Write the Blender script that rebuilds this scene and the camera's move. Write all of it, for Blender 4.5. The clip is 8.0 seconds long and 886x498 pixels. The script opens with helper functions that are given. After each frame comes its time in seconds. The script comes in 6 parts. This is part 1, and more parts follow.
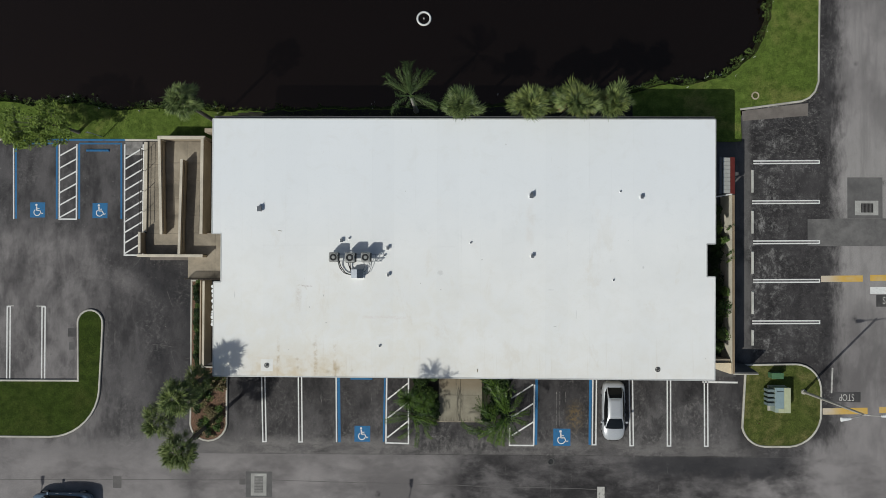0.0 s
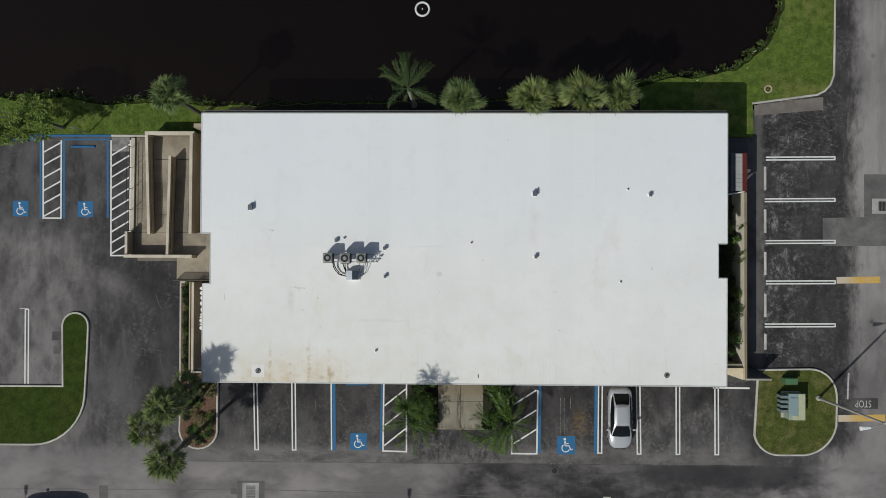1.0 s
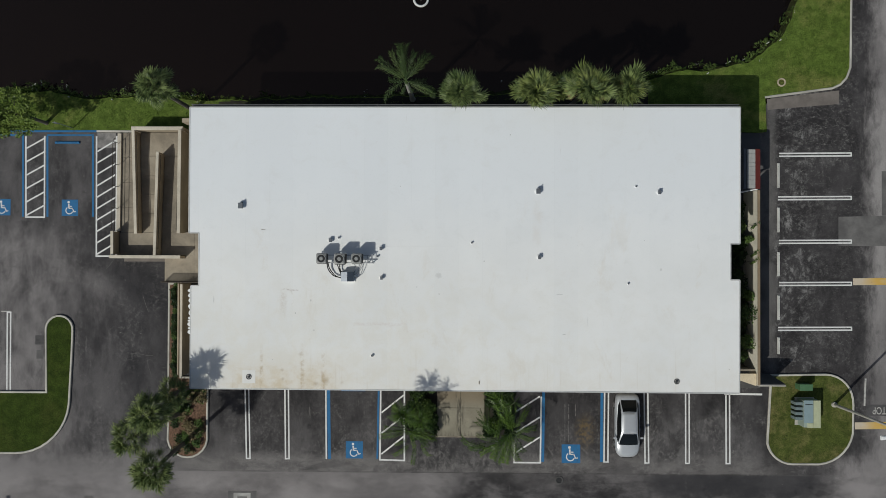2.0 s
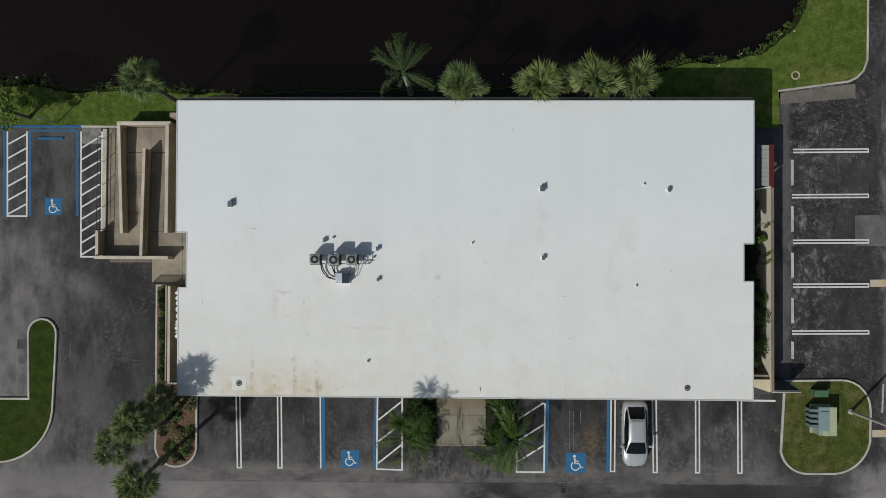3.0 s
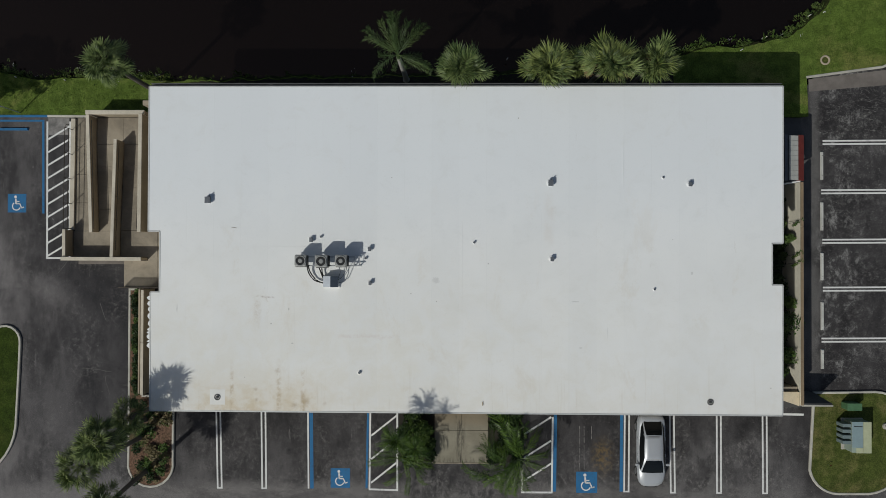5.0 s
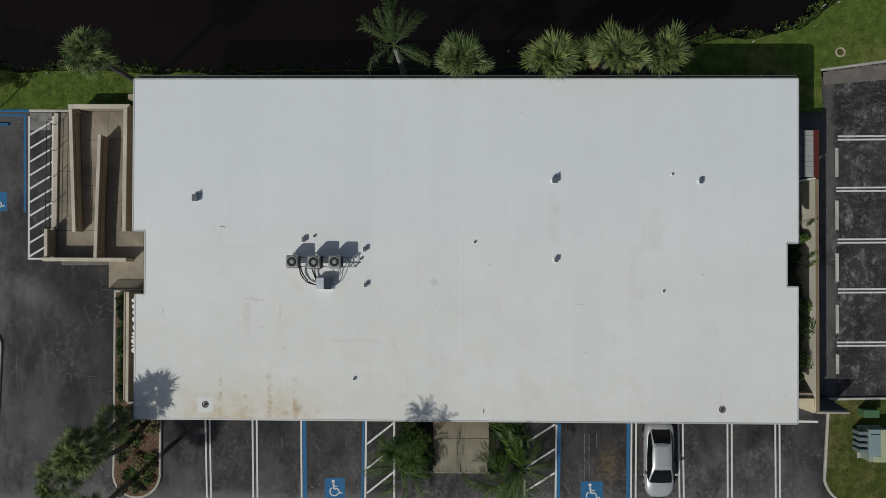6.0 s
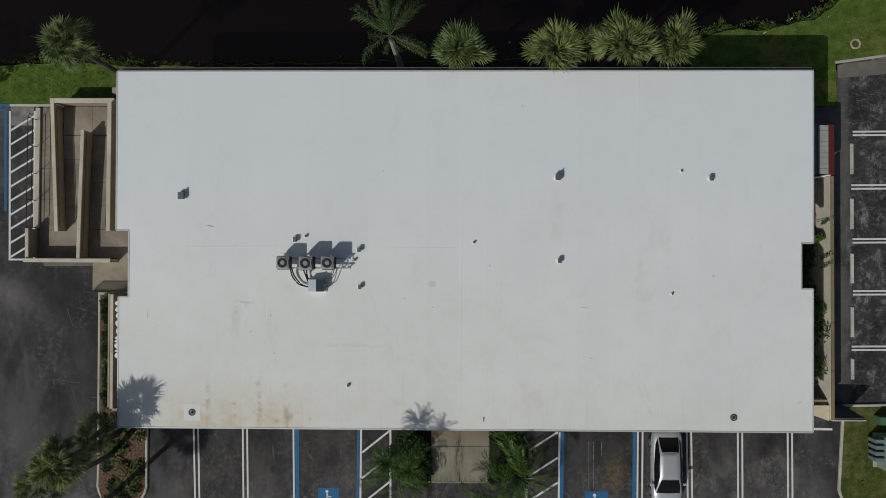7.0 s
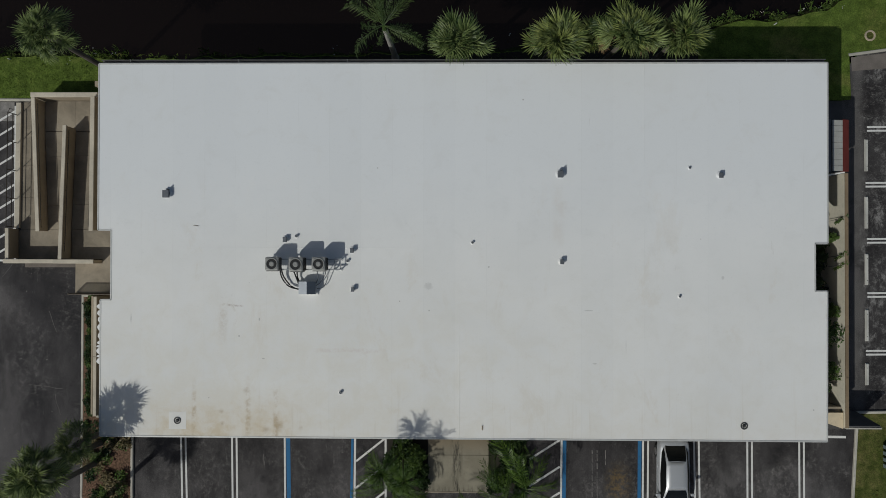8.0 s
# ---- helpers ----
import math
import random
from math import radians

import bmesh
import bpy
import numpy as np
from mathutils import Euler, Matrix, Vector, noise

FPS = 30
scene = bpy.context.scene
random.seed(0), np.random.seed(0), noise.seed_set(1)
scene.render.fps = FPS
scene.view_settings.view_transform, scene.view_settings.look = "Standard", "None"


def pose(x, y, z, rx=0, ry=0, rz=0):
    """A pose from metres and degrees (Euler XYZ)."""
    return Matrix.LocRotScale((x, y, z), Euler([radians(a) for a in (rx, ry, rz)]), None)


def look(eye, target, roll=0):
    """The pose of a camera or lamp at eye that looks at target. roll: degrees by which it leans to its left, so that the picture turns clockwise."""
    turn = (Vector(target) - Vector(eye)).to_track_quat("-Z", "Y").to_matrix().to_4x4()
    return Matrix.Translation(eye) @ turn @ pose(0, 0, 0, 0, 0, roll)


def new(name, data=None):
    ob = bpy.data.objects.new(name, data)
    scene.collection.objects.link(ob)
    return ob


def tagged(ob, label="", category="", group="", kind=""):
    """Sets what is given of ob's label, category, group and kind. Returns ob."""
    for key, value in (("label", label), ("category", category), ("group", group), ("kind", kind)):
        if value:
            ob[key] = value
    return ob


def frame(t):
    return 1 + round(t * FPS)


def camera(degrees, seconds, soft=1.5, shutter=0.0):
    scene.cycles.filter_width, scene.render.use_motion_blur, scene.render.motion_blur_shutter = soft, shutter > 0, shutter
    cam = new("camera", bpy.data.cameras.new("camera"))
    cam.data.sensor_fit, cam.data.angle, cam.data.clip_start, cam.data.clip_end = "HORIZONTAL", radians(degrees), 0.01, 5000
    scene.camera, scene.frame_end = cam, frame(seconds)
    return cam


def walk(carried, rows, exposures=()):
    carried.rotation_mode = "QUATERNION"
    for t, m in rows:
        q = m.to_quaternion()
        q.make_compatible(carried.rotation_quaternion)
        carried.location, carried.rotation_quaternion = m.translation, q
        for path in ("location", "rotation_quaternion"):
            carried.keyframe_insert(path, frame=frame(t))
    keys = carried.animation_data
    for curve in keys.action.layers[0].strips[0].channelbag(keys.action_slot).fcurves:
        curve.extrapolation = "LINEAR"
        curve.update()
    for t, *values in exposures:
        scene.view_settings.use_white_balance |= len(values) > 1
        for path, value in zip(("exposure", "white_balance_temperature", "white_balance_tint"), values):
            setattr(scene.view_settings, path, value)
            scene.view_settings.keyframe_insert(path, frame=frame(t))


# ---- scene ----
cam = camera(62.0, 8.0, 0.85)
# seconds, x, y, z, then the tilt, lean and turn of a camera that looks straight down
PATH = [
    (0.0, -0.100, -0.251, 56.306, 0.755, 0.739, 0.239),
    (0.5, -0.030, -0.185, 55.174, 0.705, 0.804, 0.234),
    (1.0, 0.017, -0.133, 54.052, 0.670, 0.847, 0.228),
    (1.5, 0.044, -0.092, 52.942, 0.648, 0.871, 0.221),
    (2.0, 0.054, -0.061, 51.847, 0.636, 0.878, 0.214),
    (2.5, 0.051, -0.038, 50.766, 0.633, 0.872, 0.207),
    (3.0, 0.038, -0.022, 49.702, 0.637, 0.855, 0.200),
    (3.5, 0.020, -0.009, 48.656, 0.645, 0.830, 0.193),
    (4.0, -0.000, -0.000, 47.631, 0.655, 0.800, 0.185),
    (4.5, -0.019, 0.009, 46.626, 0.666, 0.767, 0.178),
    (5.0, -0.032, 0.018, 45.645, 0.674, 0.735, 0.170),
    (5.5, -0.037, 0.031, 44.689, 0.679, 0.706, 0.163),
    (6.0, -0.030, 0.048, 43.758, 0.677, 0.683, 0.155),
    (6.5, -0.006, 0.072, 42.855, 0.668, 0.670, 0.148),
    (7.0, 0.036, 0.104, 41.981, 0.648, 0.667, 0.140),
    (7.5, 0.103, 0.146, 41.138, 0.616, 0.680, 0.133),
    (8.0, 0.195, 0.200, 40.327, 0.570, 0.709, 0.127),
]
EXPOSURES = [(t, stops, 6300, 5) for t, stops in ((0.0, -0.04), (1.5, -0.18), (3.5, -0.27), (4.5, -0.33), (6.0, -0.48), (6.5, -0.50), (8.0, -0.64))]
walk(cam, [(t, pose(x, y, z, rx, ry, rz)) for t, x, y, z, rx, ry, rz in PATH], EXPOSURES)

# ---- light ----
SUN_UP, SUN_TO = radians(47.0), Vector((-0.707, -0.707, 0))
world = bpy.data.worlds.new("sky")
scene.world = world
world.use_nodes = True
sky = world.node_tree.nodes.new("ShaderNodeTexSky")
sky.sky_type, sky.sun_disc = "NISHITA", False
sky.dust_density = 2.5
sky.sun_elevation, sky.sun_rotation = SUN_UP, radians(225.0)
world.node_tree.links.new(sky.outputs[0], world.node_tree.nodes["Background"].inputs[0])
world.node_tree.nodes["Background"].inputs[1].default_value = 0.06
sun = new("sun", bpy.data.lights.new("sun", "SUN"))
sun.data.energy, sun.data.angle, sun.data.color = 3.0, radians(0.55), (1.0, 0.965, 0.915)
sun.matrix_world = look(SUN_TO * math.cos(SUN_UP) * 90 + Vector((0, 0, math.sin(SUN_UP) * 90)), (0, 0, 0))

# ---- materials ----


class Nodes:
    """A short way to write node trees: sockets in, sockets out."""

    def __init__(self, name):
        self.m = bpy.data.materials.new(name)
        self.m.use_nodes = True
        self.t = self.m.node_tree
        self.b = self.t.nodes["Principled BSDF"]
        self.pos = self.t.nodes.new("ShaderNodeNewGeometry").outputs["Position"]

    def put(self, socket, value):
        if isinstance(value, bpy.types.NodeSocket):
            self.t.links.new(value, socket)
        elif isinstance(value, (tuple, list)) and len(value) == 3 and socket.type == "RGBA":
            socket.default_value = (*value, 1)
        else:
            socket.default_value = value

    def noise(self, scale, detail=4, rough=0.6, warp=0.0, at=None, stretch=None):
        n = self.t.nodes.new("ShaderNodeTexNoise")
        at = at or self.pos
        if stretch:
            at = self.vec("MULTIPLY", at, stretch)
        self.put(n.inputs["Vector"], at)
        n.inputs["Scale"].default_value, n.inputs["Detail"].default_value = scale, detail
        n.inputs["Roughness"].default_value, n.inputs["Distortion"].default_value = rough, warp
        return n.outputs[0]

    def cells(self, scale, feature="F1", at=None):
        n = self.t.nodes.new("ShaderNodeTexVoronoi")
        n.feature = feature
        self.put(n.inputs["Vector"], at or self.pos)
        n.inputs["Scale"].default_value = scale
        return n.outputs["Distance"]

    def vec(self, op, a, b):
        n = self.t.nodes.new("ShaderNodeVectorMath")
        n.operation = op
        self.put(n.inputs[0], a), self.put(n.inputs[1], b)
        return n.outputs[0]

    def join3(self, a, b, c):
        n = self.t.nodes.new("ShaderNodeCombineXYZ")
        for s, v in zip(n.inputs, (a, b, c)):
            self.put(s, v)
        return n.outputs[0]

    def xyz(self):
        n = self.t.nodes.new("ShaderNodeSeparateXYZ")
        self.put(n.inputs[0], self.pos)
        return n.outputs[0], n.outputs[1], n.outputs[2]

    def do(self, op, a, b=0.0, c=0.0):
        n = self.t.nodes.new("ShaderNodeMath")
        n.operation = op
        for s, v in zip(n.inputs, (a, b, c)):
            self.put(s, v)
        return n.outputs[0]

    def ramp(self, v, lo, hi, a=0.0, b=1.0, smooth=True):
        n = self.t.nodes.new("ShaderNodeMapRange")
        n.interpolation_type = "SMOOTHSTEP" if smooth else "LINEAR"
        for s, x in zip(n.inputs, (v, lo, hi, a, b)):
            self.put(s, x)
        return n.outputs[0]

    def mix(self, f, a, b, mode="MIX"):
        n = self.t.nodes.new("ShaderNodeMix")
        n.data_type, n.blend_type = "RGBA", mode
        self.put(n.inputs[0], f), self.put(n.inputs[6], a), self.put(n.inputs[7], b)
        return n.outputs[2]

    def luck(self):
        return self.t.nodes.new("ShaderNodeObjectInfo").outputs["Random"]

    def island(self):
        return self.t.nodes.new("ShaderNodeNewGeometry").outputs["Random Per Island"]

    def done(self, colour, rough=0.7, bump=None, depth=0.01, metal=0.0, strength=0.6, spec=0.5):
        self.put(self.b.inputs["Base Color"], colour)
        self.put(self.b.inputs["Roughness"], rough)
        self.put(self.b.inputs["Metallic"], metal)
        self.put(self.b.inputs["Specular IOR Level"], spec)
        if bump is not None:
            n = self.t.nodes.new("ShaderNodeBump")
            n.inputs["Strength"].default_value, n.inputs["Distance"].default_value = strength, depth
            self.put(n.inputs["Height"], bump)
            self.put(self.b.inputs["Normal"], n.outputs[0])
        return self.m


def plain(name, colour, rough=0.6, metal=0.0, vary=0.15, scale=3.0, grain=40.0, depth=0.004, spec=0.5):
    """A painted, cast or moulded surface with blotches, grain and slight relief."""
    n = Nodes(name)
    dark = tuple(c * (1 - vary) for c in colour)
    light = tuple(min(1, c * (1 + vary)) for c in colour)
    blotch = n.mix(n.ramp(n.noise(scale, 5), 0.3, 0.7), dark, light)
    fine = n.noise(grain, 3)
    c = n.mix(0.35, blotch, n.mix(fine, dark, light))
    return n.done(c, n.ramp(fine, 0, 1, max(0, rough - 0.08), min(1, rough + 0.08)), fine, depth, metal, spec=spec)


def asphalt():
    """Sealed black stalls, worn grey driving lanes, pale scuffs, fine cracks and aggregate."""
    n = Nodes("asphalt")
    x, y, z = n.xyz()
    broad = n.noise(0.12, 4, 0.55, 0.2)
    mid = n.noise(0.5, 7, 0.65, 0.15)
    along = n.do("ADD", n.do("MULTIPLY", n.noise(0.33, 6, 0.6, 0.3, stretch=(0.8, 1.3, 1.0)), 0.6), n.do("MULTIPLY", n.noise(1.1, 6, 0.68, 0.1, stretch=(0.6, 1.2, 1.0)), 0.4))
    across = n.do("ADD", n.do("MULTIPLY", n.noise(0.36, 6, 0.6, 0.35, stretch=(1.3, 0.75, 1.0)), 0.6), n.do("MULTIPLY", n.noise(1.1, 6, 0.66, 0.15, stretch=(1.3, 0.5, 1.0)), 0.4))
    lane = n.ramp(y, -14.4, -15.6)
    smoke = n.do("ADD", n.do("MULTIPLY", along, lane), n.do("MULTIPLY", across, n.do("SUBTRACT", 1.0, lane)))
    fine = n.noise(3.6, 7, 0.75)
    grit = n.noise(24, 4, 0.8)
    wob = n.do("MULTIPLY", n.do("SUBTRACT", mid, 0.5), 3.0)
    wide = n.do("MULTIPLY", n.do("SUBTRACT", broad, 0.5), 9.0)
    # the front lane was paved apart from the bays: a straight joint, but none west of the mulch bed
    joint = n.do("MULTIPLY", n.ramp(n.do("ADD", y, n.do("MULTIPLY", wob, 0.06)), -15.08, -15.24), n.ramp(x, -21.5, -18.5))
    south = n.do("MAXIMUM", joint, n.do("MULTIPLY", n.ramp(n.do("ADD", y, n.do("MULTIPLY", wob, 1.2)), -13.3, -15.0), n.ramp(x, -18.5, -21.5)))
    rag = n.do("MULTIPLY", n.do("SUBTRACT", n.noise(1.0, 8, 0.75, 0.2, stretch=(1.6, 0.55, 1.0)), 0.5), 3.2)
    east = n.ramp(n.do("ADD", x, n.do("ADD", n.do("ADD", rag, n.ramp(y, 8.0, 12.0, 0.0, -0.25)), n.do("MULTIPLY", wob, 0.25))), 28.2, 29.9)
    # cars turn round the tip of the west island and wear a pale band into the seal
    turn = n.do("SQRT", n.do("ADD", n.do("POWER", n.do("ADD", x, 27.85), 2.0), n.do("POWER", n.do("MAXIMUM", n.do("ADD", y, 5.25), 0.0), 2.0)))
    turn = n.do("ADD", turn, n.do("MULTIPLY", wob, 0.4))
    band = n.do("MULTIPLY", n.do("MULTIPLY", n.ramp(turn, 1.3, 3.2), n.ramp(turn, 6.0, 3.8)), n.ramp(y, -6.5, -1.5, 0.18, 0.62))
    arcs = n.noise(1.0, 5, 0.65, 0.1, at=n.join3(n.do("MULTIPLY", turn, 1.5), n.do("MULTIPLY", y, 0.22), n.do("MULTIPLY", x, 0.12)))
    west = n.do("MAXIMUM", band, n.ramp(n.do("ADD", x, n.do("MULTIPLY", wide, 0.6)), -24.5, -29.5))
    west = n.do("MULTIPLY", n.do("MULTIPLY", west, n.ramp(n.do("ADD", y, wob), 3.2, 0.5)), n.ramp(x, -19.0, -21.0))
    west = n.do("MULTIPLY", west, n.do("MULTIPLY", n.ramp(smoke, 0.32, 0.62, 0.44, 0.80), n.ramp(arcs, 0.35, 0.62, 0.84, 1.02)))
    southwear = n.do("MULTIPLY", south, n.do("MAXIMUM", n.ramp(n.do("ADD", x, n.do("MULTIPLY", n.do("SUBTRACT", broad, 0.5), 44.0)), 5.0, -5.0, 0.0, 1.0), n.ramp(smoke, 0.40, 0.64, 0.04, 0.40)))
    corner = n.do("MULTIPLY", n.do("MULTIPLY", south, n.ramp(n.do("ADD", x, n.do("MULTIPLY", wob, 2.0)), 17.0, 24.5)), n.do("MULTIPLY", n.ramp(n.do("ADD", y, n.do("MULTIPLY", wob, 1.4)), -15.4, -17.4), n.ramp(smoke, 0.35, 0.6, 0.42, 1.0)))
    bend = n.do("MULTIPLY", n.do("MULTIPLY", n.ramp(n.do("ADD", x, wob), 25.2, 27.6), n.ramp(n.do("ADD", y, n.do("MULTIPLY", wob, 0.8)), -13.2, -14.6)), n.ramp(smoke, 0.34, 0.56, 0.55, 1.0))
    corner = n.do("MAXIMUM", corner, bend)
    wear = n.do("MAXIMUM", n.do("MAXIMUM", southwear, corner), n.do("MAXIMUM", east, west))
    fresh = n.mix(n.ramp(smoke, 0.36, 0.66), (0.028, 0.0265, 0.0275), (0.073, 0.0685, 0.069))
    fresh = n.mix(n.ramp(x, -19.0, -15.0), fresh, n.mix(n.ramp(smoke, 0.36, 0.66), (0.023, 0.0215, 0.022), (0.064, 0.060, 0.060)))
    old = n.mix(n.ramp(n.do("ADD", n.do("MULTIPLY", smoke, 0.6), n.do("MULTIPLY", broad, 0.4)), 0.40, 0.60), (0.137, 0.126, 0.123), (0.253, 0.234, 0.226))
    old = n.mix(n.do("MULTIPLY", east, n.do("MULTIPLY", n.ramp(n.do("ADD", y, wide), -10.0, 4.0, 0.0, 0.52), n.ramp(y, 6.0, 13.0, 1.0, 0.25))), old, (0.335, 0.318, 0.300))
    c = n.mix(wear, fresh, old)
    foot = n.do("MULTIPLY", n.ramp(n.do("ADD", y, n.do("MULTIPLY", wob, 0.5)), -13.5, -14.5), n.ramp(y, -15.22, -15.08))
    foot = n.do("MULTIPLY", n.do("MULTIPLY", foot, n.ramp(x, -21.0, -18.0)), n.do("MULTIPLY", n.ramp(x, 24.5, 20.0), n.ramp(n.noise(0.8, 7, 0.7, 0.2, stretch=(0.5, 1.3, 1.0)), 0.36, 0.58, 0.25, 0.95)))
    c = n.mix(n.do("MULTIPLY", foot, n.ramp(x, -6.0, 0.0, 0.9, 0.7)), c, (0.185, 0.172, 0.162))
    seal = n.do("MULTIPLY", n.do("MULTIPLY", n.ramp(n.do("ADD", x, wob), 12.2, 14.8), n.ramp(n.do("ADD", x, wob), 26.5, 24.0)), n.do("MULTIPLY", n.ramp(n.do("ADD", y, n.do("MULTIPLY", wob, 0.9)), -17.1, -16.2), n.ramp(y, -15.16, -15.24)))
    c = n.mix(n.do("MULTIPLY", seal, 0.8), c, (0.036, 0.035, 0.037))
    lip = n.do("MULTIPLY", n.ramp(n.do("ABSOLUTE", n.do("ADD", y, 15.16)), 0.015, 0.06, 1, 0), n.do("MULTIPLY", n.ramp(x, -21.0, -18.0), n.ramp(x, 25.0, 23.0)))
    c = n.mix(n.do("MULTIPLY", lip, n.ramp(n.noise(0.7, 4), 0.40, 0.60, 0.05, 0.6)), c, (0.030, 0.029, 0.028))
    foot_wear = n.do("MULTIPLY", n.ramp(n.do("ADD", y, n.do("MULTIPLY", wob, 0.8)), -10.0, -14.0), n.ramp(x, -3.0, -8.0, 0.35, 1.0))
    foot_wear = n.do("MULTIPLY", n.do("MULTIPLY", foot_wear, n.ramp(y, -16.0, -15.0)), n.ramp(smoke, 0.35, 0.6, 0.12, 0.42))
    c = n.mix(foot_wear, c, (0.165, 0.154, 0.149))
    dry_row = n.do("MULTIPLY", n.do("MULTIPLY", n.ramp(x, 12.6, 13.6), n.ramp(x, 22.0, 19.5)), n.do("MULTIPLY", n.ramp(n.do("ADD", y, wob), -10.2, -12.6), n.ramp(y, -15.4, -14.2)))
    c = n.mix(n.do("MULTIPLY", dry_row, n.ramp(n.noise(0.7, 6, 0.66, 0.3, stretch=(1.2, 0.7, 1.0)), 0.42, 0.60, 0.04, 0.50)), c, (0.165, 0.156, 0.151))
    drive = n.do("MULTIPLY", n.do("MULTIPLY", n.ramp(n.do("ADD", x, n.do("MULTIPLY", wob, 0.8)), -25.6, -23.0), n.ramp(x, -19.0, -20.0)), n.ramp(n.do("ADD", y, wob), -13.0, -10.0))
    c = n.mix(n.do("MULTIPLY", drive, 0.47), c, (0.024, 0.0235, 0.026))
    # the west bays have weathered to a soft grey
    westbay = n.do("MULTIPLY", n.ramp(x, -22.0, -24.5), n.ramp(n.do("ADD", y, wob), 1.5, 3.0))
    c = n.mix(n.do("MULTIPLY", westbay, n.ramp(smoke, 0.36, 0.62, 0.06, 0.26)), c, (0.185, 0.172, 0.168))
    westlot = n.do("MULTIPLY", n.ramp(x, -20.0, -21.5), n.ramp(n.do("ADD", y, wob), -2.5, -6.0))
    c = n.mix(n.do("MULTIPLY", westlot, n.ramp(smoke, 0.36, 0.60, 0.02, 0.16)), c, (0.185, 0.172, 0.168))
    # pale scuffs: dry dust in the sealed bays, more of it between and beyond the lines
    scuff = n.do("MULTIPLY", n.ramp(fine, 0.46, 0.68), n.ramp(n.noise(0.42, 6, 0.65, 0.2), 0.44, 0.64))
    bays = n.do("MAXIMUM", n.do("MULTIPLY", n.ramp(x, 12.6, 14.5), n.ramp(y, -9.6, -11.2)), n.ramp(n.do("ADD", y, wob), -11.8, -13.8))
    scuff = n.do("MULTIPLY", scuff, n.do("SUBTRACT", 1.0, n.do("MAXIMUM", seal, n.do("MULTIPLY", joint, 0.75))))
    c = n.mix(n.do("MULTIPLY", scuff, n.ramp(bays, 0, 1, 0.36, 0.62)), c, (0.22, 0.207, 0.196))
    # tyres leave drawn-out marks along the bays
    drag = n.do("MULTIPLY", n.ramp(n.noise(1.0, 7, 0.75, 0.1, stretch=(3.4, 0.42, 1.0)), 0.57, 0.70), n.ramp(n.noise(0.6, 5), 0.48, 0.62))
    c = n.mix(n.do("MULTIPLY", n.do("MULTIPLY", drag, n.ramp(y, 10.0, -8.0, 0.35, 0.6)), n.ramp(x, 20.0, 22.0, 1.0, 0.0)), c, (0.215, 0.203, 0.192))
    # the east bays are dry and chalky: specks, drawn scratches, a net of fine cracks
    chalk = n.do("MULTIPLY", n.do("MULTIPLY", n.ramp(n.do("ADD", x, wob), 21.6, 23.0), n.ramp(n.do("ADD", x, wob), 28.8, 27.4)), n.ramp(y, -9.4, -8.4))
    c = n.mix(n.do("MULTIPLY", chalk, 0.24), c, (0.022, 0.019, 0.020))
    head = n.ramp(n.do("ADD", x, n.do("MULTIPLY", wob, 0.9)), 26.6, 23.8, 0.14, 1.0)
    patchy = n.do("MULTIPLY", n.ramp(n.noise(0.55, 7, 0.72, 0.25, stretch=(1.0, 1.2, 1.0)), 0.45, 0.60), head)
    smear = n.ramp(n.noise(1.9, 9, 0.78, 0.35, stretch=(1.25, 0.75, 1.0)), 0.44, 0.62)
    c = n.mix(n.do("MULTIPLY", n.do("MULTIPLY", chalk, patchy), n.do("MULTIPLY", smear, 0.85)), c, (0.255, 0.246, 0.235))
    walkway = n.do("MULTIPLY", n.ramp(x, 21.2, 21.5), n.do("MULTIPLY", n.ramp(n.do("ADD", x, n.do("MULTIPLY", wob, 0.2)), 22.75, 22.35), n.ramp(y, -8.3, -7.6)))
    c = n.mix(n.do("MULTIPLY", walkway, n.ramp(smoke, 0.36, 0.6, 0.3, 0.8)), c, (0.125, 0.118, 0.112))
    speck = n.ramp(n.noise(5.5, 9, 0.85, 0.1, stretch=(0.75, 1.25, 1.0)), 0.53, 0.65)
    speckled = n.ramp(n.noise(0.8, 5, 0.7, 0.2), 0.42, 0.62, 0.05, 0.6)
    c = n.mix(n.do("MULTIPLY", n.do("MULTIPLY", chalk, speckled), speck), c, (0.26, 0.25, 0.238))
    vein = n.do("ABSOLUTE", n.do("SUBTRACT", n.noise(1.15, 6, 0.6, 0.8), 0.5))
    vein2 = n.do("ABSOLUTE", n.do("SUBTRACT", n.noise(0.9, 5, 0.6, 0.4, stretch=(0.35, 1.3, 1.0)), 0.52))
    crack = n.ramp(n.do("MINIMUM", vein, vein2), 0.002, 0.007, 1, 0)
    c = n.mix(n.do("MULTIPLY", n.do("MULTIPLY", crack, chalk), n.do("MULTIPLY", n.ramp(fine, 0.4, 0.6), n.ramp(y, 3.0, 8.5, 0.18, 0.62))), c, (0.27, 0.26, 0.24))
    # the feet of the front bays are worn to the stone and pitted
    stall = n.do("MULTIPLY", n.do("MULTIPLY", n.ramp(x, -17.5, -16.0), n.ramp(x, 22.0, 20.0)), n.do("MULTIPLY", n.ramp(n.do("ADD", y, wob), -9.6, -12.8, 0.25, 1.0), n.ramp(y, -15.3, -15.1)))
    stall = n.do("MAXIMUM", stall, n.do("MULTIPLY", n.do("MULTIPLY", n.ramp(x, -28.9, -29.3), n.ramp(y, -3.4, -4.4)), n.ramp(y, -9.9, -9.6)))
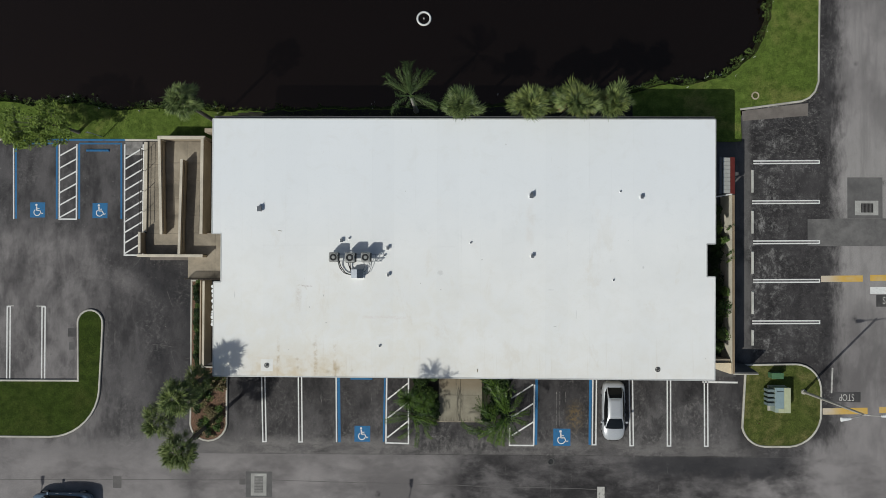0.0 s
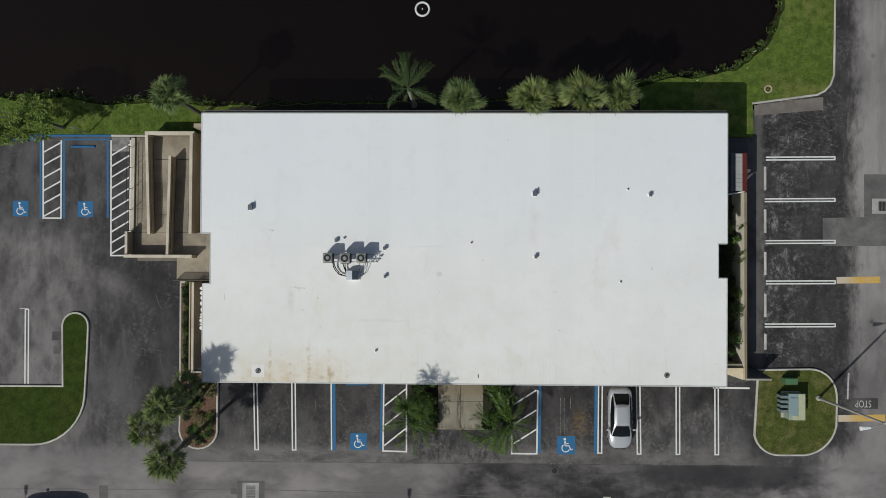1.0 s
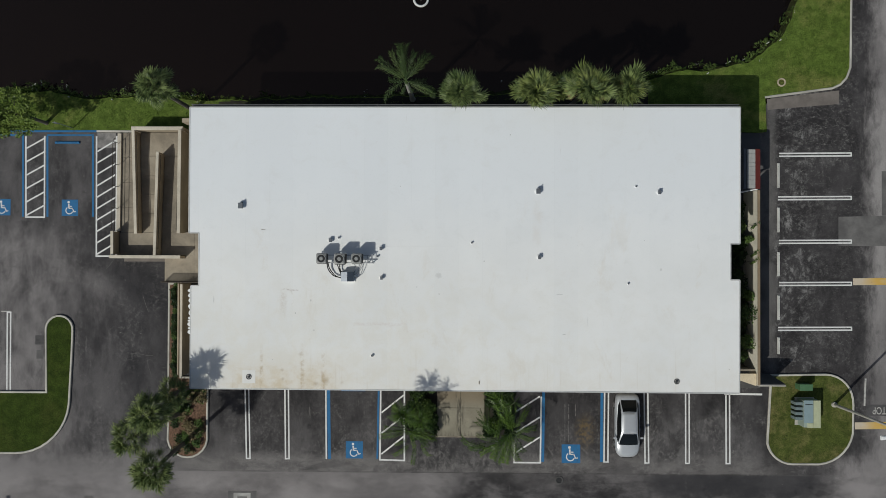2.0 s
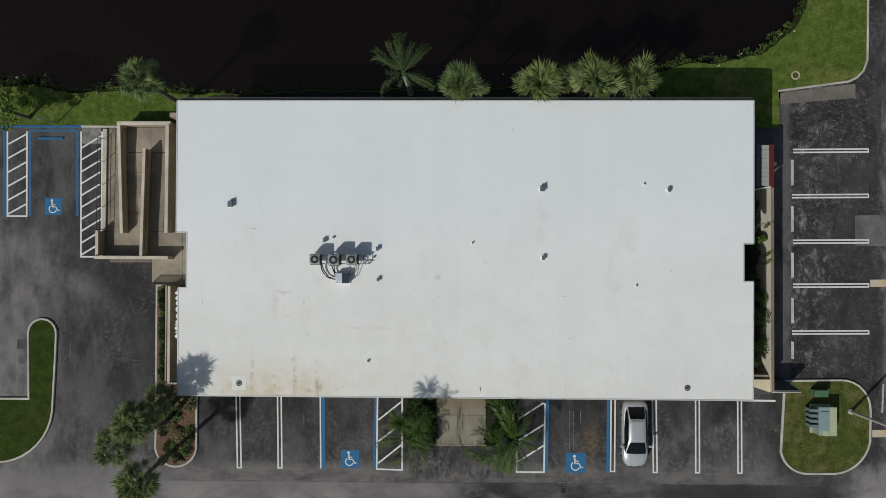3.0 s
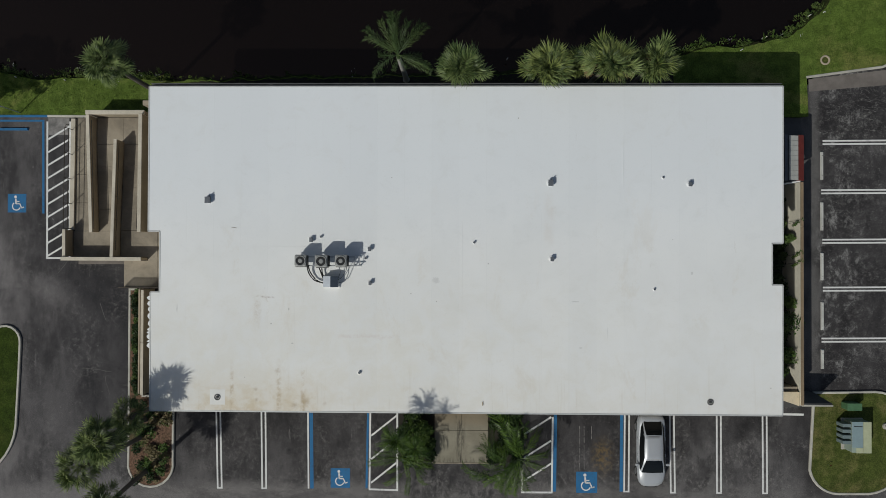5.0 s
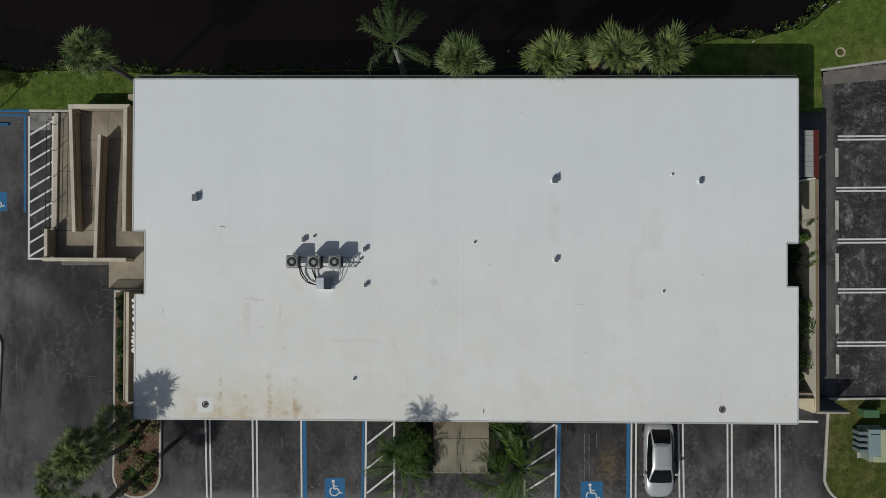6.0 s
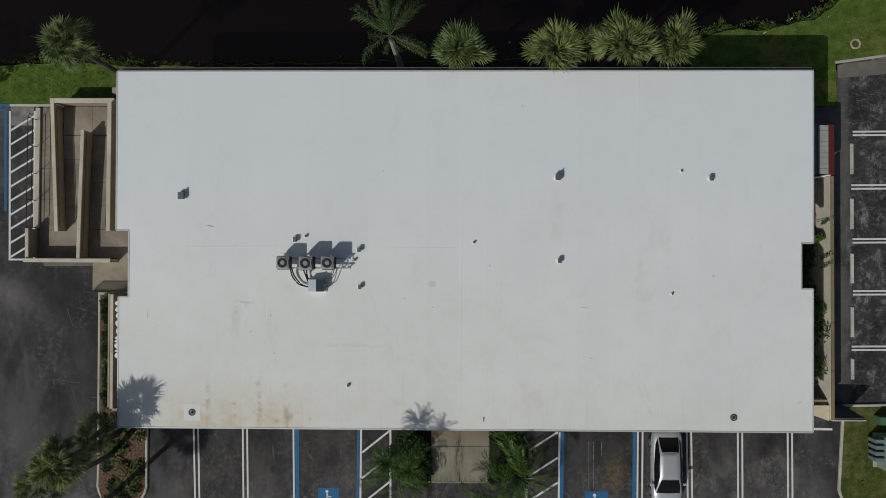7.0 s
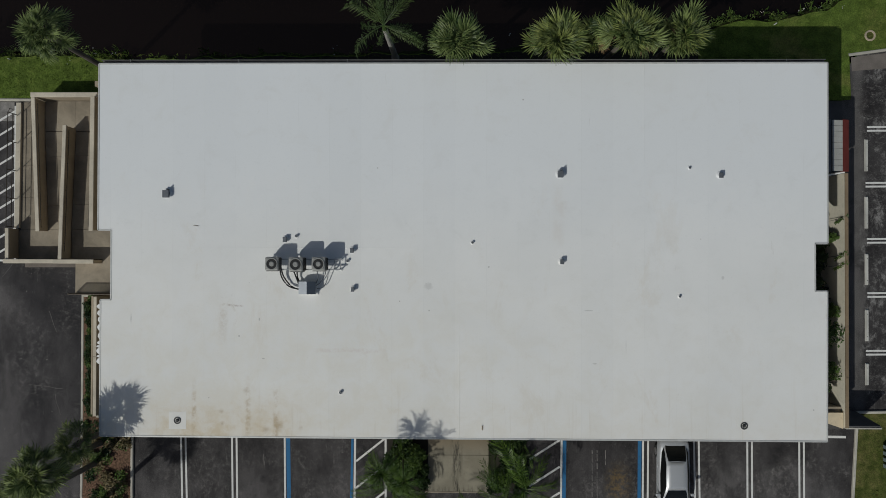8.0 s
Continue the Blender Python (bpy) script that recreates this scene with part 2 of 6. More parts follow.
    stone = n.do("MULTIPLY", n.ramp(n.noise(4.2, 9, 0.82, 0.25, stretch=(1.15, 0.85, 1.0)), 0.48, 0.62), n.ramp(n.noise(0.62, 6, 0.7, 0.25), 0.44, 0.58, 0.12, 1.0))
    c = n.mix(n.do("MULTIPLY", n.do("MULTIPLY", stall, stone), n.ramp(x, 8.0, 13.0, 0.42, 0.54)), c, (0.215, 0.200, 0.188))
    pit = n.do("MULTIPLY", n.ramp(n.noise(5.0, 7, 0.78, 0.3), 0.58, 0.64), n.ramp(n.noise(0.55, 5, 0.65), 0.46, 0.60))
    c = n.mix(n.do("MULTIPLY", n.do("MULTIPLY", stall, pit), 0.7), c, (0.020, 0.019, 0.019))
    # run-off from the front walk leaves dark streaks across the worn foot of the bays
    runoff = n.do("MULTIPLY", n.do("MULTIPLY", n.ramp(x, -4.5, -2.0), n.ramp(x, 5.0, 3.0)), n.do("MULTIPLY", n.ramp(y, -15.4, -14.6), n.ramp(y, -12.5, -12.9)))
    c = n.mix(n.do("MULTIPLY", runoff, n.ramp(n.noise(1.6, 7, 0.72, 0.2, stretch=(1.5, 0.7, 1.0)), 0.44, 0.60, 0.0, 0.62)), c, (0.030, 0.029, 0.029))
    dark = n.do("MULTIPLY", n.ramp(n.noise(0.7, 6, 0.7, 0.2), 0.56, 0.70), 0.6)
    c = n.mix(n.do("MULTIPLY", dark, n.ramp(wear, 0.0, 1.0, 0.6, 0.22)), c, (0.017, 0.016, 0.0175))
    rust = n.do("SQRT", n.do("ADD", n.do("POWER", n.do("SUBTRACT", x, 9.25), 2.0), n.do("POWER", n.do("MULTIPLY", n.do("ADD", y, 12.2), 0.62), 2.0)))
    c = n.mix(n.do("MULTIPLY", n.ramp(rust, 1.0, 0.15), n.ramp(fine, 0.40, 0.62, 0.0, 0.75)), c, (0.17, 0.115, 0.045))
    track = n.do("MULTIPLY", east, n.ramp(n.noise(1.0, 5, 0.65, 0.2, stretch=(1.3, 0.10, 1.0)), 0.46, 0.66, 0.0, 0.45))
    c = n.mix(track, c, (0.15, 0.142, 0.135))
    oil = n.do("MULTIPLY", n.ramp(n.cells(0.36), 0.12, 0.02), n.ramp(fine, 0.35, 0.6))
    c = n.mix(n.do("MULTIPLY", oil, 0.7), c, (0.014, 0.014, 0.015))
    c = n.mix(n.ramp(wear, 0.0, 1.0, 0.52, 0.36), c, n.mix(n.ramp(grit, 0.25, 0.75), (0.08, 0.08, 0.08), (0.92, 0.92, 0.92)), "OVERLAY")
    chip = n.do("MULTIPLY", n.ramp(n.noise(7.0, 2), 0.70, 0.75), n.ramp(mid, 0.45, 0.6))
    chip = n.do("MAXIMUM", chip, n.do("MULTIPLY", n.do("MULTIPLY", n.ramp(n.cells(2.2), 0.10, 0.06), n.ramp(n.noise(0.9, 4), 0.52, 0.58)), n.ramp(westbay, 0.0, 1.0, 0.25, 1.0)))
    c = n.mix(n.do("MULTIPLY", chip, 0.6), c, (0.32, 0.30, 0.28))
    return n.done(c, 0.9, n.do("ADD", grit, n.do("MULTIPLY", fine, 0.6)), 0.010, spec=0.2)


def patch_mat(name, a, b):
    n = Nodes(name)
    grit = n.noise(26, 3, 0.7)
    c = n.mix(n.ramp(n.noise(0.8, 6, 0.65), 0.3, 0.7), a, b)
    c = n.mix(0.4, c, n.mix(grit, (0.15, 0.15, 0.15), (0.85, 0.85, 0.85)), "OVERLAY")
    return n.done(c, 0.9, grit, 0.01, spec=0.25)


def concrete(name, base, stain=0.35):
    n = Nodes(name)
    big, fine = n.noise(0.5, 6, 0.65, 0.3), n.noise(6, 6, 0.7)
    c = n.mix(n.ramp(big, 0.3, 0.72), tuple(v * (1 - stain) for v in base), tuple(v * 1.1 for v in base))
    c = n.mix(n.do("MULTIPLY", n.ramp(fine, 0.52, 0.7), 0.3), c, tuple(v * 0.55 for v in base))
    c = n.mix(0.25, c, n.mix(n.noise(60, 2), (0.2, 0.2, 0.2), (0.8, 0.8, 0.8)), "OVERLAY")
    return n.done(c, 0.85, fine, 0.006, spec=0.3)


def walk_concrete():
    """Tan slabs with dirt in the joint, black drips at the foot and a darker, browner head."""
    n = Nodes("walk_concrete")
    x, y, z = n.xyz()
    big, fine = n.noise(0.6, 6, 0.65, 0.3), n.noise(6, 6, 0.7)
    c = n.mix(n.ramp(big, 0.3, 0.72), (0.205, 0.185, 0.138), (0.285, 0.262, 0.198))
    c = n.mix(n.do("MULTIPLY", n.ramp(n.do("ADD", y, big), -10.2, -9.2), 0.6), c, (0.17, 0.125, 0.075))
    drip = n.ramp(n.noise(1.0, 6, 0.75, 0.2, stretch=(5.0, 0.8, 1.0)), 0.44, 0.60)
    joint = n.ramp(n.do("ABSOLUTE", n.do("SUBTRACT", x, 0.48)), 0.04, 0.42, 1, 0)
    foot = n.ramp(n.do("ADD", y, n.do("MULTIPLY", fine, 0.5)), -11.9, -12.5)
    c = n.mix(n.do("MULTIPLY", n.do("MULTIPLY", drip, n.do("MAXIMUM", joint, foot)), 0.9), c, (0.045, 0.04, 0.032))
    c = n.mix(n.do("MULTIPLY", n.ramp(fine, 0.55, 0.7), 0.25), c, (0.14, 0.12, 0.09))
    c = n.mix(0.25, c, n.mix(n.noise(60, 2), (0.2, 0.2, 0.2), (0.8, 0.8, 0.8)), "OVERLAY")
    return n.done(c, 0.85, fine, 0.006, spec=0.3)


def paint(name, colour, worn=0.3):
    """Road paint, rubbed through to the asphalt in places."""
    n = Nodes(name)
    rub = n.do("MULTIPLY", n.ramp(n.noise(5, 7, 0.75), 0.52, 0.66), worn)
    c = n.mix(n.noise(2, 4), tuple(v * 0.8 for v in colour), colour)
    c = n.mix(rub, c, (0.05, 0.05, 0.05))
    return n.done(c, 0.75, n.noise(40, 2), 0.003, spec=0.3)


def bar_paint():
    """Lane bars: orange-yellow paint whose west ends show the older white below."""
    n = Nodes("yellow_bar_paint")
    x, y, z = n.xyz()
    soft = n.noise(1.3, 5, 0.6, 0.2, stretch=(0.7, 1.4, 1.0))
    c = n.mix(n.ramp(n.do("ADD", x, n.do("MULTIPLY", soft, 1.4)), 28.9, 30.3), (0.52, 0.44, 0.33), (0.55, 0.345, 0.075))
    c = n.mix(n.do("MULTIPLY", n.ramp(soft, 0.45, 0.68), 0.45), c, (0.50, 0.40, 0.24))
    c = n.mix(n.do("MULTIPLY", n.ramp(n.noise(4.0, 6, 0.7), 0.56, 0.70), 0.35), c, (0.16, 0.13, 0.10))
    return n.done(c, 0.75, n.noise(40, 2), 0.003, spec=0.3)


def turf(name, lush, dry, dryness=0.5):
    n = Nodes(name)
    big, mid, fine = n.noise(0.25, 5, 0.6, 0.5), n.noise(1.6, 6, 0.7), n.noise(14, 5, 0.75)
    c = n.mix(n.ramp(mid, 0.28, 0.72), tuple(v * 0.62 for v in lush), tuple(v * 1.2 for v in lush))
    c = n.mix(n.do("MULTIPLY", n.ramp(n.do("ADD", n.do("MULTIPLY", big, 0.6), n.do("MULTIPLY", mid, 0.4)), 0.46, 0.66), dryness), c, dry)
    c = n.mix(0.6, c, n.mix(n.ramp(fine, 0.25, 0.75), (0.12, 0.12, 0.12), (0.88, 0.88, 0.88)), "OVERLAY")
    return n.done(c, 0.95, n.do("ADD", fine, mid), 0.05, strength=1.0, spec=0.15)


def membrane():
    """White roofing sheet: lapped seams, ponding marks, rusty run-off along the low edge."""
    n = Nodes("roof_membrane")
    x, y, z = n.xyz()
    big, mid, fine = n.noise(0.16, 5, 0.6, 0.4), n.noise(0.9, 6, 0.65, 0.5), n.noise(7, 5, 0.7)
    c = n.mix(n.ramp(big, 0.3, 0.7), (0.745, 0.745, 0.725), (0.80, 0.797, 0.775))
    c = n.mix(n.ramp(n.do("ADD", y, n.do("MULTIPLY", mid, 4.0)), 1.0, 8.0, 0.0, 0.8), c, (0.735, 0.755, 0.765))
    c = n.mix(n.do("MULTIPLY", n.ramp(mid, 0.5, 0.75), 0.16), c, (0.60, 0.585, 0.54))
    warm = n.do("MULTIPLY", n.ramp(y, 3.0, -7.0), n.ramp(x, 14.0, -6.0, 0.35, 1.0))
    c = n.mix(n.do("MULTIPLY", warm, n.ramp(mid, 0.35, 0.65, 0.25, 0.7)), c, (0.73, 0.70, 0.62))
    # the sheets run with the short side, each with its own tone
    sheet = n.do("FLOOR", n.do("DIVIDE", n.do("ADD", x, 100.0), 1.52))
    w = n.t.nodes.new("ShaderNodeTexWhiteNoise")
    w.noise_dimensions = "1D"
    n.put(w.inputs["W"], sheet)
    c = n.mix(n.do("MULTIPLY", w.outputs["Value"], 0.065), c, (0.52, 0.54, 0.56))
    lap = n.do("FRACT", n.do("DIVIDE", n.do("ADD", x, 100.0), 1.52))
    seam = n.do("MULTIPLY", n.ramp(lap, 0.0, 0.03, 1, 0), n.ramp(n.noise(0.5, 3), 0.42, 0.62))
    c = n.mix(n.do("MULTIPLY", seam, 0.12), c, (0.5, 0.5, 0.48))
    # rust near the drain at the low side
    area = n.do("MULTIPLY", n.ramp(n.do("ADD", y, n.do("MULTIPLY", fine, 0.8)), -5.4, -7.9), n.do("MULTIPLY", n.ramp(x, -15.5, -13.0, 0.25, 1.0), n.ramp(x, -5.8, -9.0, 0.18, 1.0)))
    streak = n.noise(1.0, 6, 0.7, 0.3, stretch=(1.3, 1.3, 1.0))
    c = n.mix(n.do("MULTIPLY", area, n.ramp(streak, 0.40, 0.66, 0.32, 0.74)), c, (0.575, 0.465, 0.29))
    drip = n.do("MULTIPLY", n.ramp(y, -4.6, -8.6), n.ramp(n.noise(1.0, 4, 0.6, 0.0, stretch=(4.0, 0.15, 1.0)), 0.58, 0.72))
    c = n.mix(n.do("MULTIPLY", drip, 0.22), c, (0.48, 0.40, 0.28))
    spot = n.do("MULTIPLY", n.ramp(n.cells(0.22), 0.07, 0.03), n.ramp(mid, 0.45, 0.6))
    c = n.mix(n.do("MULTIPLY", spot, 0.35), c, (0.45, 0.42, 0.36))
    scrape = n.do("MULTIPLY", n.ramp(n.noise(1.0, 5, 0.7, 0.6, stretch=(3.5, 0.5, 1.0)), 0.66, 0.74), n.ramp(big, 0.45, 0.6))
    c = n.mix(n.do("MULTIPLY", scrape, 0.3), c, (0.46, 0.43, 0.38))
    c = n.mix(n.do("MULTIPLY", n.ramp(fine, 0.55, 0.75), 0.10), c, (0.45, 0.45, 0.43))
    line = n.do("MULTIPLY", n.ramp(n.do("ABSOLUTE", n.do("SUBTRACT", x, n.do("ADD", 4.9, n.do("MULTIPLY", mid, 0.8)))), 0.05, 0.45, 1, 0), n.do("MULTIPLY", n.ramp(y, 0.2, 1.4), n.ramp(y, 4.0, 2.6)))
    c = n.mix(n.do("MULTIPLY", line, n.ramp(streak, 0.4, 0.6, 0.05, 0.17)), c, (0.56, 0.47, 0.38))
    worn = n.do("MULTIPLY", n.ramp(n.noise(0.45, 6, 0.7, 0.4, stretch=(1.0, 0.5, 1.0)), 0.56, 0.68), n.ramp(y, 6.0, -2.0, 0.2, 1.0))
    c = n.mix(n.do("MULTIPLY", worn, 0.22), c, (0.60, 0.53, 0.42))
    # a hooked mark where a hose lay, rust spots along three laps, small dark debris
    away = n.do("SQRT", n.do("ADD", n.do("POWER", n.do("ADD", x, 10.75), 2.0), n.do("POWER", n.do("MULTIPLY", n.do("ADD", y, 2.75), 0.8), 2.0)))
    hook = n.do("MULTIPLY", n.ramp(n.do("ABSOLUTE", n.do("SUBTRACT", away, 0.5)), 0.02, 0.07, 1, 0), n.ramp(n.noise(1.4, 4), 0.46, 0.58))
    hook = n.do("MULTIPLY", hook, n.ramp(n.do("ADD", x, n.do("MULTIPLY", y, 0.6)), -12.5, -12.2))
    c = n.mix(n.do("MULTIPLY", hook, 0.4), c, (0.42, 0.36, 0.27))
    lap_rust = n.do("MAXIMUM", n.ramp(n.do("ABSOLUTE", n.do("ADD", x, 12.27)), 0.03, 0.16, 1, 0), n.do("MAXIMUM", n.ramp(n.do("ABSOLUTE", n.do("ADD", x, 9.65)), 0.03, 0.20, 1, 0), n.ramp(n.do("ABSOLUTE", n.do("ADD", x, 8.3)), 0.03, 0.20, 1, 0)))
    c = n.mix(n.do("MULTIPLY", n.do("MULTIPLY", lap_rust, n.ramp(y, -5.4, -7.4)), n.ramp(n.noise(2.2, 6, 0.75), 0.42, 0.64, 0.0, 0.62)), c, (0.42, 0.31, 0.17))
    for sx, sy, sr in ((8.15, 8.0, 0.34), (8.75, 8.2, 0.26), (9.75, 6.3, 0.20), (10.95, 7.3, 0.14), (10.9, 7.9, 0.14), (7.1, 8.1, 0.16)):
        away = n.do("SQRT", n.do("ADD", n.do("POWER", n.do("ADD", x, sx), 2.0), n.do("POWER", n.do("ADD", y, sy), 2.0)))
        c = n.mix(n.do("MULTIPLY", n.ramp(n.do("ADD", away, n.do("MULTIPLY", fine, 0.2)), sr + 0.12, 0.08), n.ramp(streak, 0.35, 0.6, 0.25, 0.6)), c, (0.36, 0.26, 0.14))
    # foot scuffs and small scratches in the coating
    for sx, sy, lx, ly, f in ((-0.95, -1.25, 0.24, 0.20, 0.30), (-15.36, -2.87, 0.03, 0.30, 0.5), (-10.1, -3.68, 0.05, 0.05, 0.7), (-9.12, -2.85, 0.04, 0.09, 0.6), (-8.92, -4.76, 0.08, 0.04, 0.6), (6.75, -2.4, 0.24, 0.03, 0.5),
                              (7.07, -4.95, 0.13, 0.03, 0.55), (13.19, -0.8, 0.08, 0.10, 0.35), (1.96, -0.31, 0.06, 0.05, 0.6), (8.56, -4.1, 0.02, 0.35, 0.35)):
        away = n.do("SQRT", n.do("ADD", n.do("POWER", n.do("DIVIDE", n.do("SUBTRACT", x, sx), lx), 2.0), n.do("POWER", n.do("DIVIDE", n.do("SUBTRACT", y, sy), ly), 2.0)))
        c = n.mix(n.do("MULTIPLY", n.ramp(n.do("ADD", away, n.do("MULTIPLY", n.do("SUBTRACT", fine, 0.5), 1.6)), 1.1, 0.5), f), c, (0.36, 0.35, 0.33))
    # a rubbed smear, a short dark dash and the brown run below it
    smear = n.do("MULTIPLY", n.ramp(n.do("ABSOLUTE", n.do("ADD", y, n.do("ADD", 4.6, n.do("MULTIPLY", mid, -0.5)))), 0.03, 0.16, 1, 0), n.do("MULTIPLY", n.ramp(x, -6.8, -6.0), n.ramp(x, -2.8, -3.6)))
    c = n.mix(n.do("MULTIPLY", smear, n.ramp(fine, 0.40, 0.60, 0.06, 0.22)), c, (0.55, 0.44, 0.38))
    dash = n.do("MULTIPLY", n.ramp(n.do("ABSOLUTE", n.do("ADD", y, n.do("ADD", 2.30, n.do("MULTIPLY", mid, -0.2)))), 0.02, 0.07, 1, 0), n.do("MULTIPLY", n.ramp(x, -10.75, -10.55), n.ramp(x, -9.85, -10.05)))
    c = n.mix(n.do("MULTIPLY", dash, n.ramp(fine, 0.38, 0.58, 0.1, 0.55)), c, (0.34, 0.26, 0.22))
    run = n.do("MULTIPLY", n.ramp(n.do("ABSOLUTE", n.do("ADD", x, n.do("ADD", 10.75, n.do("MULTIPLY", mid, 0.3)))), 0.05, 0.30, 1, 0), n.do("MULTIPLY", n.ramp(y, -4.2, -3.0), n.ramp(y, -2.2, -2.5)))
    c = n.mix(n.do("MULTIPLY", run, n.ramp(fine, 0.35, 0.65, 0.10, 0.40)), c, (0.52, 0.45, 0.36))
    speck = n.do("MULTIPLY", n.ramp(n.cells(0.9), 0.045, 0.025), n.ramp(n.noise(0.4, 3), 0.52, 0.6))
    c = n.mix(n.do("MULTIPLY", speck, 0.55), c, (0.22, 0.20, 0.17))
    return n.done(c, 0.6, n.do("ADD", mid, n.do("MULTIPLY", lap, 0.25)), 0.012, strength=0.35, spec=0.35)


def leaf(name, a, b, gloss=0.45):
    n = Nodes(name)
    c = n.mix(n.ramp(n.do("ADD", n.do("ADD", n.do("MULTIPLY", n.luck(), 0.42), n.do("MULTIPLY", n.island(), 0.34)), n.do("MULTIPLY", n.noise(2.2, 3), 0.5)), 0.25, 0.95), a, b)
    return n.done(c, gloss, n.noise(30, 2), 0.003, spec=0.22)


def water():
    n = Nodes("pond_water")
    x, y, z = n.xyz()
    murk = n.mix(n.noise(0.15, 4), (0.0030, 0.0020, 0.0017), (0.0044, 0.0029, 0.0025))
    c = n.mix(n.ramp(n.do("ADD", x, n.do("MULTIPLY", n.noise(0.08, 4), 12.0)), -2.0, 24.0), murk, (0.0044, 0.0030, 0.0026))
    n.put(n.b.inputs["Specular Tint"], (1.0, 0.66, 0.47))
    return n.done(c, 0.10, n.noise(1.5, 4), 0.01, strength=0.15, spec=0.72)


def mulch():
    n = Nodes("bark_mulch")
    c = n.mix(n.ramp(n.noise(9, 5, 0.7), 0.3, 0.7), (0.070, 0.042, 0.028), (0.24, 0.145, 0.096))
    c = n.mix(n.ramp(n.noise(1.3, 4), 0.5, 0.7), c, (0.05, 0.05, 0.02))
    return n.done(c, 0.95, n.noise(16, 5, 0.8), 0.05, strength=1.0, spec=0.2)


ASPHALT = asphalt()
PATCH_GREY = patch_mat("grey_patch", (0.095, 0.091, 0.088), (0.140, 0.134, 0.128))
PATCH_LANE = patch_mat("lane_patch", (0.092, 0.088, 0.085), (0.168, 0.160, 0.152))
PATCH_BROWN = patch_mat("brown_patch", (0.130, 0.114, 0.100), (0.19, 0.168, 0.150))
SEAM = patch_mat("faded_seam", (0.10, 0.094, 0.09), (0.14, 0.13, 0.124))
PATCH_PALE = patch_mat("pale_patch", (0.10, 0.096, 0.09), (0.34, 0.32, 0.30))
PATCH_FADED = patch_mat("faded_black_patch", (0.045, 0.043, 0.043), (0.095, 0.09, 0.088))
PATCH_BLACK = patch_mat("black_patch", (0.016, 0.016, 0.017), (0.04, 0.04, 0.04))
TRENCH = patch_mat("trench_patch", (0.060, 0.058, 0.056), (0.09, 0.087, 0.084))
RAMP = concrete("ramp_concrete", (0.32, 0.275, 0.21), 0.42)
WALK = walk_concrete()
KERB = concrete("kerb_concrete", (0.50, 0.475, 0.41), 0.3)
CAPBROWN = concrete("brown_wall_cap", (0.24, 0.18, 0.115), 0.25)
BASIN = concrete("basin_concrete", (0.40, 0.39, 0.36))
STUCCO = concrete("tan_stucco", (0.40, 0.335, 0.245), 0.22)
STOPWHITE = concrete("wheel_stop_concrete", (0.56, 0.55, 0.51), 0.3)
CAP = concrete("wall_cap_paint", (0.56, 0.505, 0.405), 0.20)
FACADE = concrete("facade_stucco", (0.52, 0.47, 0.38), 0.12)
BACKWALL = concrete("panel_stucco", (0.62, 0.52, 0.36), 0.1)
MEMBRANE = membrane()
CLEANSHEET = plain("clean_roof_sheet", (0.725, 0.710, 0.665), 0.6, 0.0, 0.03)
EDGE = plain("edge_metal", (0.52, 0.52, 0.50), 0.5, 0.2, 0.12)
GUTTER = plain("gutter_metal", (0.16, 0.16, 0.16), 0.5, 0.3, 0.2)
WHITE = paint("white_road_paint", (0.74, 0.73, 0.70))
BLUE = paint("blue_road_paint", (0.030, 0.150, 0.32), 0.45)
YELLOW = bar_paint()
WHITEWORN = paint("worn_white_paint", (0.50, 0.48, 0.44), 0.95)
GRASS = turf("lawn_grass", (0.098, 0.145, 0.025), (0.190, 0.180, 0.058), 0.75)
GRASS_DEEP = turf("clipped_grass", (0.035, 0.056, 0.0075), (0.060, 0.062, 0.015), 0.45)
GRASS_DRY = turf("patchy_grass", (0.074, 0.094, 0.020), (0.185, 0.145, 0.065), 0.7)
MUD = turf("bank_soil", (0.03, 0.036, 0.010), (0.035, 0.026, 0.016), 0.6)
FIELD = turf("far_field", (0.05, 0.08, 0.02), (0.12, 0.11, 0.05), 0.5)
MULCH = mulch()
WATER = water()
IRON = plain("dark_iron", (0.028, 0.025, 0.022), 0.55, 0.6, 0.3)
RAILING = plain("bronze_railing", (0.055, 0.045, 0.035), 0.5, 0.5, 0.3)
STEEL = plain("galvanised_steel", (0.42, 0.43, 0.43), 0.38, 0.8, 0.15)
ACGREY = plain("condenser_grey", (0.27, 0.27, 0.255), 0.55, 0.2, 0.15, 8)
ACDARK = plain("fan_dark", (0.03, 0.03, 0.03), 0.5, 0.3, 0.3)
BLACKTUBE = plain("black_insulation", (0.02, 0.02, 0.02), 0.8)
VENTGREY = plain("vent_lead", (0.13, 0.14, 0.155), 0.55, 0.4, 0.2)
GRATE = plain("worn_grate_iron", (0.17, 0.165, 0.155), 0.6, 0.3, 0.3)
DRAINGREY = plain("drain_iron", (0.06, 0.06, 0.06), 0.6, 0.4, 0.3)
BOXGREEN = plain("transformer_green", (0.27, 0.32, 0.265), 0.5, 0.0, 0.1)
BOXFIN = plain("transformer_fin", (0.15, 0.19, 0.19), 0.5, 0.0, 0.12)
BOXTOP = plain("transformer_panel", (0.22, 0.29, 0.30), 0.45, 0.0, 0.1)
BOXPALE = plain("transformer_lid", (0.40, 0.42, 0.27), 0.5, 0.0, 0.12)
PEDGREEN = plain("pedestal_green", (0.07, 0.15, 0.07), 0.5, 0.0, 0.15)
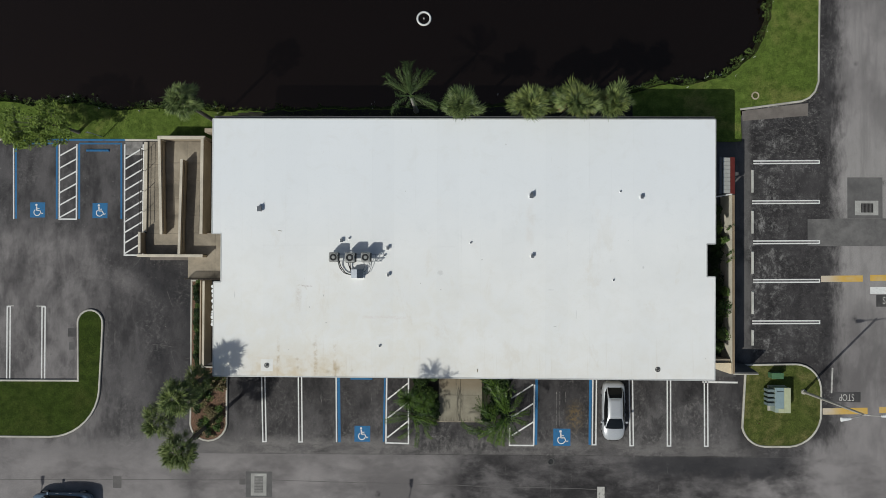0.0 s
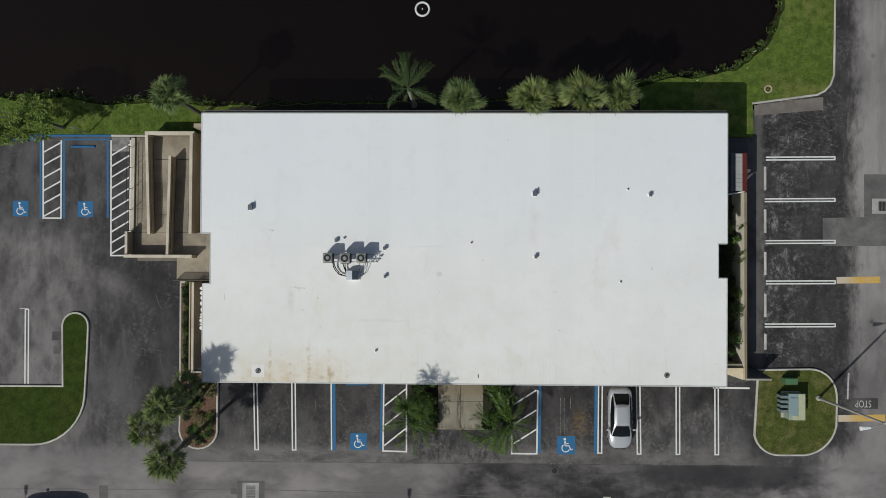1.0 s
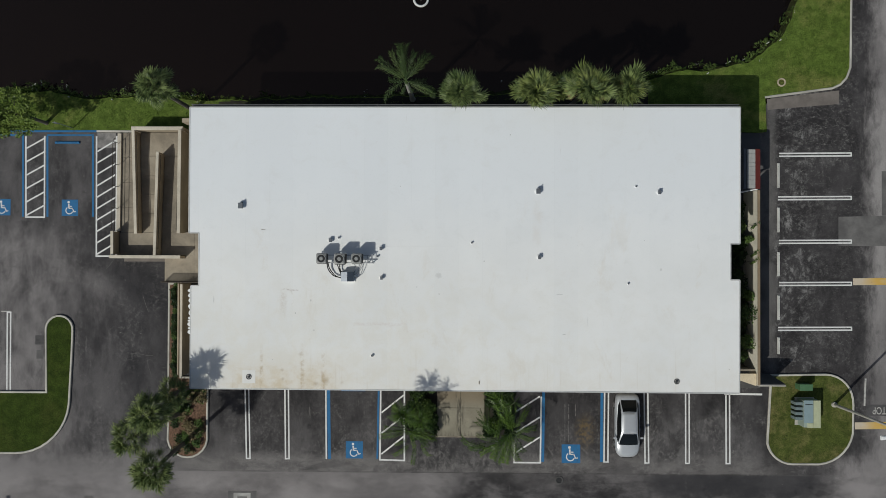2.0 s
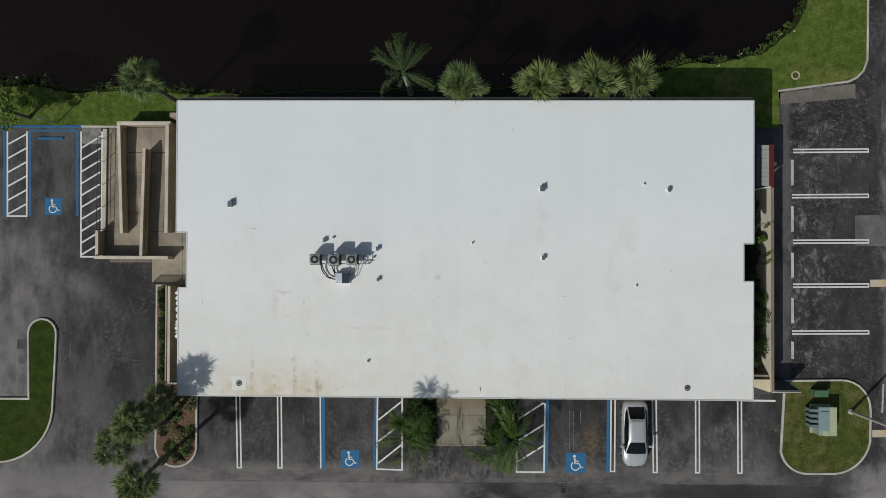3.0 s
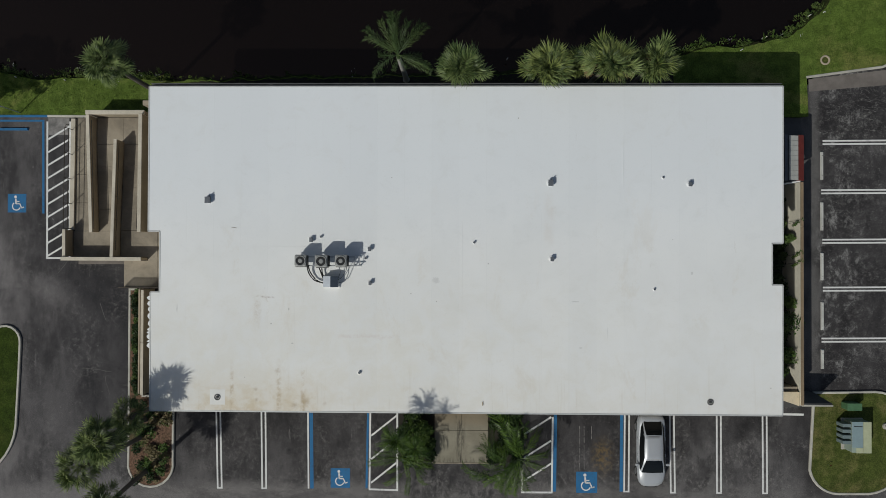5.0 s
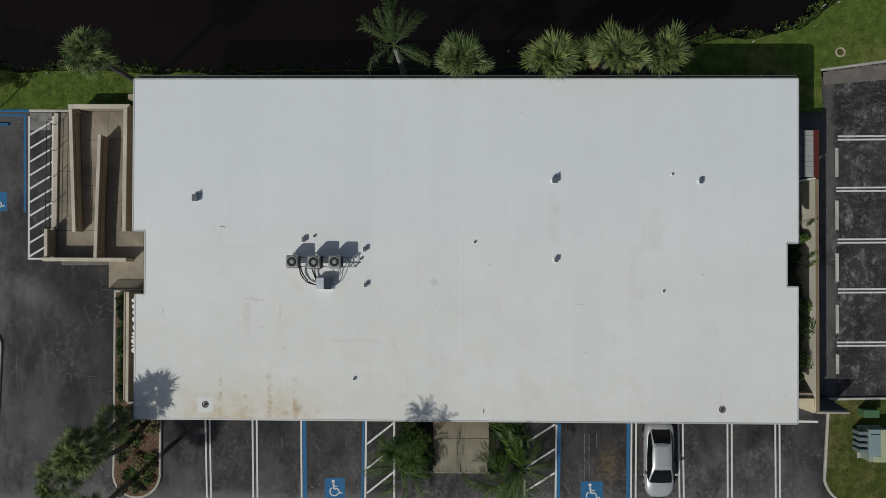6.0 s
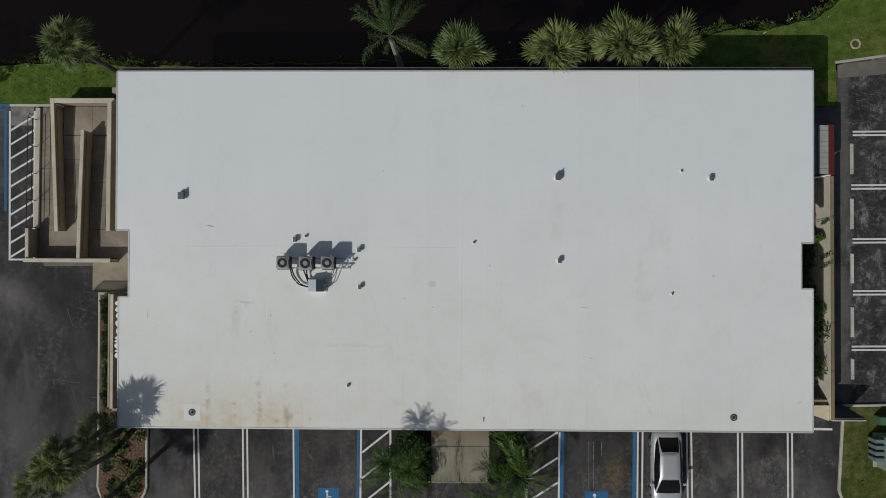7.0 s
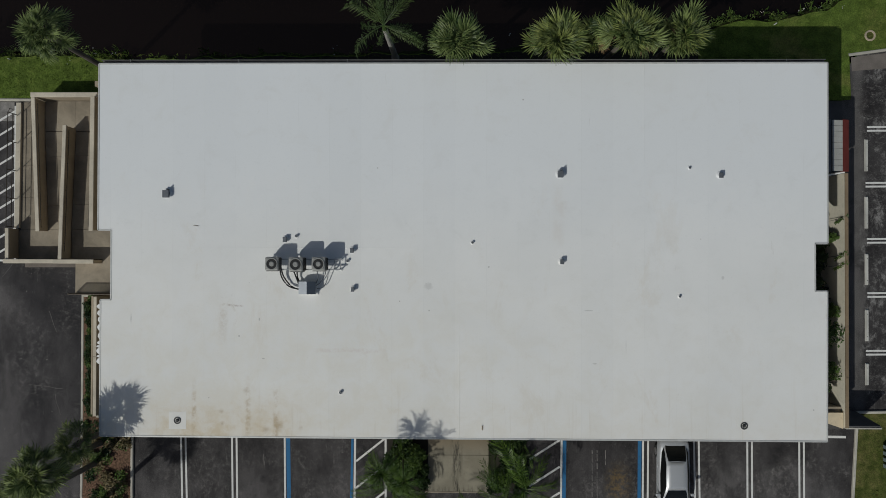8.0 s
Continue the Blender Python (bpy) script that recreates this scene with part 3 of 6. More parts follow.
# one sheet metal in two tones: sunward and shaded side painted in
CURBLIT = plain("curb_lit_metal", (0.50, 0.53, 0.56), 0.35, 0.4, 0.1)
CURBSHADE = plain("curb_shaded_metal", (0.075, 0.092, 0.115), 0.4, 0.4, 0.15)
# bed soil, and the dark tone that stands for shade behind the building
SOIL_AND_SHADE = concrete("bed_soil_and_shade", (0.030, 0.026, 0.018), 0.5)
PALEWALL = concrete("pale_screen_stucco", (0.70, 0.65, 0.53), 0.12)
SLOPESHADE = concrete("shaded_slope_concrete", (0.10, 0.10, 0.10), 0.3)
POLE = plain("pole_grey", (0.50, 0.47, 0.42), 0.5, 0.3, 0.12)
LAMPWHITE = plain("lamp_white", (0.72, 0.72, 0.70), 0.35, 0.0, 0.06)
RED = plain("red_metal", (0.16, 0.027, 0.018), 0.5, 0.1, 0.2)
SHEETMETAL = plain("pale_sheet_metal", (0.46, 0.45, 0.41), 0.4, 0.2, 0.1)
FLOAT = plain("float_white", (0.62, 0.62, 0.60), 0.5, 0.0, 0.1)
CLOTH = plain("white_roof_coating", (0.76, 0.76, 0.74), 0.6, 0.0, 0.1)
SILVER = plain("silver_car_paint", (0.45, 0.46, 0.47), 0.30, 0.3, 0.03, 0.5, 200, 0.0005)
NAVY = plain("grey_blue_car_paint", (0.15, 0.20, 0.26), 0.18, 0.3, 0.05, 0.5, 200, 0.0005)
GLASS = plain("tinted_glass", (0.006, 0.007, 0.0075), 0.06, 0.0, 0.1, spec=0.28)
RUBBER = plain("tyre_rubber", (0.018, 0.018, 0.018), 0.85)
RIM = plain("alloy_rim", (0.5, 0.5, 0.5), 0.3, 0.9)
LAMPGLASS = plain("headlamp_glass", (0.55, 0.56, 0.56), 0.12, 0.1)
TAILRED = plain("tail_lamp_red", (0.25, 0.012, 0.01), 0.2)
BARK = concrete("palm_bark", (0.17, 0.15, 0.125), 0.4)
BARKGREY = concrete("smooth_palm_bark", (0.42, 0.40, 0.36), 0.25)
FAN = leaf("fan_palm_leaf", (0.022, 0.044, 0.011), (0.200, 0.250, 0.088), gloss=0.38)
FANDARK = leaf("tall_fan_leaf", (0.032, 0.058, 0.014), (0.220, 0.260, 0.088), gloss=0.34)
FANYELLOW = leaf("sunlit_fan_leaf", (0.024, 0.046, 0.010), (0.220, 0.255, 0.076), gloss=0.40)
FANDRY = leaf("dead_palm_leaf", (0.10, 0.062, 0.028), (0.20, 0.13, 0.06))
FEATHER = leaf("feather_palm_leaf", (0.026, 0.052, 0.014), (0.095, 0.135, 0.040))
ARECA = leaf("areca_leaf", (0.012, 0.034, 0.005), (0.078, 0.128, 0.017), gloss=0.4)
BUSH = leaf("shrub_leaf", (0.030, 0.060, 0.014), (0.09, 0.14, 0.03))
TREELEAF = leaf("tree_leaf", (0.034, 0.072, 0.010), (0.150, 0.205, 0.036))
HEDGE = leaf("hedge_leaf", (0.007, 0.018, 0.005), (0.030, 0.052, 0.012))
WEED = leaf("bank_weed", (0.030, 0.060, 0.011), (0.115, 0.160, 0.036))
ARECASTEM = plain("areca_stem", (0.05, 0.06, 0.025), 0.6, 0.0, 0.3)
STRAW = leaf("dry_scrub_leaf", (0.09, 0.075, 0.035), (0.20, 0.16, 0.08))

# ---- helpers for shapes ----


def box(bm, x0, x1, y0, y1, z0, z1, bevel=0.0):
    g = bmesh.ops.create_cube(bm, size=1, matrix=Matrix.LocRotScale(((x0 + x1) / 2, (y0 + y1) / 2, (z0 + z1) / 2), None, (abs(x1 - x0), abs(y1 - y0), abs(z1 - z0))))
    if bevel:
        edges = list({e for v in g["verts"] for e in v.link_edges})
        bmesh.ops.bevel(bm, geom=edges, offset=bevel, segments=2, affect="EDGES", profile=0.6)


def solid(bm, corners):
    """A block from eight corners: four below, four above, both anticlockwise."""
    v = [bm.verts.new(c) for c in corners]
    for f in ((3, 2, 1, 0), (4, 5, 6, 7), (0, 1, 5, 4), (1, 2, 6, 5), (2, 3, 7, 6), (3, 0, 4, 7)):
        bm.faces.new([v[i] for i in f])


def prism(bm, pts, z0, z1):
    low = [bm.verts.new((x, y, z0)) for x, y in pts]
    high = [bm.verts.new((x, y, z1)) for x, y in pts]
    area = sum(a[0] * b[1] - b[0] * a[1] for a, b in zip(pts, pts[1:] + pts[:1]))
    if area < 0:
        low.reverse(), high.reverse()
    n = len(pts)
    faces = [bm.faces.new(high), bm.faces.new(low[::-1])]
    for i in range(n):
        bm.faces.new((low[i], low[(i + 1) % n], high[(i + 1) % n], high[i]))
    for f in faces:
        f.normal_update()
    bmesh.ops.triangulate(bm, faces=[f for f in faces if len(f.verts) > 4], ngon_method="EAR_CLIP")


def sweep(bm, pts, half, z0, z1, closed=False, round_top=0.025):
    """A kerb or wall of even width along a line."""
    n = len(pts)
    rings = []
    for i, p in enumerate(pts):
        a = Vector(pts[(i - 1) % n] if closed or i else pts[0])
        b = Vector(pts[(i + 1) % n] if closed or i < n - 1 else pts[-1])
        p = Vector(p)
        d1, d2 = (p - a), (b - p)
        d1 = d1.normalized() if d1.length > 1e-6 else d2.normalized()
        d2 = d2.normalized() if d2.length > 1e-6 else d1
        t = (d1 + d2).normalized()
        s = Vector((-t.y, t.x)) / max(0.5, t.dot(d1))
        prof = ((-half, z0), (-half, z1 - round_top), (-half + round_top, z1), (half - round_top, z1), (half, z1 - round_top), (half, z0))
        rings.append([bm.verts.new((p.x + s.x * o, p.y + s.y * o, z)) for o, z in prof])
    k = len(rings[0])
    for i in range(n if closed else n - 1):
        a, b = rings[i], rings[(i + 1) % n]
        for j in range(k):
            bm.faces.new((a[j], b[j], b[(j + 1) % k], a[(j + 1) % k]))
    if not closed:
        bm.faces.new(rings[0]), bm.faces.new(rings[-1][::-1])
    bmesh.ops.recalc_face_normals(bm, faces=bm.faces)


def tube(bm, path, r, sides=8, taper=None):
    rings = []
    path = [Vector(p) for p in path]
    for i, p in enumerate(path):
        d = (path[min(i + 1, len(path) - 1)] - path[max(i - 1, 0)]).normalized()
        u = d.orthogonal().normalized() if abs(d.z) < 0.95 else Vector((1, 0, 0)).cross(d).normalized()
        w = d.cross(u)
        rr = r if taper is None else r + (taper - r) * i / (len(path) - 1)
        rings.append([bm.verts.new(p + (u * math.cos(a) + w * math.sin(a)) * rr) for a in (2 * math.pi * k / sides for k in range(sides))])
    for a, b in zip(rings, rings[1:]):
        for k in range(sides):
            bm.faces.new((a[k], a[(k + 1) % sides], b[(k + 1) % sides], b[k]))
    bm.faces.new(rings[0][::-1]), bm.faces.new(rings[-1])


def drum(bm, x, y, z0, z1, r0, r1=None, sides=20):
    bmesh.ops.create_cone(bm, cap_ends=True, segments=sides, radius1=r0, radius2=r0 if r1 is None else r1, depth=z1 - z0, matrix=Matrix.Translation((x, y, (z0 + z1) / 2)))


def ring(bm, x, y, z, r, thick, sides=28, round_sides=8):
    path = [(x + r * math.cos(a), y + r * math.sin(a), z) for a in (2 * math.pi * k / sides for k in range(sides + 1))]
    rings = [[bm.verts.new((x + (r + thick * math.cos(b)) * math.cos(a), y + (r + thick * math.cos(b)) * math.sin(a), z + thick * math.sin(b)))
              for b in (2 * math.pi * j / round_sides for j in range(round_sides))] for a in (2 * math.pi * k / sides for k in range(sides))]
    for i in range(sides):
        a, b = rings[i], rings[(i + 1) % sides]
        for j in range(round_sides):
            bm.faces.new((a[j], b[j], b[(j + 1) % round_sides], a[(j + 1) % round_sides]))


def arc(cx, cy, r, a0, a1, n=8):
    return [(cx + r * math.cos(radians(a0 + (a1 - a0) * i / n)), cy + r * math.sin(radians(a0 + (a1 - a0) * i / n))) for i in range(n + 1)]


def mesh(name, bm, material, smooth=False):
    data = bpy.data.meshes.new(name)
    bm.to_mesh(data)
    bm.free()
    for m in material if isinstance(material, (list, tuple)) else (material,):
        data.materials.append(m)
    if smooth:
        data.shade_smooth()
    return data


def part(name, bm, material, parent, label="", smooth=False):
    ob = new(name, mesh(name, bm, material, smooth))
    ob.parent = parent
    return tagged(ob, label)


def setting(name, bm, material, label, category, kind="structure", smooth=False):
    return tagged(new(name, mesh(name, bm, material, smooth)), label, category, "", kind)


def thing(name, at, label, category, group="", turn=0.0, kind=""):
    ob = new(name)
    ob.empty_display_size = 0.2
    ob.matrix_basis = pose(*at, 0, 0, turn)
    return tagged(ob, label, category, group, kind)


def shape(fn, *a, **k):
    bm = bmesh.new()
    fn(bm, *a, **k)
    return bm


def wavy(pts, step, amount, seed):
    """A line drawn through points, with an uneven edge."""
    out = []
    for a, b in zip(pts, pts[1:]):
        a, b = Vector(a), Vector(b)
        n = max(1, int((b - a).length / step))
        for i in range(n):
            p = a + (b - a) * i / n
            o = noise.noise_vector(Vector((p.x * 0.9, p.y * 0.9, seed)))
            o2 = noise.noise_vector(Vector((p.x * 3.1, p.y * 3.1, seed + 5)))
            out.append((p.x + amount * (o.x + 0.5 * o2.x), p.y + amount * (o.y + 0.5 * o2.y)))
    out.append(tuple(pts[-1]))
    return out

# ---- ground, water, lawns ----
SHORE = wavy([(-200, 12.2), (-60, 12.4), (-36, 11.9), (-32.6, 11.4), (-28.6, 11.6), (-26.4, 11.15), (-22.9, 11.1), (-16, 11.0), (-8, 11.2), (2, 11.4), (9, 11.6), (13.2, 12.30), (15.4, 12.98),
               (18.0, 13.1), (20.5, 13.65), (22.6, 15.05), (23.5, 16.5), (24.0, 18.4), (24.3, 20.0), (25.0, 30.0), (25.0, 120.0)], 0.28, 0.20, 3.0)


def cut_sheet(bm, half, hole, z):
    """A square sheet with a hole in it."""
    edges = []
    for loop in ([(-half, -half), (half, -half), (half, half), (-half, half)], hole):
        v = [bm.verts.new((x, y, z)) for x, y in loop]
        edges += [bm.edges.new((a, b)) for a, b in zip(v, v[1:] + v[:1])]
    bmesh.ops.triangle_fill(bm, edges=edges, use_beauty=True)
    for f in bm.faces:
        if f.normal.z < 0:
            f.normal_flip()


setting("ground", shape(cut_sheet, 2400, [(-205, 10.4), (21.6, 10.4), (24.2, 14.0), (26.6, 19.0), (26.6, 125), (-205, 125)], -0.06), FIELD, "flat grassy land reaching the horizon around the car park", "ground")
setting("parking_lot", shape(prism, [(-90, -70), (90, -70), (90, 110), (27.2, 110), (27.2, 19), (24.2, 13.6), (21.6, 10.4), (-90, 10.4)], -0.05, 0.0), ASPHALT,
        "black sealed asphalt car park with worn grey lanes", "car park")
bm = bmesh.new()
box(bm, -204, 26, 10.2, 124, -0.75, -0.50)
setting("water", bm, WATER, "still black pond water behind the building", "pond")

# the lawn along the pond, its bank going down into the water
lawn = thing("lawn", (0, 0, 0), "sunlit green lawn between the car park and the pond", "lawn", kind="structure")
edge_line = [(25.0, 121), (27.75, 121), (27.76, 20), (27.66, 13.3), (27.40, 12.57), (26.97, 12.10), (26.42, 11.84), (21.75, 11.22), (21.85, 8.78), (21.30, 8.72), (18.6, 8.8), (-16.9, 8.8), (-18.7, 8.85), (-200, 8.85)]
bm = bmesh.new()
prism(bm, SHORE + edge_line[1:], -0.055, 0.09)
part("turf", bm, GRASS, lawn)
# a dark strip over the turf paints the building's shade blacker
shade_strip = [(x, y - 0.06) for x, y in SHORE if -15.8 < x < 12.0]
part("soil", shape(prism, shade_strip + [(shade_strip[-1][0], 8.85), (shade_strip[0][0], 8.85)], -0.05, 0.095), SOIL_AND_SHADE, lawn, "dark soil-coloured strip deepening the shade behind the building")
bm = bmesh.new()
rows_ = []
for i, (x, y) in enumerate(SHORE):
    a, b = Vector(SHORE[max(i - 1, 0)]), Vector(SHORE[min(i + 1, len(SHORE) - 1)])
    d = (b - a).normalized()
    out = Vector((-d.y, d.x))
    j = 0.22 * noise.noise(Vector((x * 1.7, y * 1.7, 9)))
    rows_.append([bm.verts.new((x + out.x * o, y + out.y * o, z)) for o, z in ((-0.02, 0.085), (0.10 + j * 0.6, -0.05), (0.20 + j, -0.32), (0.34 + j, -0.62), (1.2, -1.3))])
for a, b in zip(rows_, rows_[1:]):
    for k in range(4):
        bm.faces.new((a[k], b[k], b[k + 1], a[k + 1]))
part("bank", bm, MUD, lawn, "muddy green pond bank")


def blades(bm, spots, height, spread, count, width=0.02, rnd=None):
    """Tufts of bent blades at the given places."""
    rnd = rnd or random
    for x, y, z in spots:
        s = rnd.uniform(0.6, 1.3)
        for _ in range(count):
            a, lean = rnd.uniform(0, 6.283), rnd.uniform(0.2, 1.0) * spread * s
            h, w = height * s * rnd.uniform(0.6, 1.1), width * s
            dx, dy = math.cos(a), math.sin(a)
            ox, oy = x + rnd.uniform(-0.5, 0.5) * spread * s, y + rnd.uniform(-0.5, 0.5) * spread * s
            p = [bm.verts.new(c) for c in ((ox - dy * w, oy + dx * w, z), (ox + dy * w, oy - dx * w, z), (ox + dx * lean * 0.5 + dy * w * 0.8, oy + dy * lean * 0.5 - dx * w * 0.8, z + h * 0.7), (ox + dx * lean, oy + dy * lean, z + h))]
            bm.faces.new((p[0], p[1], p[2])), bm.faces.new((p[0], p[2], p[3]))


rnd = random.Random(5)
spots = []
for x, y in SHORE:
    if -36 < x < 25 and y < 20:
        thick = 0.5 + 1.6 * noise.noise(Vector((x * 0.35, y * 0.35, 2.0)))
        if -17.5 < x < 13.5:
            thick = 0.0
        for _ in range(0 if -17.5 < x < 13.5 and rnd.random() < 0.85 else int(max(0.4, thick) * 4.5)):
            spots.append((x + rnd.gauss(0, 0.28), y + rnd.gauss(0.12, 0.25), -0.15))
bm = bmesh.new()
blades(bm, spots, 0.34, 0.30, 12, 0.022, rnd)
setting("bank_weeds", bm, WEED, "ragged green weeds along the pond edge", "weeds", "stuff")
bm = bmesh.new()
for x, y, z in spots[::9]:
    a = rnd.uniform(0, 6.28)
    for k in range(3):
        px_, py_, s = x + rnd.gauss(0, 0.12), y + rnd.gauss(0, 0.12), rnd.uniform(0.018, 0.035)
        bm.faces.new([bm.verts.new((px_ + s * math.cos(a + q), py_ + s * math.sin(a + q), z + 0.36 + 0.01 * q)) for q in (0, 1.57, 3.14, 4.71)])
setting("bank_blossom", bm, FLOAT, "scattered small white flower heads along the pond edge", "flowers", "stuff")
bm = bmesh.new()
spots = [(rnd.uniform(-36, 21), rnd.uniform(8.95, 11.3), 0.08) for _ in range(5200)] + [(rnd.uniform(22.2, 27.6), rnd.uniform(11.9, 20.0), 0.08) for _ in range(3000)]
spots = [s for s in spots if not (s[0] > 22 and (s[1] > 15 and s[0] < 24.4 or s[0] > 26.4 and s[1] < 12.4))]
blades(bm, spots, 0.05, 0.09, 6, 0.012, rnd)
setting("lawn_tufts", bm, GRASS, "short tufts of grass in the lawn", "grass", "stuff")

# dark sheet added so the shaded strip north of the building reads black
setting("planting_bed", shape(prism, wavy([(-16.6, 9.2), (13.6, 9.2)], 1.0, 0.0, 1) + wavy([(13.6, 11.5), (8.0, 11.75), (2.0, 11.25), (-8.0, 11.05), (-16.6, 10.85)], 0.5, 0.08, 6), -0.02, 0.105), SOIL_AND_SHADE, "dark soil-coloured sheet standing for shade under the palms behind the building", "planting bed")

# kerb stones of the lawn
for name, line, mat, text in (
        ("kerb", [(-200, 8.78), (-33.4, 8.78)], KERB, "weathered concrete kerb along the lawn"),
        ("kerb", [(-33.4, 8.78), (-25.3, 8.78)], BLUE, "kerb painted blue at the accessible bays"),
        ("kerb", [(-25.3, 8.78), (-22.2, 8.76)], KERB, "weathered concrete kerb along the lawn"),
        ("kerb", [(21.72, 11.20), (26.42, 11.84), (26.97, 12.10), (27.40, 12.57), (27.66, 13.3), (27.76, 20), (27.76, 110)], KERB, "curved concrete kerb round the lawn corner")):
    setting(name, shape(sweep, line, 0.072, -0.02, 0.13), mat, text, "kerb")


def island(outline, turf_mat, text, soil=0.10):
    k = setting("kerb", shape(sweep, outline, 0.070, -0.02, 0.14, True), KERB, "pale concrete kerb round the " + text, "kerb")
    bed = setting("island", shape(prism, outline, -0.02, soil), turf_mat, text, "traffic island")
    return bed


def rounded(x0, x1, y0, y1, radii, n=7):
    """A rectangle with its own radius at each corner: south-west, south-east, north-east, north-west."""
    a, b, c, d = radii
    return (arc(x0 + a, y0 + a, a, 180, 270, n) + arc(x1 - b, y0 + b, b, 270, 360, n) + arc(x1 - c, y1 - c, c, 0, 90, n) + arc(x0 + d, y1 - d, d, 90, 180, n))


WEST_ISLE = [(-60, -14.0)] + arc(-30.9, -10.2, 3.8, 270, 355, 9) + [(-26.95, -7.0), (-26.9, -5.4)] + arc(-27.85, -5.25, 0.95, 10, 175, 9) + [(-28.8, -5.4), (-28.72, -9.7), (-60, -9.78)]
island(WEST_ISLE, GRASS_DEEP, "clipped green grass island with a rounded tip")
EAST_ISLE = arc(23.6, -12.6, 1.75, 190, 270, 7) + arc(25.2, -11.75, 2.6, 275, 350, 7) + [(27.80, -10.2)] + arc(25.9, -10.0, 1.88, 5, 90, 7) + [(22.15, -8.2)]
island(EAST_ISLE, GRASS_DRY, "patchy grass island beside the drive")
PLANTER = [(-20.05, -12.2)] + arc(-18.68, -12.8, 1.4, 170, 370, 12) + [(-17.3, -9.2), (-18.2, -8.6), (-19.2, -8.6), (-19.3, -2.0), (-20.05, -2.0)]
island(PLANTER, MULCH, "bark mulch planting bed with shrubs", 0.12)

# beds beside the front walk, the walk itself, the shaded yards beside the building
for x0, x1 in ((-3.3, -1.15), (2.25, 4.25)):
    setting("planting_bed", shape(prism, [(x0, -12.55), (x1, -12.55), (x1, -8.3), (x0, -8.3)], -0.02, 0.10), SOIL_AND_SHADE, "dark planting bed beside the front walk", "planting bed")
walk_slab = thing("front_walk", (0, 0, 0), "stained tan concrete front walk with joints", "walkway", kind="structure")
for x0, x1 in ((-1.10, 0.53), (0.55, 2.20)):
    for y0, y1 in ((-12.6, -10.62), (-10.60, -8.3)):
        part("slab", shape(box, x0, x1, y0, y1, -0.02, 0.10, 0.01), WALK, walk_slab)
setting("kerb", shape(sweep, [(-1.25, -12.62), (2.3, -12.62)], 0.05, -0.02, 0.112), RAMP, "thin concrete kerb at the end of the front walk", "kerb")
setting("kerb", shape(sweep, [(-17.2, -9.15), (-3.4, -9.15)], 0.08, -0.02, 0.13), KERB, "concrete kerb at the head of the bays", "kerb")
setting("kerb", shape(sweep, [(4.4, -9.15), (18.3, -9.15)], 0.08, -0.02, 0.13), KERB, "concrete kerb at the head of the bays", "kerb")

# ---- surface repairs, drains, marks on the asphalt ----


def slab(name, x0, x1, y0, y1, mat, text, category="asphalt patch", z=0.004):
    return setting(name, shape(box, x0, x1, y0, y1, -0.02, z), mat, text, category)


setting("asphalt_patch", shape(prism, [(21.95, 10.33), (26.9, 10.75), (26.9, 11.70), (21.9, 11.08)], -0.02, 0.004), PATCH_BROWN, "brown resurfaced strip below the lawn kerb", "asphalt patch")
slab("asphalt_patch", 29.85, 32.5, 2.95, 6.05, PATCH_GREY, "square grey repair round the storm drain")
setting("asphalt_patch", shape(prism, [(26.85, 0.82), (40, 0.85), (40, 2.94), (30.15, 2.94), (26.85, 2.86)], -0.02, 0.003), PATCH_LANE, "long grey trench repair across the drive", "asphalt patch")
slab("asphalt_patch", -15.8, -13.8, -18.5, -16.55, PATCH_GREY, "grey square repair round the street drain")
slab("asphalt_patch", -16.3, -15.82, -17.55, -17.1, SEAM, "small grey square repair")
slab("asphalt_patch", -26.0, -25.35, -17.9, -17.0, SEAM, "small grey square repair")
slab("asphalt_patch", -25.30, -23.98, 7.62, 8.66, PATCH_PALE, "pale concrete patch at the head of the hatched aisle", z=0.0035)
slab("asphalt_patch", -29.6, -29.0, -6.35, -5.7, PATCH_FADED, "small black square repair beside the island")
slab("asphalt_patch", -29.5, -29.05, -7.35, -6.75, PATCH_GREY, "small grey square repair beside the island")
slab("asphalt_patch", 10.95, 11.5, -18.9, -17.5, WHITEWORN, "pale worn block painted in the lane", z=0.006)
slab("asphalt_patch", 28.75, 30.8, -10.98, -10.2, PATCH_FADED, "black painted patch under the lettering")
slab("asphalt_patch", 32.0, 34.2, -3.75, -2.85, PATCH_FADED, "black painted patch under the lettering")
for a, b in (((-40, -17.35), (-15.85, -17.2)), ((-13.75, -17.2), (10.9, -17.7))):
    setting("tar_seam", shape(sweep, wavy([a, b], 0.7, 0.035, 4.0), 0.022, -0.02, 0.005, False, 0.002), SEAM, "faded tar seam in the asphalt", "seam")

for a, b, wave in (((-35.0, -0.78), (-27.5, -0.9), 0.05), ((-23.0, -6.95), (-21.2, -7.1), 0.12), ((-21.35, -8.6), (-21.6, -7.4), 0.15), ((-21.95, -2.9), (-21.55, -4.0), 0.15), ((-24.0, -0.25), (-24.6, -1.0), 0.06), ((-19.9, -8.0), (-20.5, -7.95), 0.1)):
    setting("asphalt_crack", shape(sweep, wavy([a, b], 0.35, wave, 9.0), 0.012, -0.02, 0.003, False, 0.001), SEAM, "thin pale crack in the asphalt", "crack")


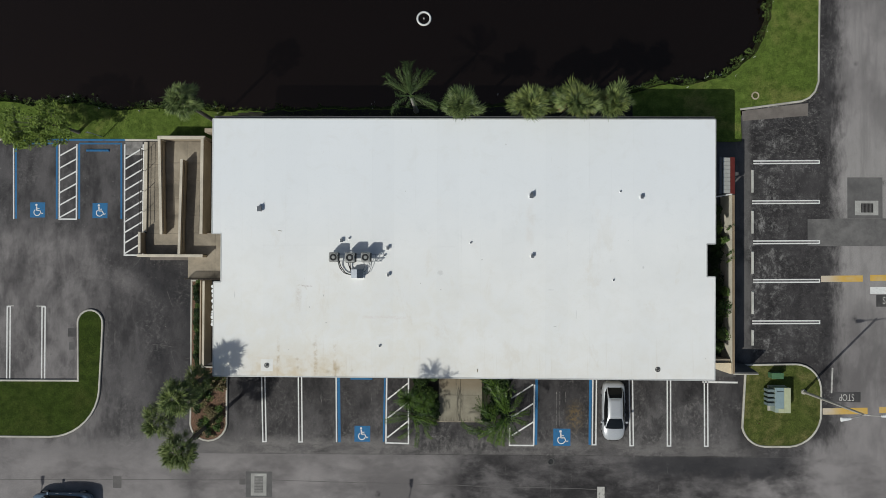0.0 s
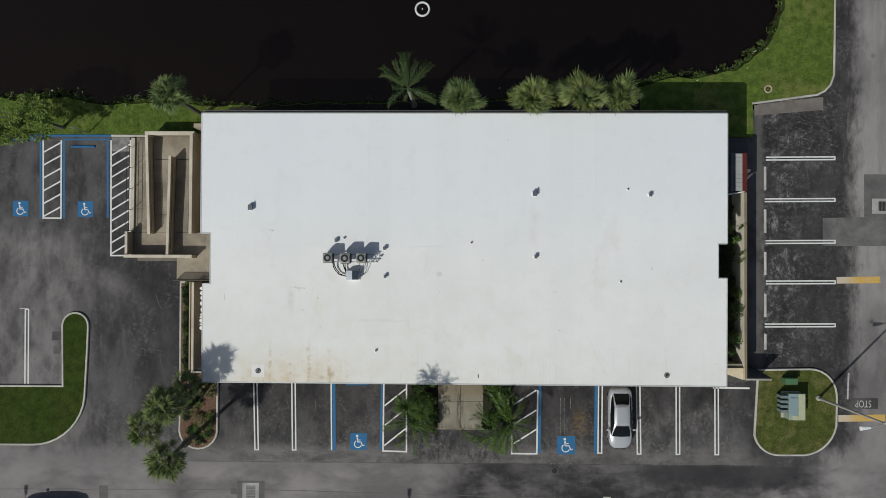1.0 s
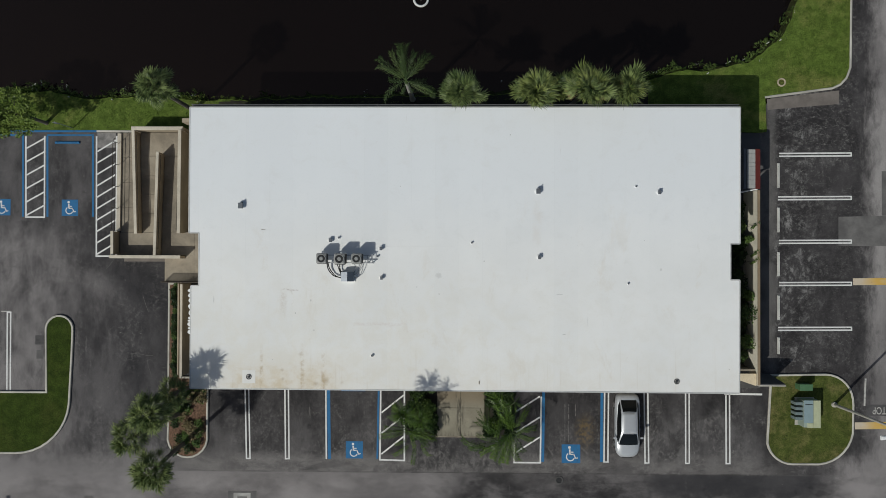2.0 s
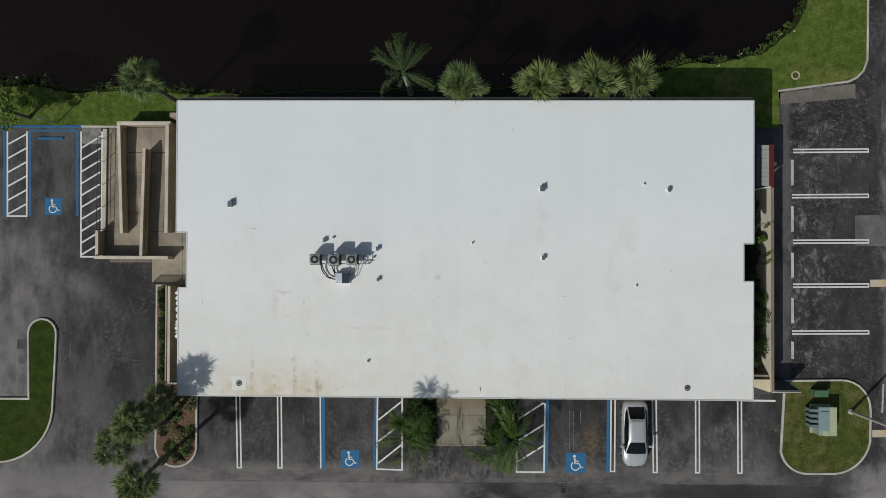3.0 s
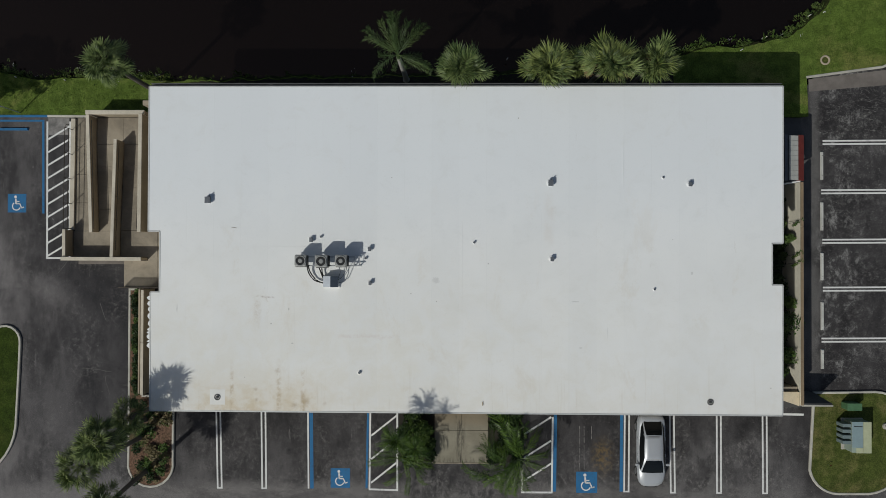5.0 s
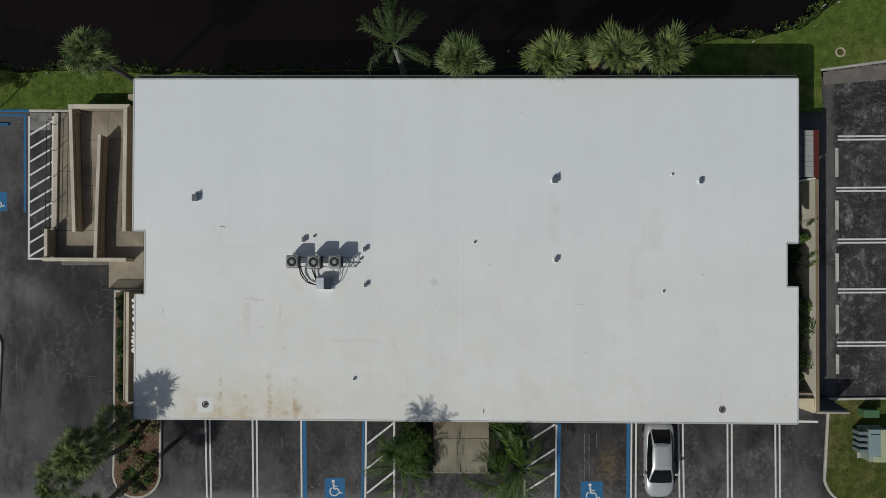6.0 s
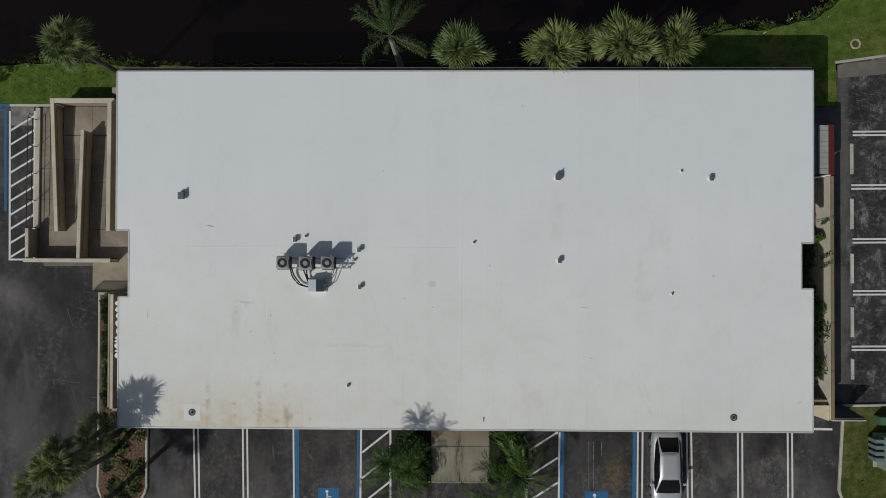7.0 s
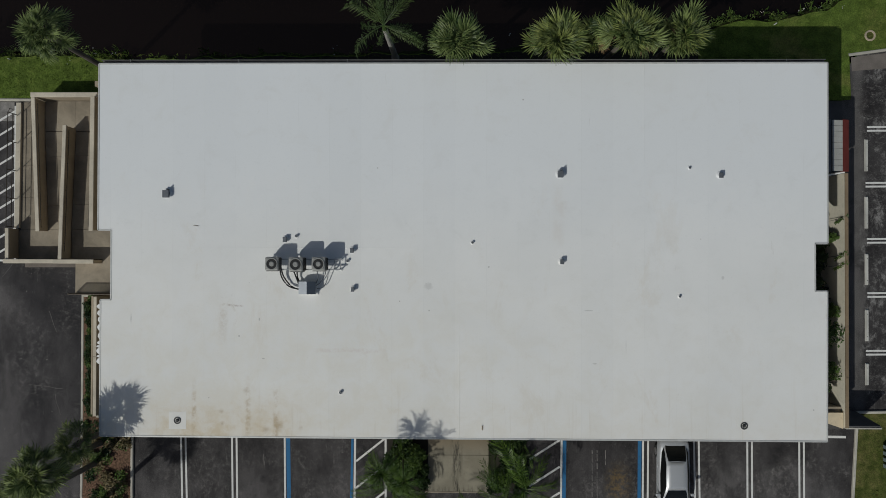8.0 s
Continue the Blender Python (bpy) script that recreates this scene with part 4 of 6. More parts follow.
def storm_drain(x0, x1, y0, y1, gx0, gx1, gy0, gy1, bars, along_x):
    ob = thing("storm_drain", ((x0 + x1) / 2, (y0 + y1) / 2, 0), "concrete storm drain frame with a dark iron grate", "storm drain")
    cx, cy = (x0 + x1) / 2, (y0 + y1) / 2
    bm = bmesh.new()
    for a in ((x0, gx0, y0, y1), (gx1, x1, y0, y1), (gx0, gx1, y0, gy0), (gx0, gx1, gy1, y1)):
        box(bm, a[0] - cx, a[1] - cx, a[2] - cy, a[3] - cy, -0.02, 0.012)
    part("collar", bm, BASIN, ob, "pale concrete collar")
    part("pit", shape(box, gx0 - cx, gx1 - cx, gy0 - cy, gy1 - cy, -0.03, -0.012), ACDARK, ob)
    for i in range(bars):
        f0, f1 = (i + 0.2) / bars, (i + 0.75) / bars
        b = (gx0 - cx, gx1 - cx, gy0 - cy + (gy1 - gy0) * f0, gy0 - cy + (gy1 - gy0) * f1) if along_x else (gx0 - cx + (gx1 - gx0) * f0, gx0 - cx + (gx1 - gx0) * f1, gy0 - cy, gy1 - cy)
        part("bar", shape(box, *b, -0.012, 0.008), GRATE if along_x else IRON, ob)
    return ob


storm_drain(30.42, 32.18, 3.18, 4.28, 30.88, 31.80, 3.38, 4.08, 9, False)
storm_drain(-15.42, -14.22, -18.38, -16.70, -15.15, -14.47, -18.15, -16.90, 11, True)


def manhole(x, y, z, r, rim=BASIN, cover=TRENCH):
    ob = thing("manhole", (x, y, z), "round iron manhole cover set in a concrete ring", "manhole")
    part("rim", shape(ring, 0, 0, 0.0, r, 0.07, 24, 6), rim, ob)
    part("cover", shape(drum, 0, 0, -0.05, 0.026, r - 0.04, None, 24), cover, ob)


manhole(22.88, 12.25, 0.07, 0.25, STUCCO, GRASS_DRY)
manhole(7.44, -15.62, -0.02, 0.24, TRENCH, PATCH_BLACK)


def marking(text, group=""):
    return thing("bay_marking", (0, 0, 0), text, "road marking", group)


def stripe(parent, a, b, width=0.10, mat=WHITE, z=0.004, name="line"):
    a, b = Vector(a), Vector(b)
    d = (b - a).normalized()
    s = Vector((-d.y, d.x)) * width / 2
    return part(name, shape(prism, [tuple(a + s), tuple(a - s), tuple(b - s), tuple(b + s)], -0.02, z), mat, parent)


def double_line(a, b, gap, closed_at_b=True):
    ob = marking("double white bay line painted on black asphalt", "bay lines")
    a, b = Vector(a), Vector(b)
    d = (b - a).normalized()
    s = Vector((-d.y, d.x)) * gap / 2
    stripe(ob, a + s, b + s), stripe(ob, a - s, b - s)
    if closed_at_b:
        stripe(ob, b + s * 1.4 - d * 0.0, b - s * 1.4 - d * 0.0, 0.09, z=0.006)
    return ob


for top, foot in ((-14.53, -14.40), (-11.72, -11.64), (13.48, 13.55), (16.36, 16.37), (19.16, 19.18)):
    double_line((top, -9.3), (foot, -14.28 if top < 0 else -14.38), 0.25)
double_line((10.74, -9.3), (10.70, -14.33), 0.27)
for y, x in ((7.20, 22.75), (4.16, 22.66), (1.11, 22.72), (-1.83, 22.74), (-4.96, 22.65)):
    double_line((x, y - 0.02), (27.74, y + 0.02), 0.20)
for x in (-34.2, -31.5):
    double_line((x + 0.02, -9.6), (x, -4.08), 0.24)
ob = marking("white bay head line turned along the lane", "bay lines")
stripe(ob, (-34.35, -4.02), (-33.8, -4.02), 0.07, WHITEWORN), stripe(ob, (-32.05, -4.02), (-31.4, -4.02), 0.07, WHITEWORN)
ob = marking("white end line beside the south yard")
stripe(ob, (18.9, -9.52), (21.55, -9.55), 0.13)
ob = marking("faint pale arrow lines worn into the asphalt")
rnd = random.Random(8)
for x, length in ((7.83, 2.75), (8.10, 2.75), (8.55, 0.8)):
    g = 0.0
    while g < length:
        dash = rnd.uniform(0.10, 0.55)
        stripe(ob, (x, -10.33 - g), (x + 0.01, -10.33 - min(g + dash, length)), rnd.uniform(0.02, 0.045), PATCH_PALE)
        g += dash + rnd.uniform(0.03, 0.14)

# accessible bays: blue and white lines, hatched aisles
ob = marking("white and blue lines of an accessible bay", "accessible bays")
stripe(ob, (-8.95, -9.3), (-8.89, -14.28)), stripe(ob, (-8.76, -9.3), (-8.68, -14.28), 0.22, BLUE)
stripe(ob, (-5.22, -9.3), (-5.30, -14.24), 0.13, BLUE)
ob = marking("white and blue lines of an accessible bay", "accessible bays")
stripe(ob, (10.42, -9.3), (10.38, -14.33), 0.20, BLUE), stripe(ob, (6.345, -9.3), (6.285, -14.36), 0.20, BLUE)
ob = marking("white hatched access aisle", "access aisles")
stripe(ob, (-5.08, -9.3), (-5.12, -14.3), 0.11), stripe(ob, (-3.42, -9.3), (-3.40, -14.34), 0.11), stripe(ob, (-5.16, -14.3), (-3.36, -14.34), 0.11, z=0.006)
for y in (-11.0, -12.45, -13.9):
    stripe(ob, (-5.02, y), (-3.46, y + 1.24), 0.11, z=0.005)
ob = marking("white hatched access aisle", "access aisles")
stripe(ob, (6.18, -9.8), (6.12, -14.42), 0.11), stripe(ob, (4.32, -13.0), (4.28, -14.42), 0.10, WHITEWORN), stripe(ob, (4.24, -14.42), (6.16, -14.42), 0.11, z=0.006)
for y in (-10.85, -12.3, -13.7):
    stripe(ob, (4.42, y), (6.08, y + 1.06), 0.11, z=0.005)
for x0, x1, y0, y1, ends, n, far in ((-30.42, -29.07, 8.45, 2.67, True, 6, 0.70), (-25.36, -23.92, 8.45, -0.08, True, 10, 0.82)):
    ob = marking("white hatched access aisle", "access aisles")
    stripe(ob, (x0, y0), (x0 + 0.06, y1), 0.11), stripe(ob, (x1, y0), (x1 + 0.03, y1), 0.11)
    stripe(ob, (x0, y1), (x1 + 0.08, y1), 0.11, z=0.006)
    for i in range(n):
        y = y1 + 0.12 + i * (y0 - far - y1 - 0.3) / (n - 1) * (1.0 if n == 6 else 0.985)
        stripe(ob, (x0 + 0.07, y), (x1 - 0.02, y + far), 0.11, z=0.005)
ob = marking("blue and white lines of an accessible bay", "accessible bays")
stripe(ob, (-33.98, 8.45), (-33.90, 2.66)), stripe(ob, (-33.80, 8.45), (-33.72, 2.7), 0.14, BLUE), stripe(ob, (-30.62, 8.45), (-30.56, 2.7), 0.14, BLUE)
stripe(ob, (-33.8, 8.50), (-30.55, 8.50), 0.12, BLUE, z=0.006)
ob = marking("blue and white lines of an accessible bay", "accessible bays")
stripe(ob, (-28.88, 8.45), (-28.82, 2.7), 0.14, BLUE), stripe(ob, (-25.62, 8.45), (-25.56, 2.7), 0.14, BLUE), stripe(ob, (-28.9, 8.50), (-25.55, 8.50), 0.12, BLUE, z=0.006)


def access_sign(x, y, size, turn=0.0):
    ob = thing("access_symbol", (x, y, 0), "white wheelchair symbol on a blue painted square", "road marking", "wheelchair symbols", turn)
    h = size / 2
    part("square", shape(box, -h, h, -h, h, -0.02, 0.006), BLUE, ob)
    u = size / 10
    bm = bmesh.new()
    prism(bm, arc(-0.8 * u, 3.4 * u, 0.75 * u, 0, 330, 11), -0.01, 0.010)
    for a, b, w in (((-0.7, 2.4), (-0.5, -0.4), 0.85), ((-0.6, 0.9), (1.3, 0.9), 0.5), ((-0.5, -0.3), (1.7, -0.3), 0.65), ((1.5, -0.2), (2.6, -2.7), 0.6), ((2.4, -2.6), (3.7, -2.1), 0.55)):
        a, b = Vector(a) * u, Vector(b) * u
        d = (b - a).normalized()
        s = Vector((-d.y, d.x)) * w * u / 2
        prism(bm, [tuple(a + s), tuple(a - s), tuple(b - s), tuple(b + s)], -0.01, 0.010)
    outer, inner = arc(-0.3 * u, -1.6 * u, 2.4 * u, 125, 340, 16), arc(-0.3 * u, -1.6 * u, 1.85 * u, 340, 125, 16)
    for i in range(16):
        prism(bm, [outer[i], outer[i + 1], inner[15 - i], inner[16 - i]], -0.01, 0.010)
    part("symbol", bm, WHITE, ob)


access_sign(-32.05, 3.37, 1.16), access_sign(-27.22, 3.34, 1.16), access_sign(-6.92, -13.62, 1.2), access_sign(8.26, -13.78, 1.3)


def letters(text, x, y, size, turn):
    curve = bpy.data.curves.new("letters", "FONT")
    curve.body, curve.size, curve.align_x, curve.align_y = text, size, "CENTER", "CENTER"
    curve.extrude = 0.002
    tmp = new("letters_tmp", curve)
    data = bpy.data.meshes.new_from_object(tmp.evaluated_get(bpy.context.evaluated_depsgraph_get()))
    bpy.data.objects.remove(tmp)
    data.materials.clear()
    data.materials.append(WHITEWORN)
    ob = new("road_lettering", data)
    ob.matrix_basis = pose(x, y, 0.0085, 0, 0, turn) @ Matrix.Diagonal((0.68, 1, 1, 1))
    return tagged(ob, f"worn white {text} lettering on a black patch", "road marking")


letters("STOP", 29.75, -10.6, 0.72, 180), letters("STOP", 33.1, -3.3, 0.78, 0)
ob = marking("faded yellow and white lane bars", "lane bars")
stripe(ob, (27.85, -1.67), (31.0, -1.62), 0.48, YELLOW), stripe(ob, (31.55, -1.58), (36.0, -1.5), 0.46, YELLOW)
ob = marking("faded yellow and white lane bars", "lane bars")
stripe(ob, (27.95, -11.69), (31.32, -11.62), 0.48, YELLOW), stripe(ob, (32.2, -11.55), (36.0, -11.5), 0.46, YELLOW)
ob = marking("wide white stop bar")
stripe(ob, (31.55, -2.52), (35.5, -2.50), 0.52)
ob = marking("thin white line beside the stall end")
stripe(ob, (28.70, -8.4), (28.62, -10.3), 0.12, WHITEWORN)


def wheel_stop(x, y, length, turn, mat, text):
    ob = thing("wheel_stop", (x, y, 0), text, "wheel stop", "wheel stops", turn)
    bm = bmesh.new()
    h = length / 2
    solid(bm, [(-h, -0.085, 0), (h, -0.085, 0), (h, 0.085, 0), (-h, 0.085, 0), (-h + 0.04, -0.05, 0.12), (h - 0.04, -0.05, 0.12), (h - 0.04, 0.05, 0.12), (-h + 0.04, 0.05, 0.12)])
    part("block", bm, mat, ob)
    for s in (-1, 1):
        part("bolt", shape(drum, s * (h - 0.25), 0, 0.11, 0.128, 0.02, None, 8), IRON, ob)


for y0, y1 in ((6.61, 4.87), (3.50, 1.76), (0.39, -1.31), (-2.63, -4.35), (-5.54, -6.74)):
    wheel_stop(22.68, (y0 + y1) / 2, abs(y0 - y1), 90, STOPWHITE, "white concrete wheel stop at the bay head")
wheel_stop(-27.42, 7.97, 1.80, 0, BLUE, "blue painted concrete wheel stop")
wheel_stop(-7.0, -9.42, 1.7, 0, BLUE, "blue painted concrete wheel stop")

# ---- the building ----
ROOF_TOP = 4.75
ROOF = [(-16.85, -8.53), (18.15, -8.62), (18.18, -1.44), (17.6, -1.44), (17.6, 0.86), (18.2, 0.86), (18.22, 9.55), (-17.0, 9.53), (-17.0, 1.45), (-16.35, 1.45), (-16.35, -1.95), (-16.86, -1.95)]
building = thing("building", (0, 0, 0), "low tan office building with a flat white roof", "building")
WALLS = ((-16.0, 17.0, -7.9, -7.65), (-16.0, 17.0, 8.95, 9.2), (-16.25, -16.0, -7.9, 9.2), (17.0, 17.25, -7.9, 9.2))
for w_ in WALLS:
    part("wall", shape(box, *w_, -0.05, 4.3), FACADE, building)
roof = part("roof", shape(prism, ROOF, 4.42, ROOF_TOP), MEMBRANE, building, "white membrane roof with rusty stains at the low edge")
part("soffit", shape(prism, [(x * 0.994, y * 0.99) for x, y in ROOF], 4.34, 4.415), FACADE, building)
edge = bmesh.new()
for a, b in zip(ROOF, ROOF[1:] + ROOF[:1]):
    sweep(edge, [a, b], 0.040, 4.40, ROOF_TOP + 0.016, False, 0.006)
part("edge_trim", edge, EDGE, building, "pale metal roof edge")
for name, g in (("gutter_lip", (9.61, 9.625, 4.461, 4.66)), ("gutter_lip", (9.73, 9.75, 4.461, 4.66)), ("gutter", (9.61, 9.75, 4.44, 4.46))):
    part(name, shape(box, -16.95, 18.2, *g), GUTTER, building, "grey metal gutter")
for k in range(7):
    x = -15.5 + k * 5.3
    part("gutter_strap", shape(box, x - 0.02, x + 0.02, 9.60, 9.76, 4.655, 4.675), GUTTER, building)
# doors and windows under the eaves
for k, x in enumerate((-13.4, -10.2, -7.0, -3.9, 4.9, 8.0, 11.1, 14.2)):
    win = part("window", shape(box, x - 0.75, x + 0.75, -7.95, -7.905, 1.0, 2.6), GLASS, building, "tinted glass window")
    for a in ((x - 0.8, x - 0.74, 0.95, 2.65), (x + 0.74, x + 0.8, 0.95, 2.65), (x - 0.74, x + 0.74, 0.95, 1.0), (x - 0.74, x + 0.74, 2.6, 2.65)):
        part("frame", shape(box, a[0], a[1], -7.98, -7.90, a[2], a[3]), IRON, win)
door = part("door", shape(box, -0.45, 1.55, -7.96, -7.905, 0.1, 2.2), GLASS, building, "glazed double entrance door")
part("door_frame", shape(box, -0.55, -0.45, -7.98, -7.90, 0.1, 2.3), IRON, door), part("door_frame", shape(box, 1.55, 1.65, -7.98, -7.90, 0.1, 2.3), IRON, door)
# raised sheet welds that show in the membrane, small flashings
for x0, y0, x1, y1 in ((-13.4, 0.60, 0.2, 0.58), (0.55, -8.5, 0.5, 2.0), (9.4, 3.9, 9.42, 9.4)):
    part("weld", shape(sweep, [(x0, y0), (x1, y1)], 0.02, 4.74, ROOF_TOP + 0.006, False, 0.002), MEMBRANE, building)
hatch = [(5.0, 1.1), (5.65, 1.12), (5.62, 1.7), (5.05, 1.66)]
part("patch", shape(prism, hatch, 4.74, ROOF_TOP + 0.008), MEMBRANE, building)


def vent(x, y, r, h, mat, style):
    r, h = r * 0.85, h * 0.55
    ob = thing("roof_vent", (x, y, ROOF_TOP), "small grey vent pipe in a white flashing on the roof", "roof vent", "roof vents")
    bm = bmesh.new()
    drum(bm, 0, 0, 0.0, 0.05, r * 1.6 + 0.03, r * 1.1, 16)
    part("flashing", bm, MEMBRANE, ob)
    part("pipe", shape(drum, 0, 0, 0.03, h, r * (0.75 if style == "cap" else 1.0), None, 9), mat, ob)
    if style == "hood":
        bm = bmesh.new()
        box(bm, -r * 1.05, r * 1.05, -r * 1.5, r * 1.0, h - 0.04, h + 0.12, 0.015)
        part("hood", bm, VENTGREY, ob, "square sheet metal hood")
        part("stub", shape(drum, r * 0.5, r * 1.3, 0.0, h + 0.16, 0.035, None, 8), mat, ob)
    elif style == "cap":
        part("cap", shape(box, -r * 0.95, r * 0.95, -r * 1.55, r * 0.95, h - 0.05, h + 0.06, 0.02), mat, ob, "bent sheet metal cap")
    else:
        part("collar", shape(ring, 0, 0, h, r * 0.9, 0.02, 14, 6), mat, ob)


for x, y, r, h, m, s in ((-13.62, 3.22, 0.17, 0.30, VENTGREY, "hood"), (5.38, 4.18, 0.15, 0.38, VENTGREY, "hood"), (1.17, 0.86, 0.05, 0.24, VENTGREY, "open"), (5.46, -0.02, 0.115, 0.40, VENTGREY, "cap"),
                        (11.12, -1.70, 0.05, 0.18, VENTGREY, "open"), (13.06, 4.14, 0.12, 0.34, VENTGREY, "cap"), (-5.16, -6.36, 0.07, 0.22, VENTGREY, "open"), (11.60, 4.48, 0.05, 0.16, VENTGREY, "open"),
                        (-7.86, 1.02, 0.12, 0.34, VENTGREY, "cap"), (-7.32, 1.16, 0.06, 0.24, VENTGREY, "open"), (-4.62, 0.50, 0.11, 0.40, VENTGREY, "cap"), (-4.84, -0.03, 0.06, 0.26, VENTGREY, "open"), (-4.58, -1.38, 0.10, 0.40, VENTGREY, "cap")):
    vent(x, y, r, h, m, s)
for x, y in ((14.2, -7.89), (-13.07, -7.76)):
    ob = thing("roof_drain", (x, y, ROOF_TOP), "round dark iron roof drain with a domed strainer", "roof drain", "roof drains")
    if x < 0:
        part("patch", shape(box, -0.42, 0.42, -0.42, 0.42, -0.01, 0.006), CLEANSHEET, ob)
    part("ring", shape(ring, 0, 0, 0.015, 0.15, 0.03, 22, 6), DRAINGREY, ob)
    part("dome", shape(drum, 0, 0, 0.0, 0.10, 0.09, 0.05, 12), DRAINGREY, ob)
    for k in range(6):
        a = math.pi * k / 3
        part("rib", shape(tube, [(0.14 * math.cos(a), 0.14 * math.sin(a), 0.02), (0.05 * math.cos(a), 0.05 * math.sin(a), 0.11)], 0.008, 5), DRAINGREY, ob)
ob = thing("roof_scupper", (1.66, -8.05, ROOF_TOP), "small rusty pipe stub on the roof", "pipe")
part("stub", shape(tube, [(0, -0.10, 0.03), (0, 0.10, 0.035)], 0.028, 8), STUCCO, ob)


def condenser(x, y, size, height):
    ob = thing("condenser_unit", (x, y, ROOF_TOP), "grey air conditioning condenser on a steel roof stand", "air conditioner", "condenser units")
    h, base = size / 2, 0.42
    z1 = base + height
    part("casing", shape(box, -h, h, -h, h, base, z1, 0.09), ACGREY, ob)
    bm = bmesh.new()
    for k in range(9):
        z = base + 0.1 + k * (height - 0.2) / 8
        box(bm, h + 0.002, h + 0.02, -h * 0.85, h * 0.85, z, z + 0.03), box(bm, -h * 0.85, h * 0.85, -h - 0.02, -h - 0.002, z, z + 0.03)
    part("louvre", bm, ACDARK, ob)
    part("fan_well", shape(drum, 0, 0, z1 + 0.001, z1 + 0.006, h * 0.80, None, 28), ACDARK, ob)
    part("fan_ring", shape(ring, 0, 0, z1 + 0.01, h * 0.80, 0.03, 28, 6), ACGREY, ob)
    for k in range(3):
        a = 2.094 * k
        bm = bmesh.new()
        c, s = math.cos(a), math.sin(a)
        pts = [(0.08, -0.03), (h * 0.68, -0.11), (h * 0.70, 0.12), (0.08, 0.05)]
        prism(bm, [(px_ * c - py_ * s, px_ * s + py_ * c) for px_, py_ in pts], z1 + 0.008, z1 + 0.012)
        part("fan_blade", bm, ACDARK, ob)
    for k in range(2):
        part("guard_ring", shape(ring, 0, 0, z1 + 0.03, h * (0.52 + 0.15 * k), 0.004, 24, 4), ACDARK, ob)
    part("hub", shape(drum, 0, 0, z1 + 0.01, z1 + 0.045, h * 0.38, h * 0.30, 18), ACGREY, ob)
    for sx, sy in ((-1, -1), (1, -1), (1, 1), (-1, 1)):
        part("foot", shape(box, sx * h * 0.8 - 0.03, sx * h * 0.8 + 0.03, sy * h * 0.8 - 0.03, sy * h * 0.8 + 0.03, 0.38, base), ACDARK, ob)
    return ob


condenser(-8.28, -0.17, 0.66, 0.62), condenser(-7.12, -0.19, 0.69, 0.80), condenser(-6.06, -0.17, 0.66, 0.75)
ob = thing("equipment_stand", (-6.9, -0.2, ROOF_TOP), "welded steel stand under the condenser units", "stand")
for y in (-0.24, 0.24):
    part("rail", shape(box, -1.75, 1.82, y - 0.03, y + 0.03, 0.32, 0.38), STEEL, ob)
for x in (-1.65, -0.6, 0.45, 1.45, 1.75):
    part("crossbar", shape(box, x - 0.025, x + 0.025, -0.27, 0.27, 0.31, 0.325), STEEL, ob)
    for y in (-0.24, 0.24):
        part("leg", shape(tube, [(x, y, 0.0), (x, y, 0.32)], 0.03, 8), STEEL, ob)
        part("pitch_pocket", shape(drum, x, y, 0, 0.06, 0.09, 0.06, 10), MEMBRANE, ob)
ob = thing("pipe_curb", (-6.72, -1.32, ROOF_TOP), "square sheet metal curb box where refrigerant lines enter the roof", "duct box")
part("skirt", shape(box, -0.45, 0.45, -0.34, 0.34, 0.0, 0.10, 0.02), MEMBRANE, ob)
bm = bmesh.new()
solid(bm, [(-0.39, -0.28, 0.08), (0.39, -0.28, 0.08), (0.39, 0.28, 0.08), (-0.39, 0.28, 0.08), (-0.39, -0.28, 0.46), (0.39, -0.28, 0.46), (0.39, 0.28, 0.46), (-0.39, 0.28, 0.46)])
part("box", bm, CURBLIT, ob)
bm = bmesh.new()
solid(bm, [(-0.41, -0.30, 0.46), (0.0, -0.30, 0.46), (0.0, 0.30, 0.46), (-0.41, 0.30, 0.46), (-0.41, -0.30, 0.47), (0.0, -0.30, 0.58), (0.0, 0.30, 0.58), (-0.41, 0.30, 0.47)])
part("lid", bm, CURBLIT, ob)
# the east slope of the lid carries its shade as a darker colour
bm = bmesh.new()
solid(bm, [(0.0, -0.30, 0.46), (0.41, -0.30, 0.46), (0.41, 0.30, 0.46), (0.0, 0.30, 0.46), (0.0, -0.30, 0.58), (0.41, -0.30, 0.47), (0.41, 0.30, 0.47), (0.0, 0.30, 0.58)])
part("lid", bm, CURBSHADE, ob)
LINES = (((-8.02, -0.35, 0.55), (-8.0, -0.85, 0.25), (-7.66, -1.30, 0.20), (-7.02, -1.42, 0.25)), ((-7.96, -0.40, 0.5), (-7.92, -0.8, 0.2), (-7.55, -1.30, 0.12), (-7.0, -1.46, 0.22)),
         ((-7.35, -0.55, 0.5), (-7.3, -0.8, 0.25), (-7.15, -1.22, 0.2), (-6.95, -1.27, 0.3)), ((-7.2, -0.55, 0.5), (-7.25, -0.85, 0.15), (-7.05, -1.20, 0.25)),
         ((-6.25, -0.5, 0.5), (-6.2, -0.8, 0.3), (-6.35, -1.17, 0.3)), ((-5.72, -0.45, 0.5), (-5.75, -0.8, 0.25), (-5.95, -1.32, 0.2), (-6.3, -1.37, 0.25)), ((-5.8, -0.4, 0.5), (-5.9, -0.7, 0.2), (-6.15, -1.12, 0.25), (-6.35, -1.22, 0.3)))
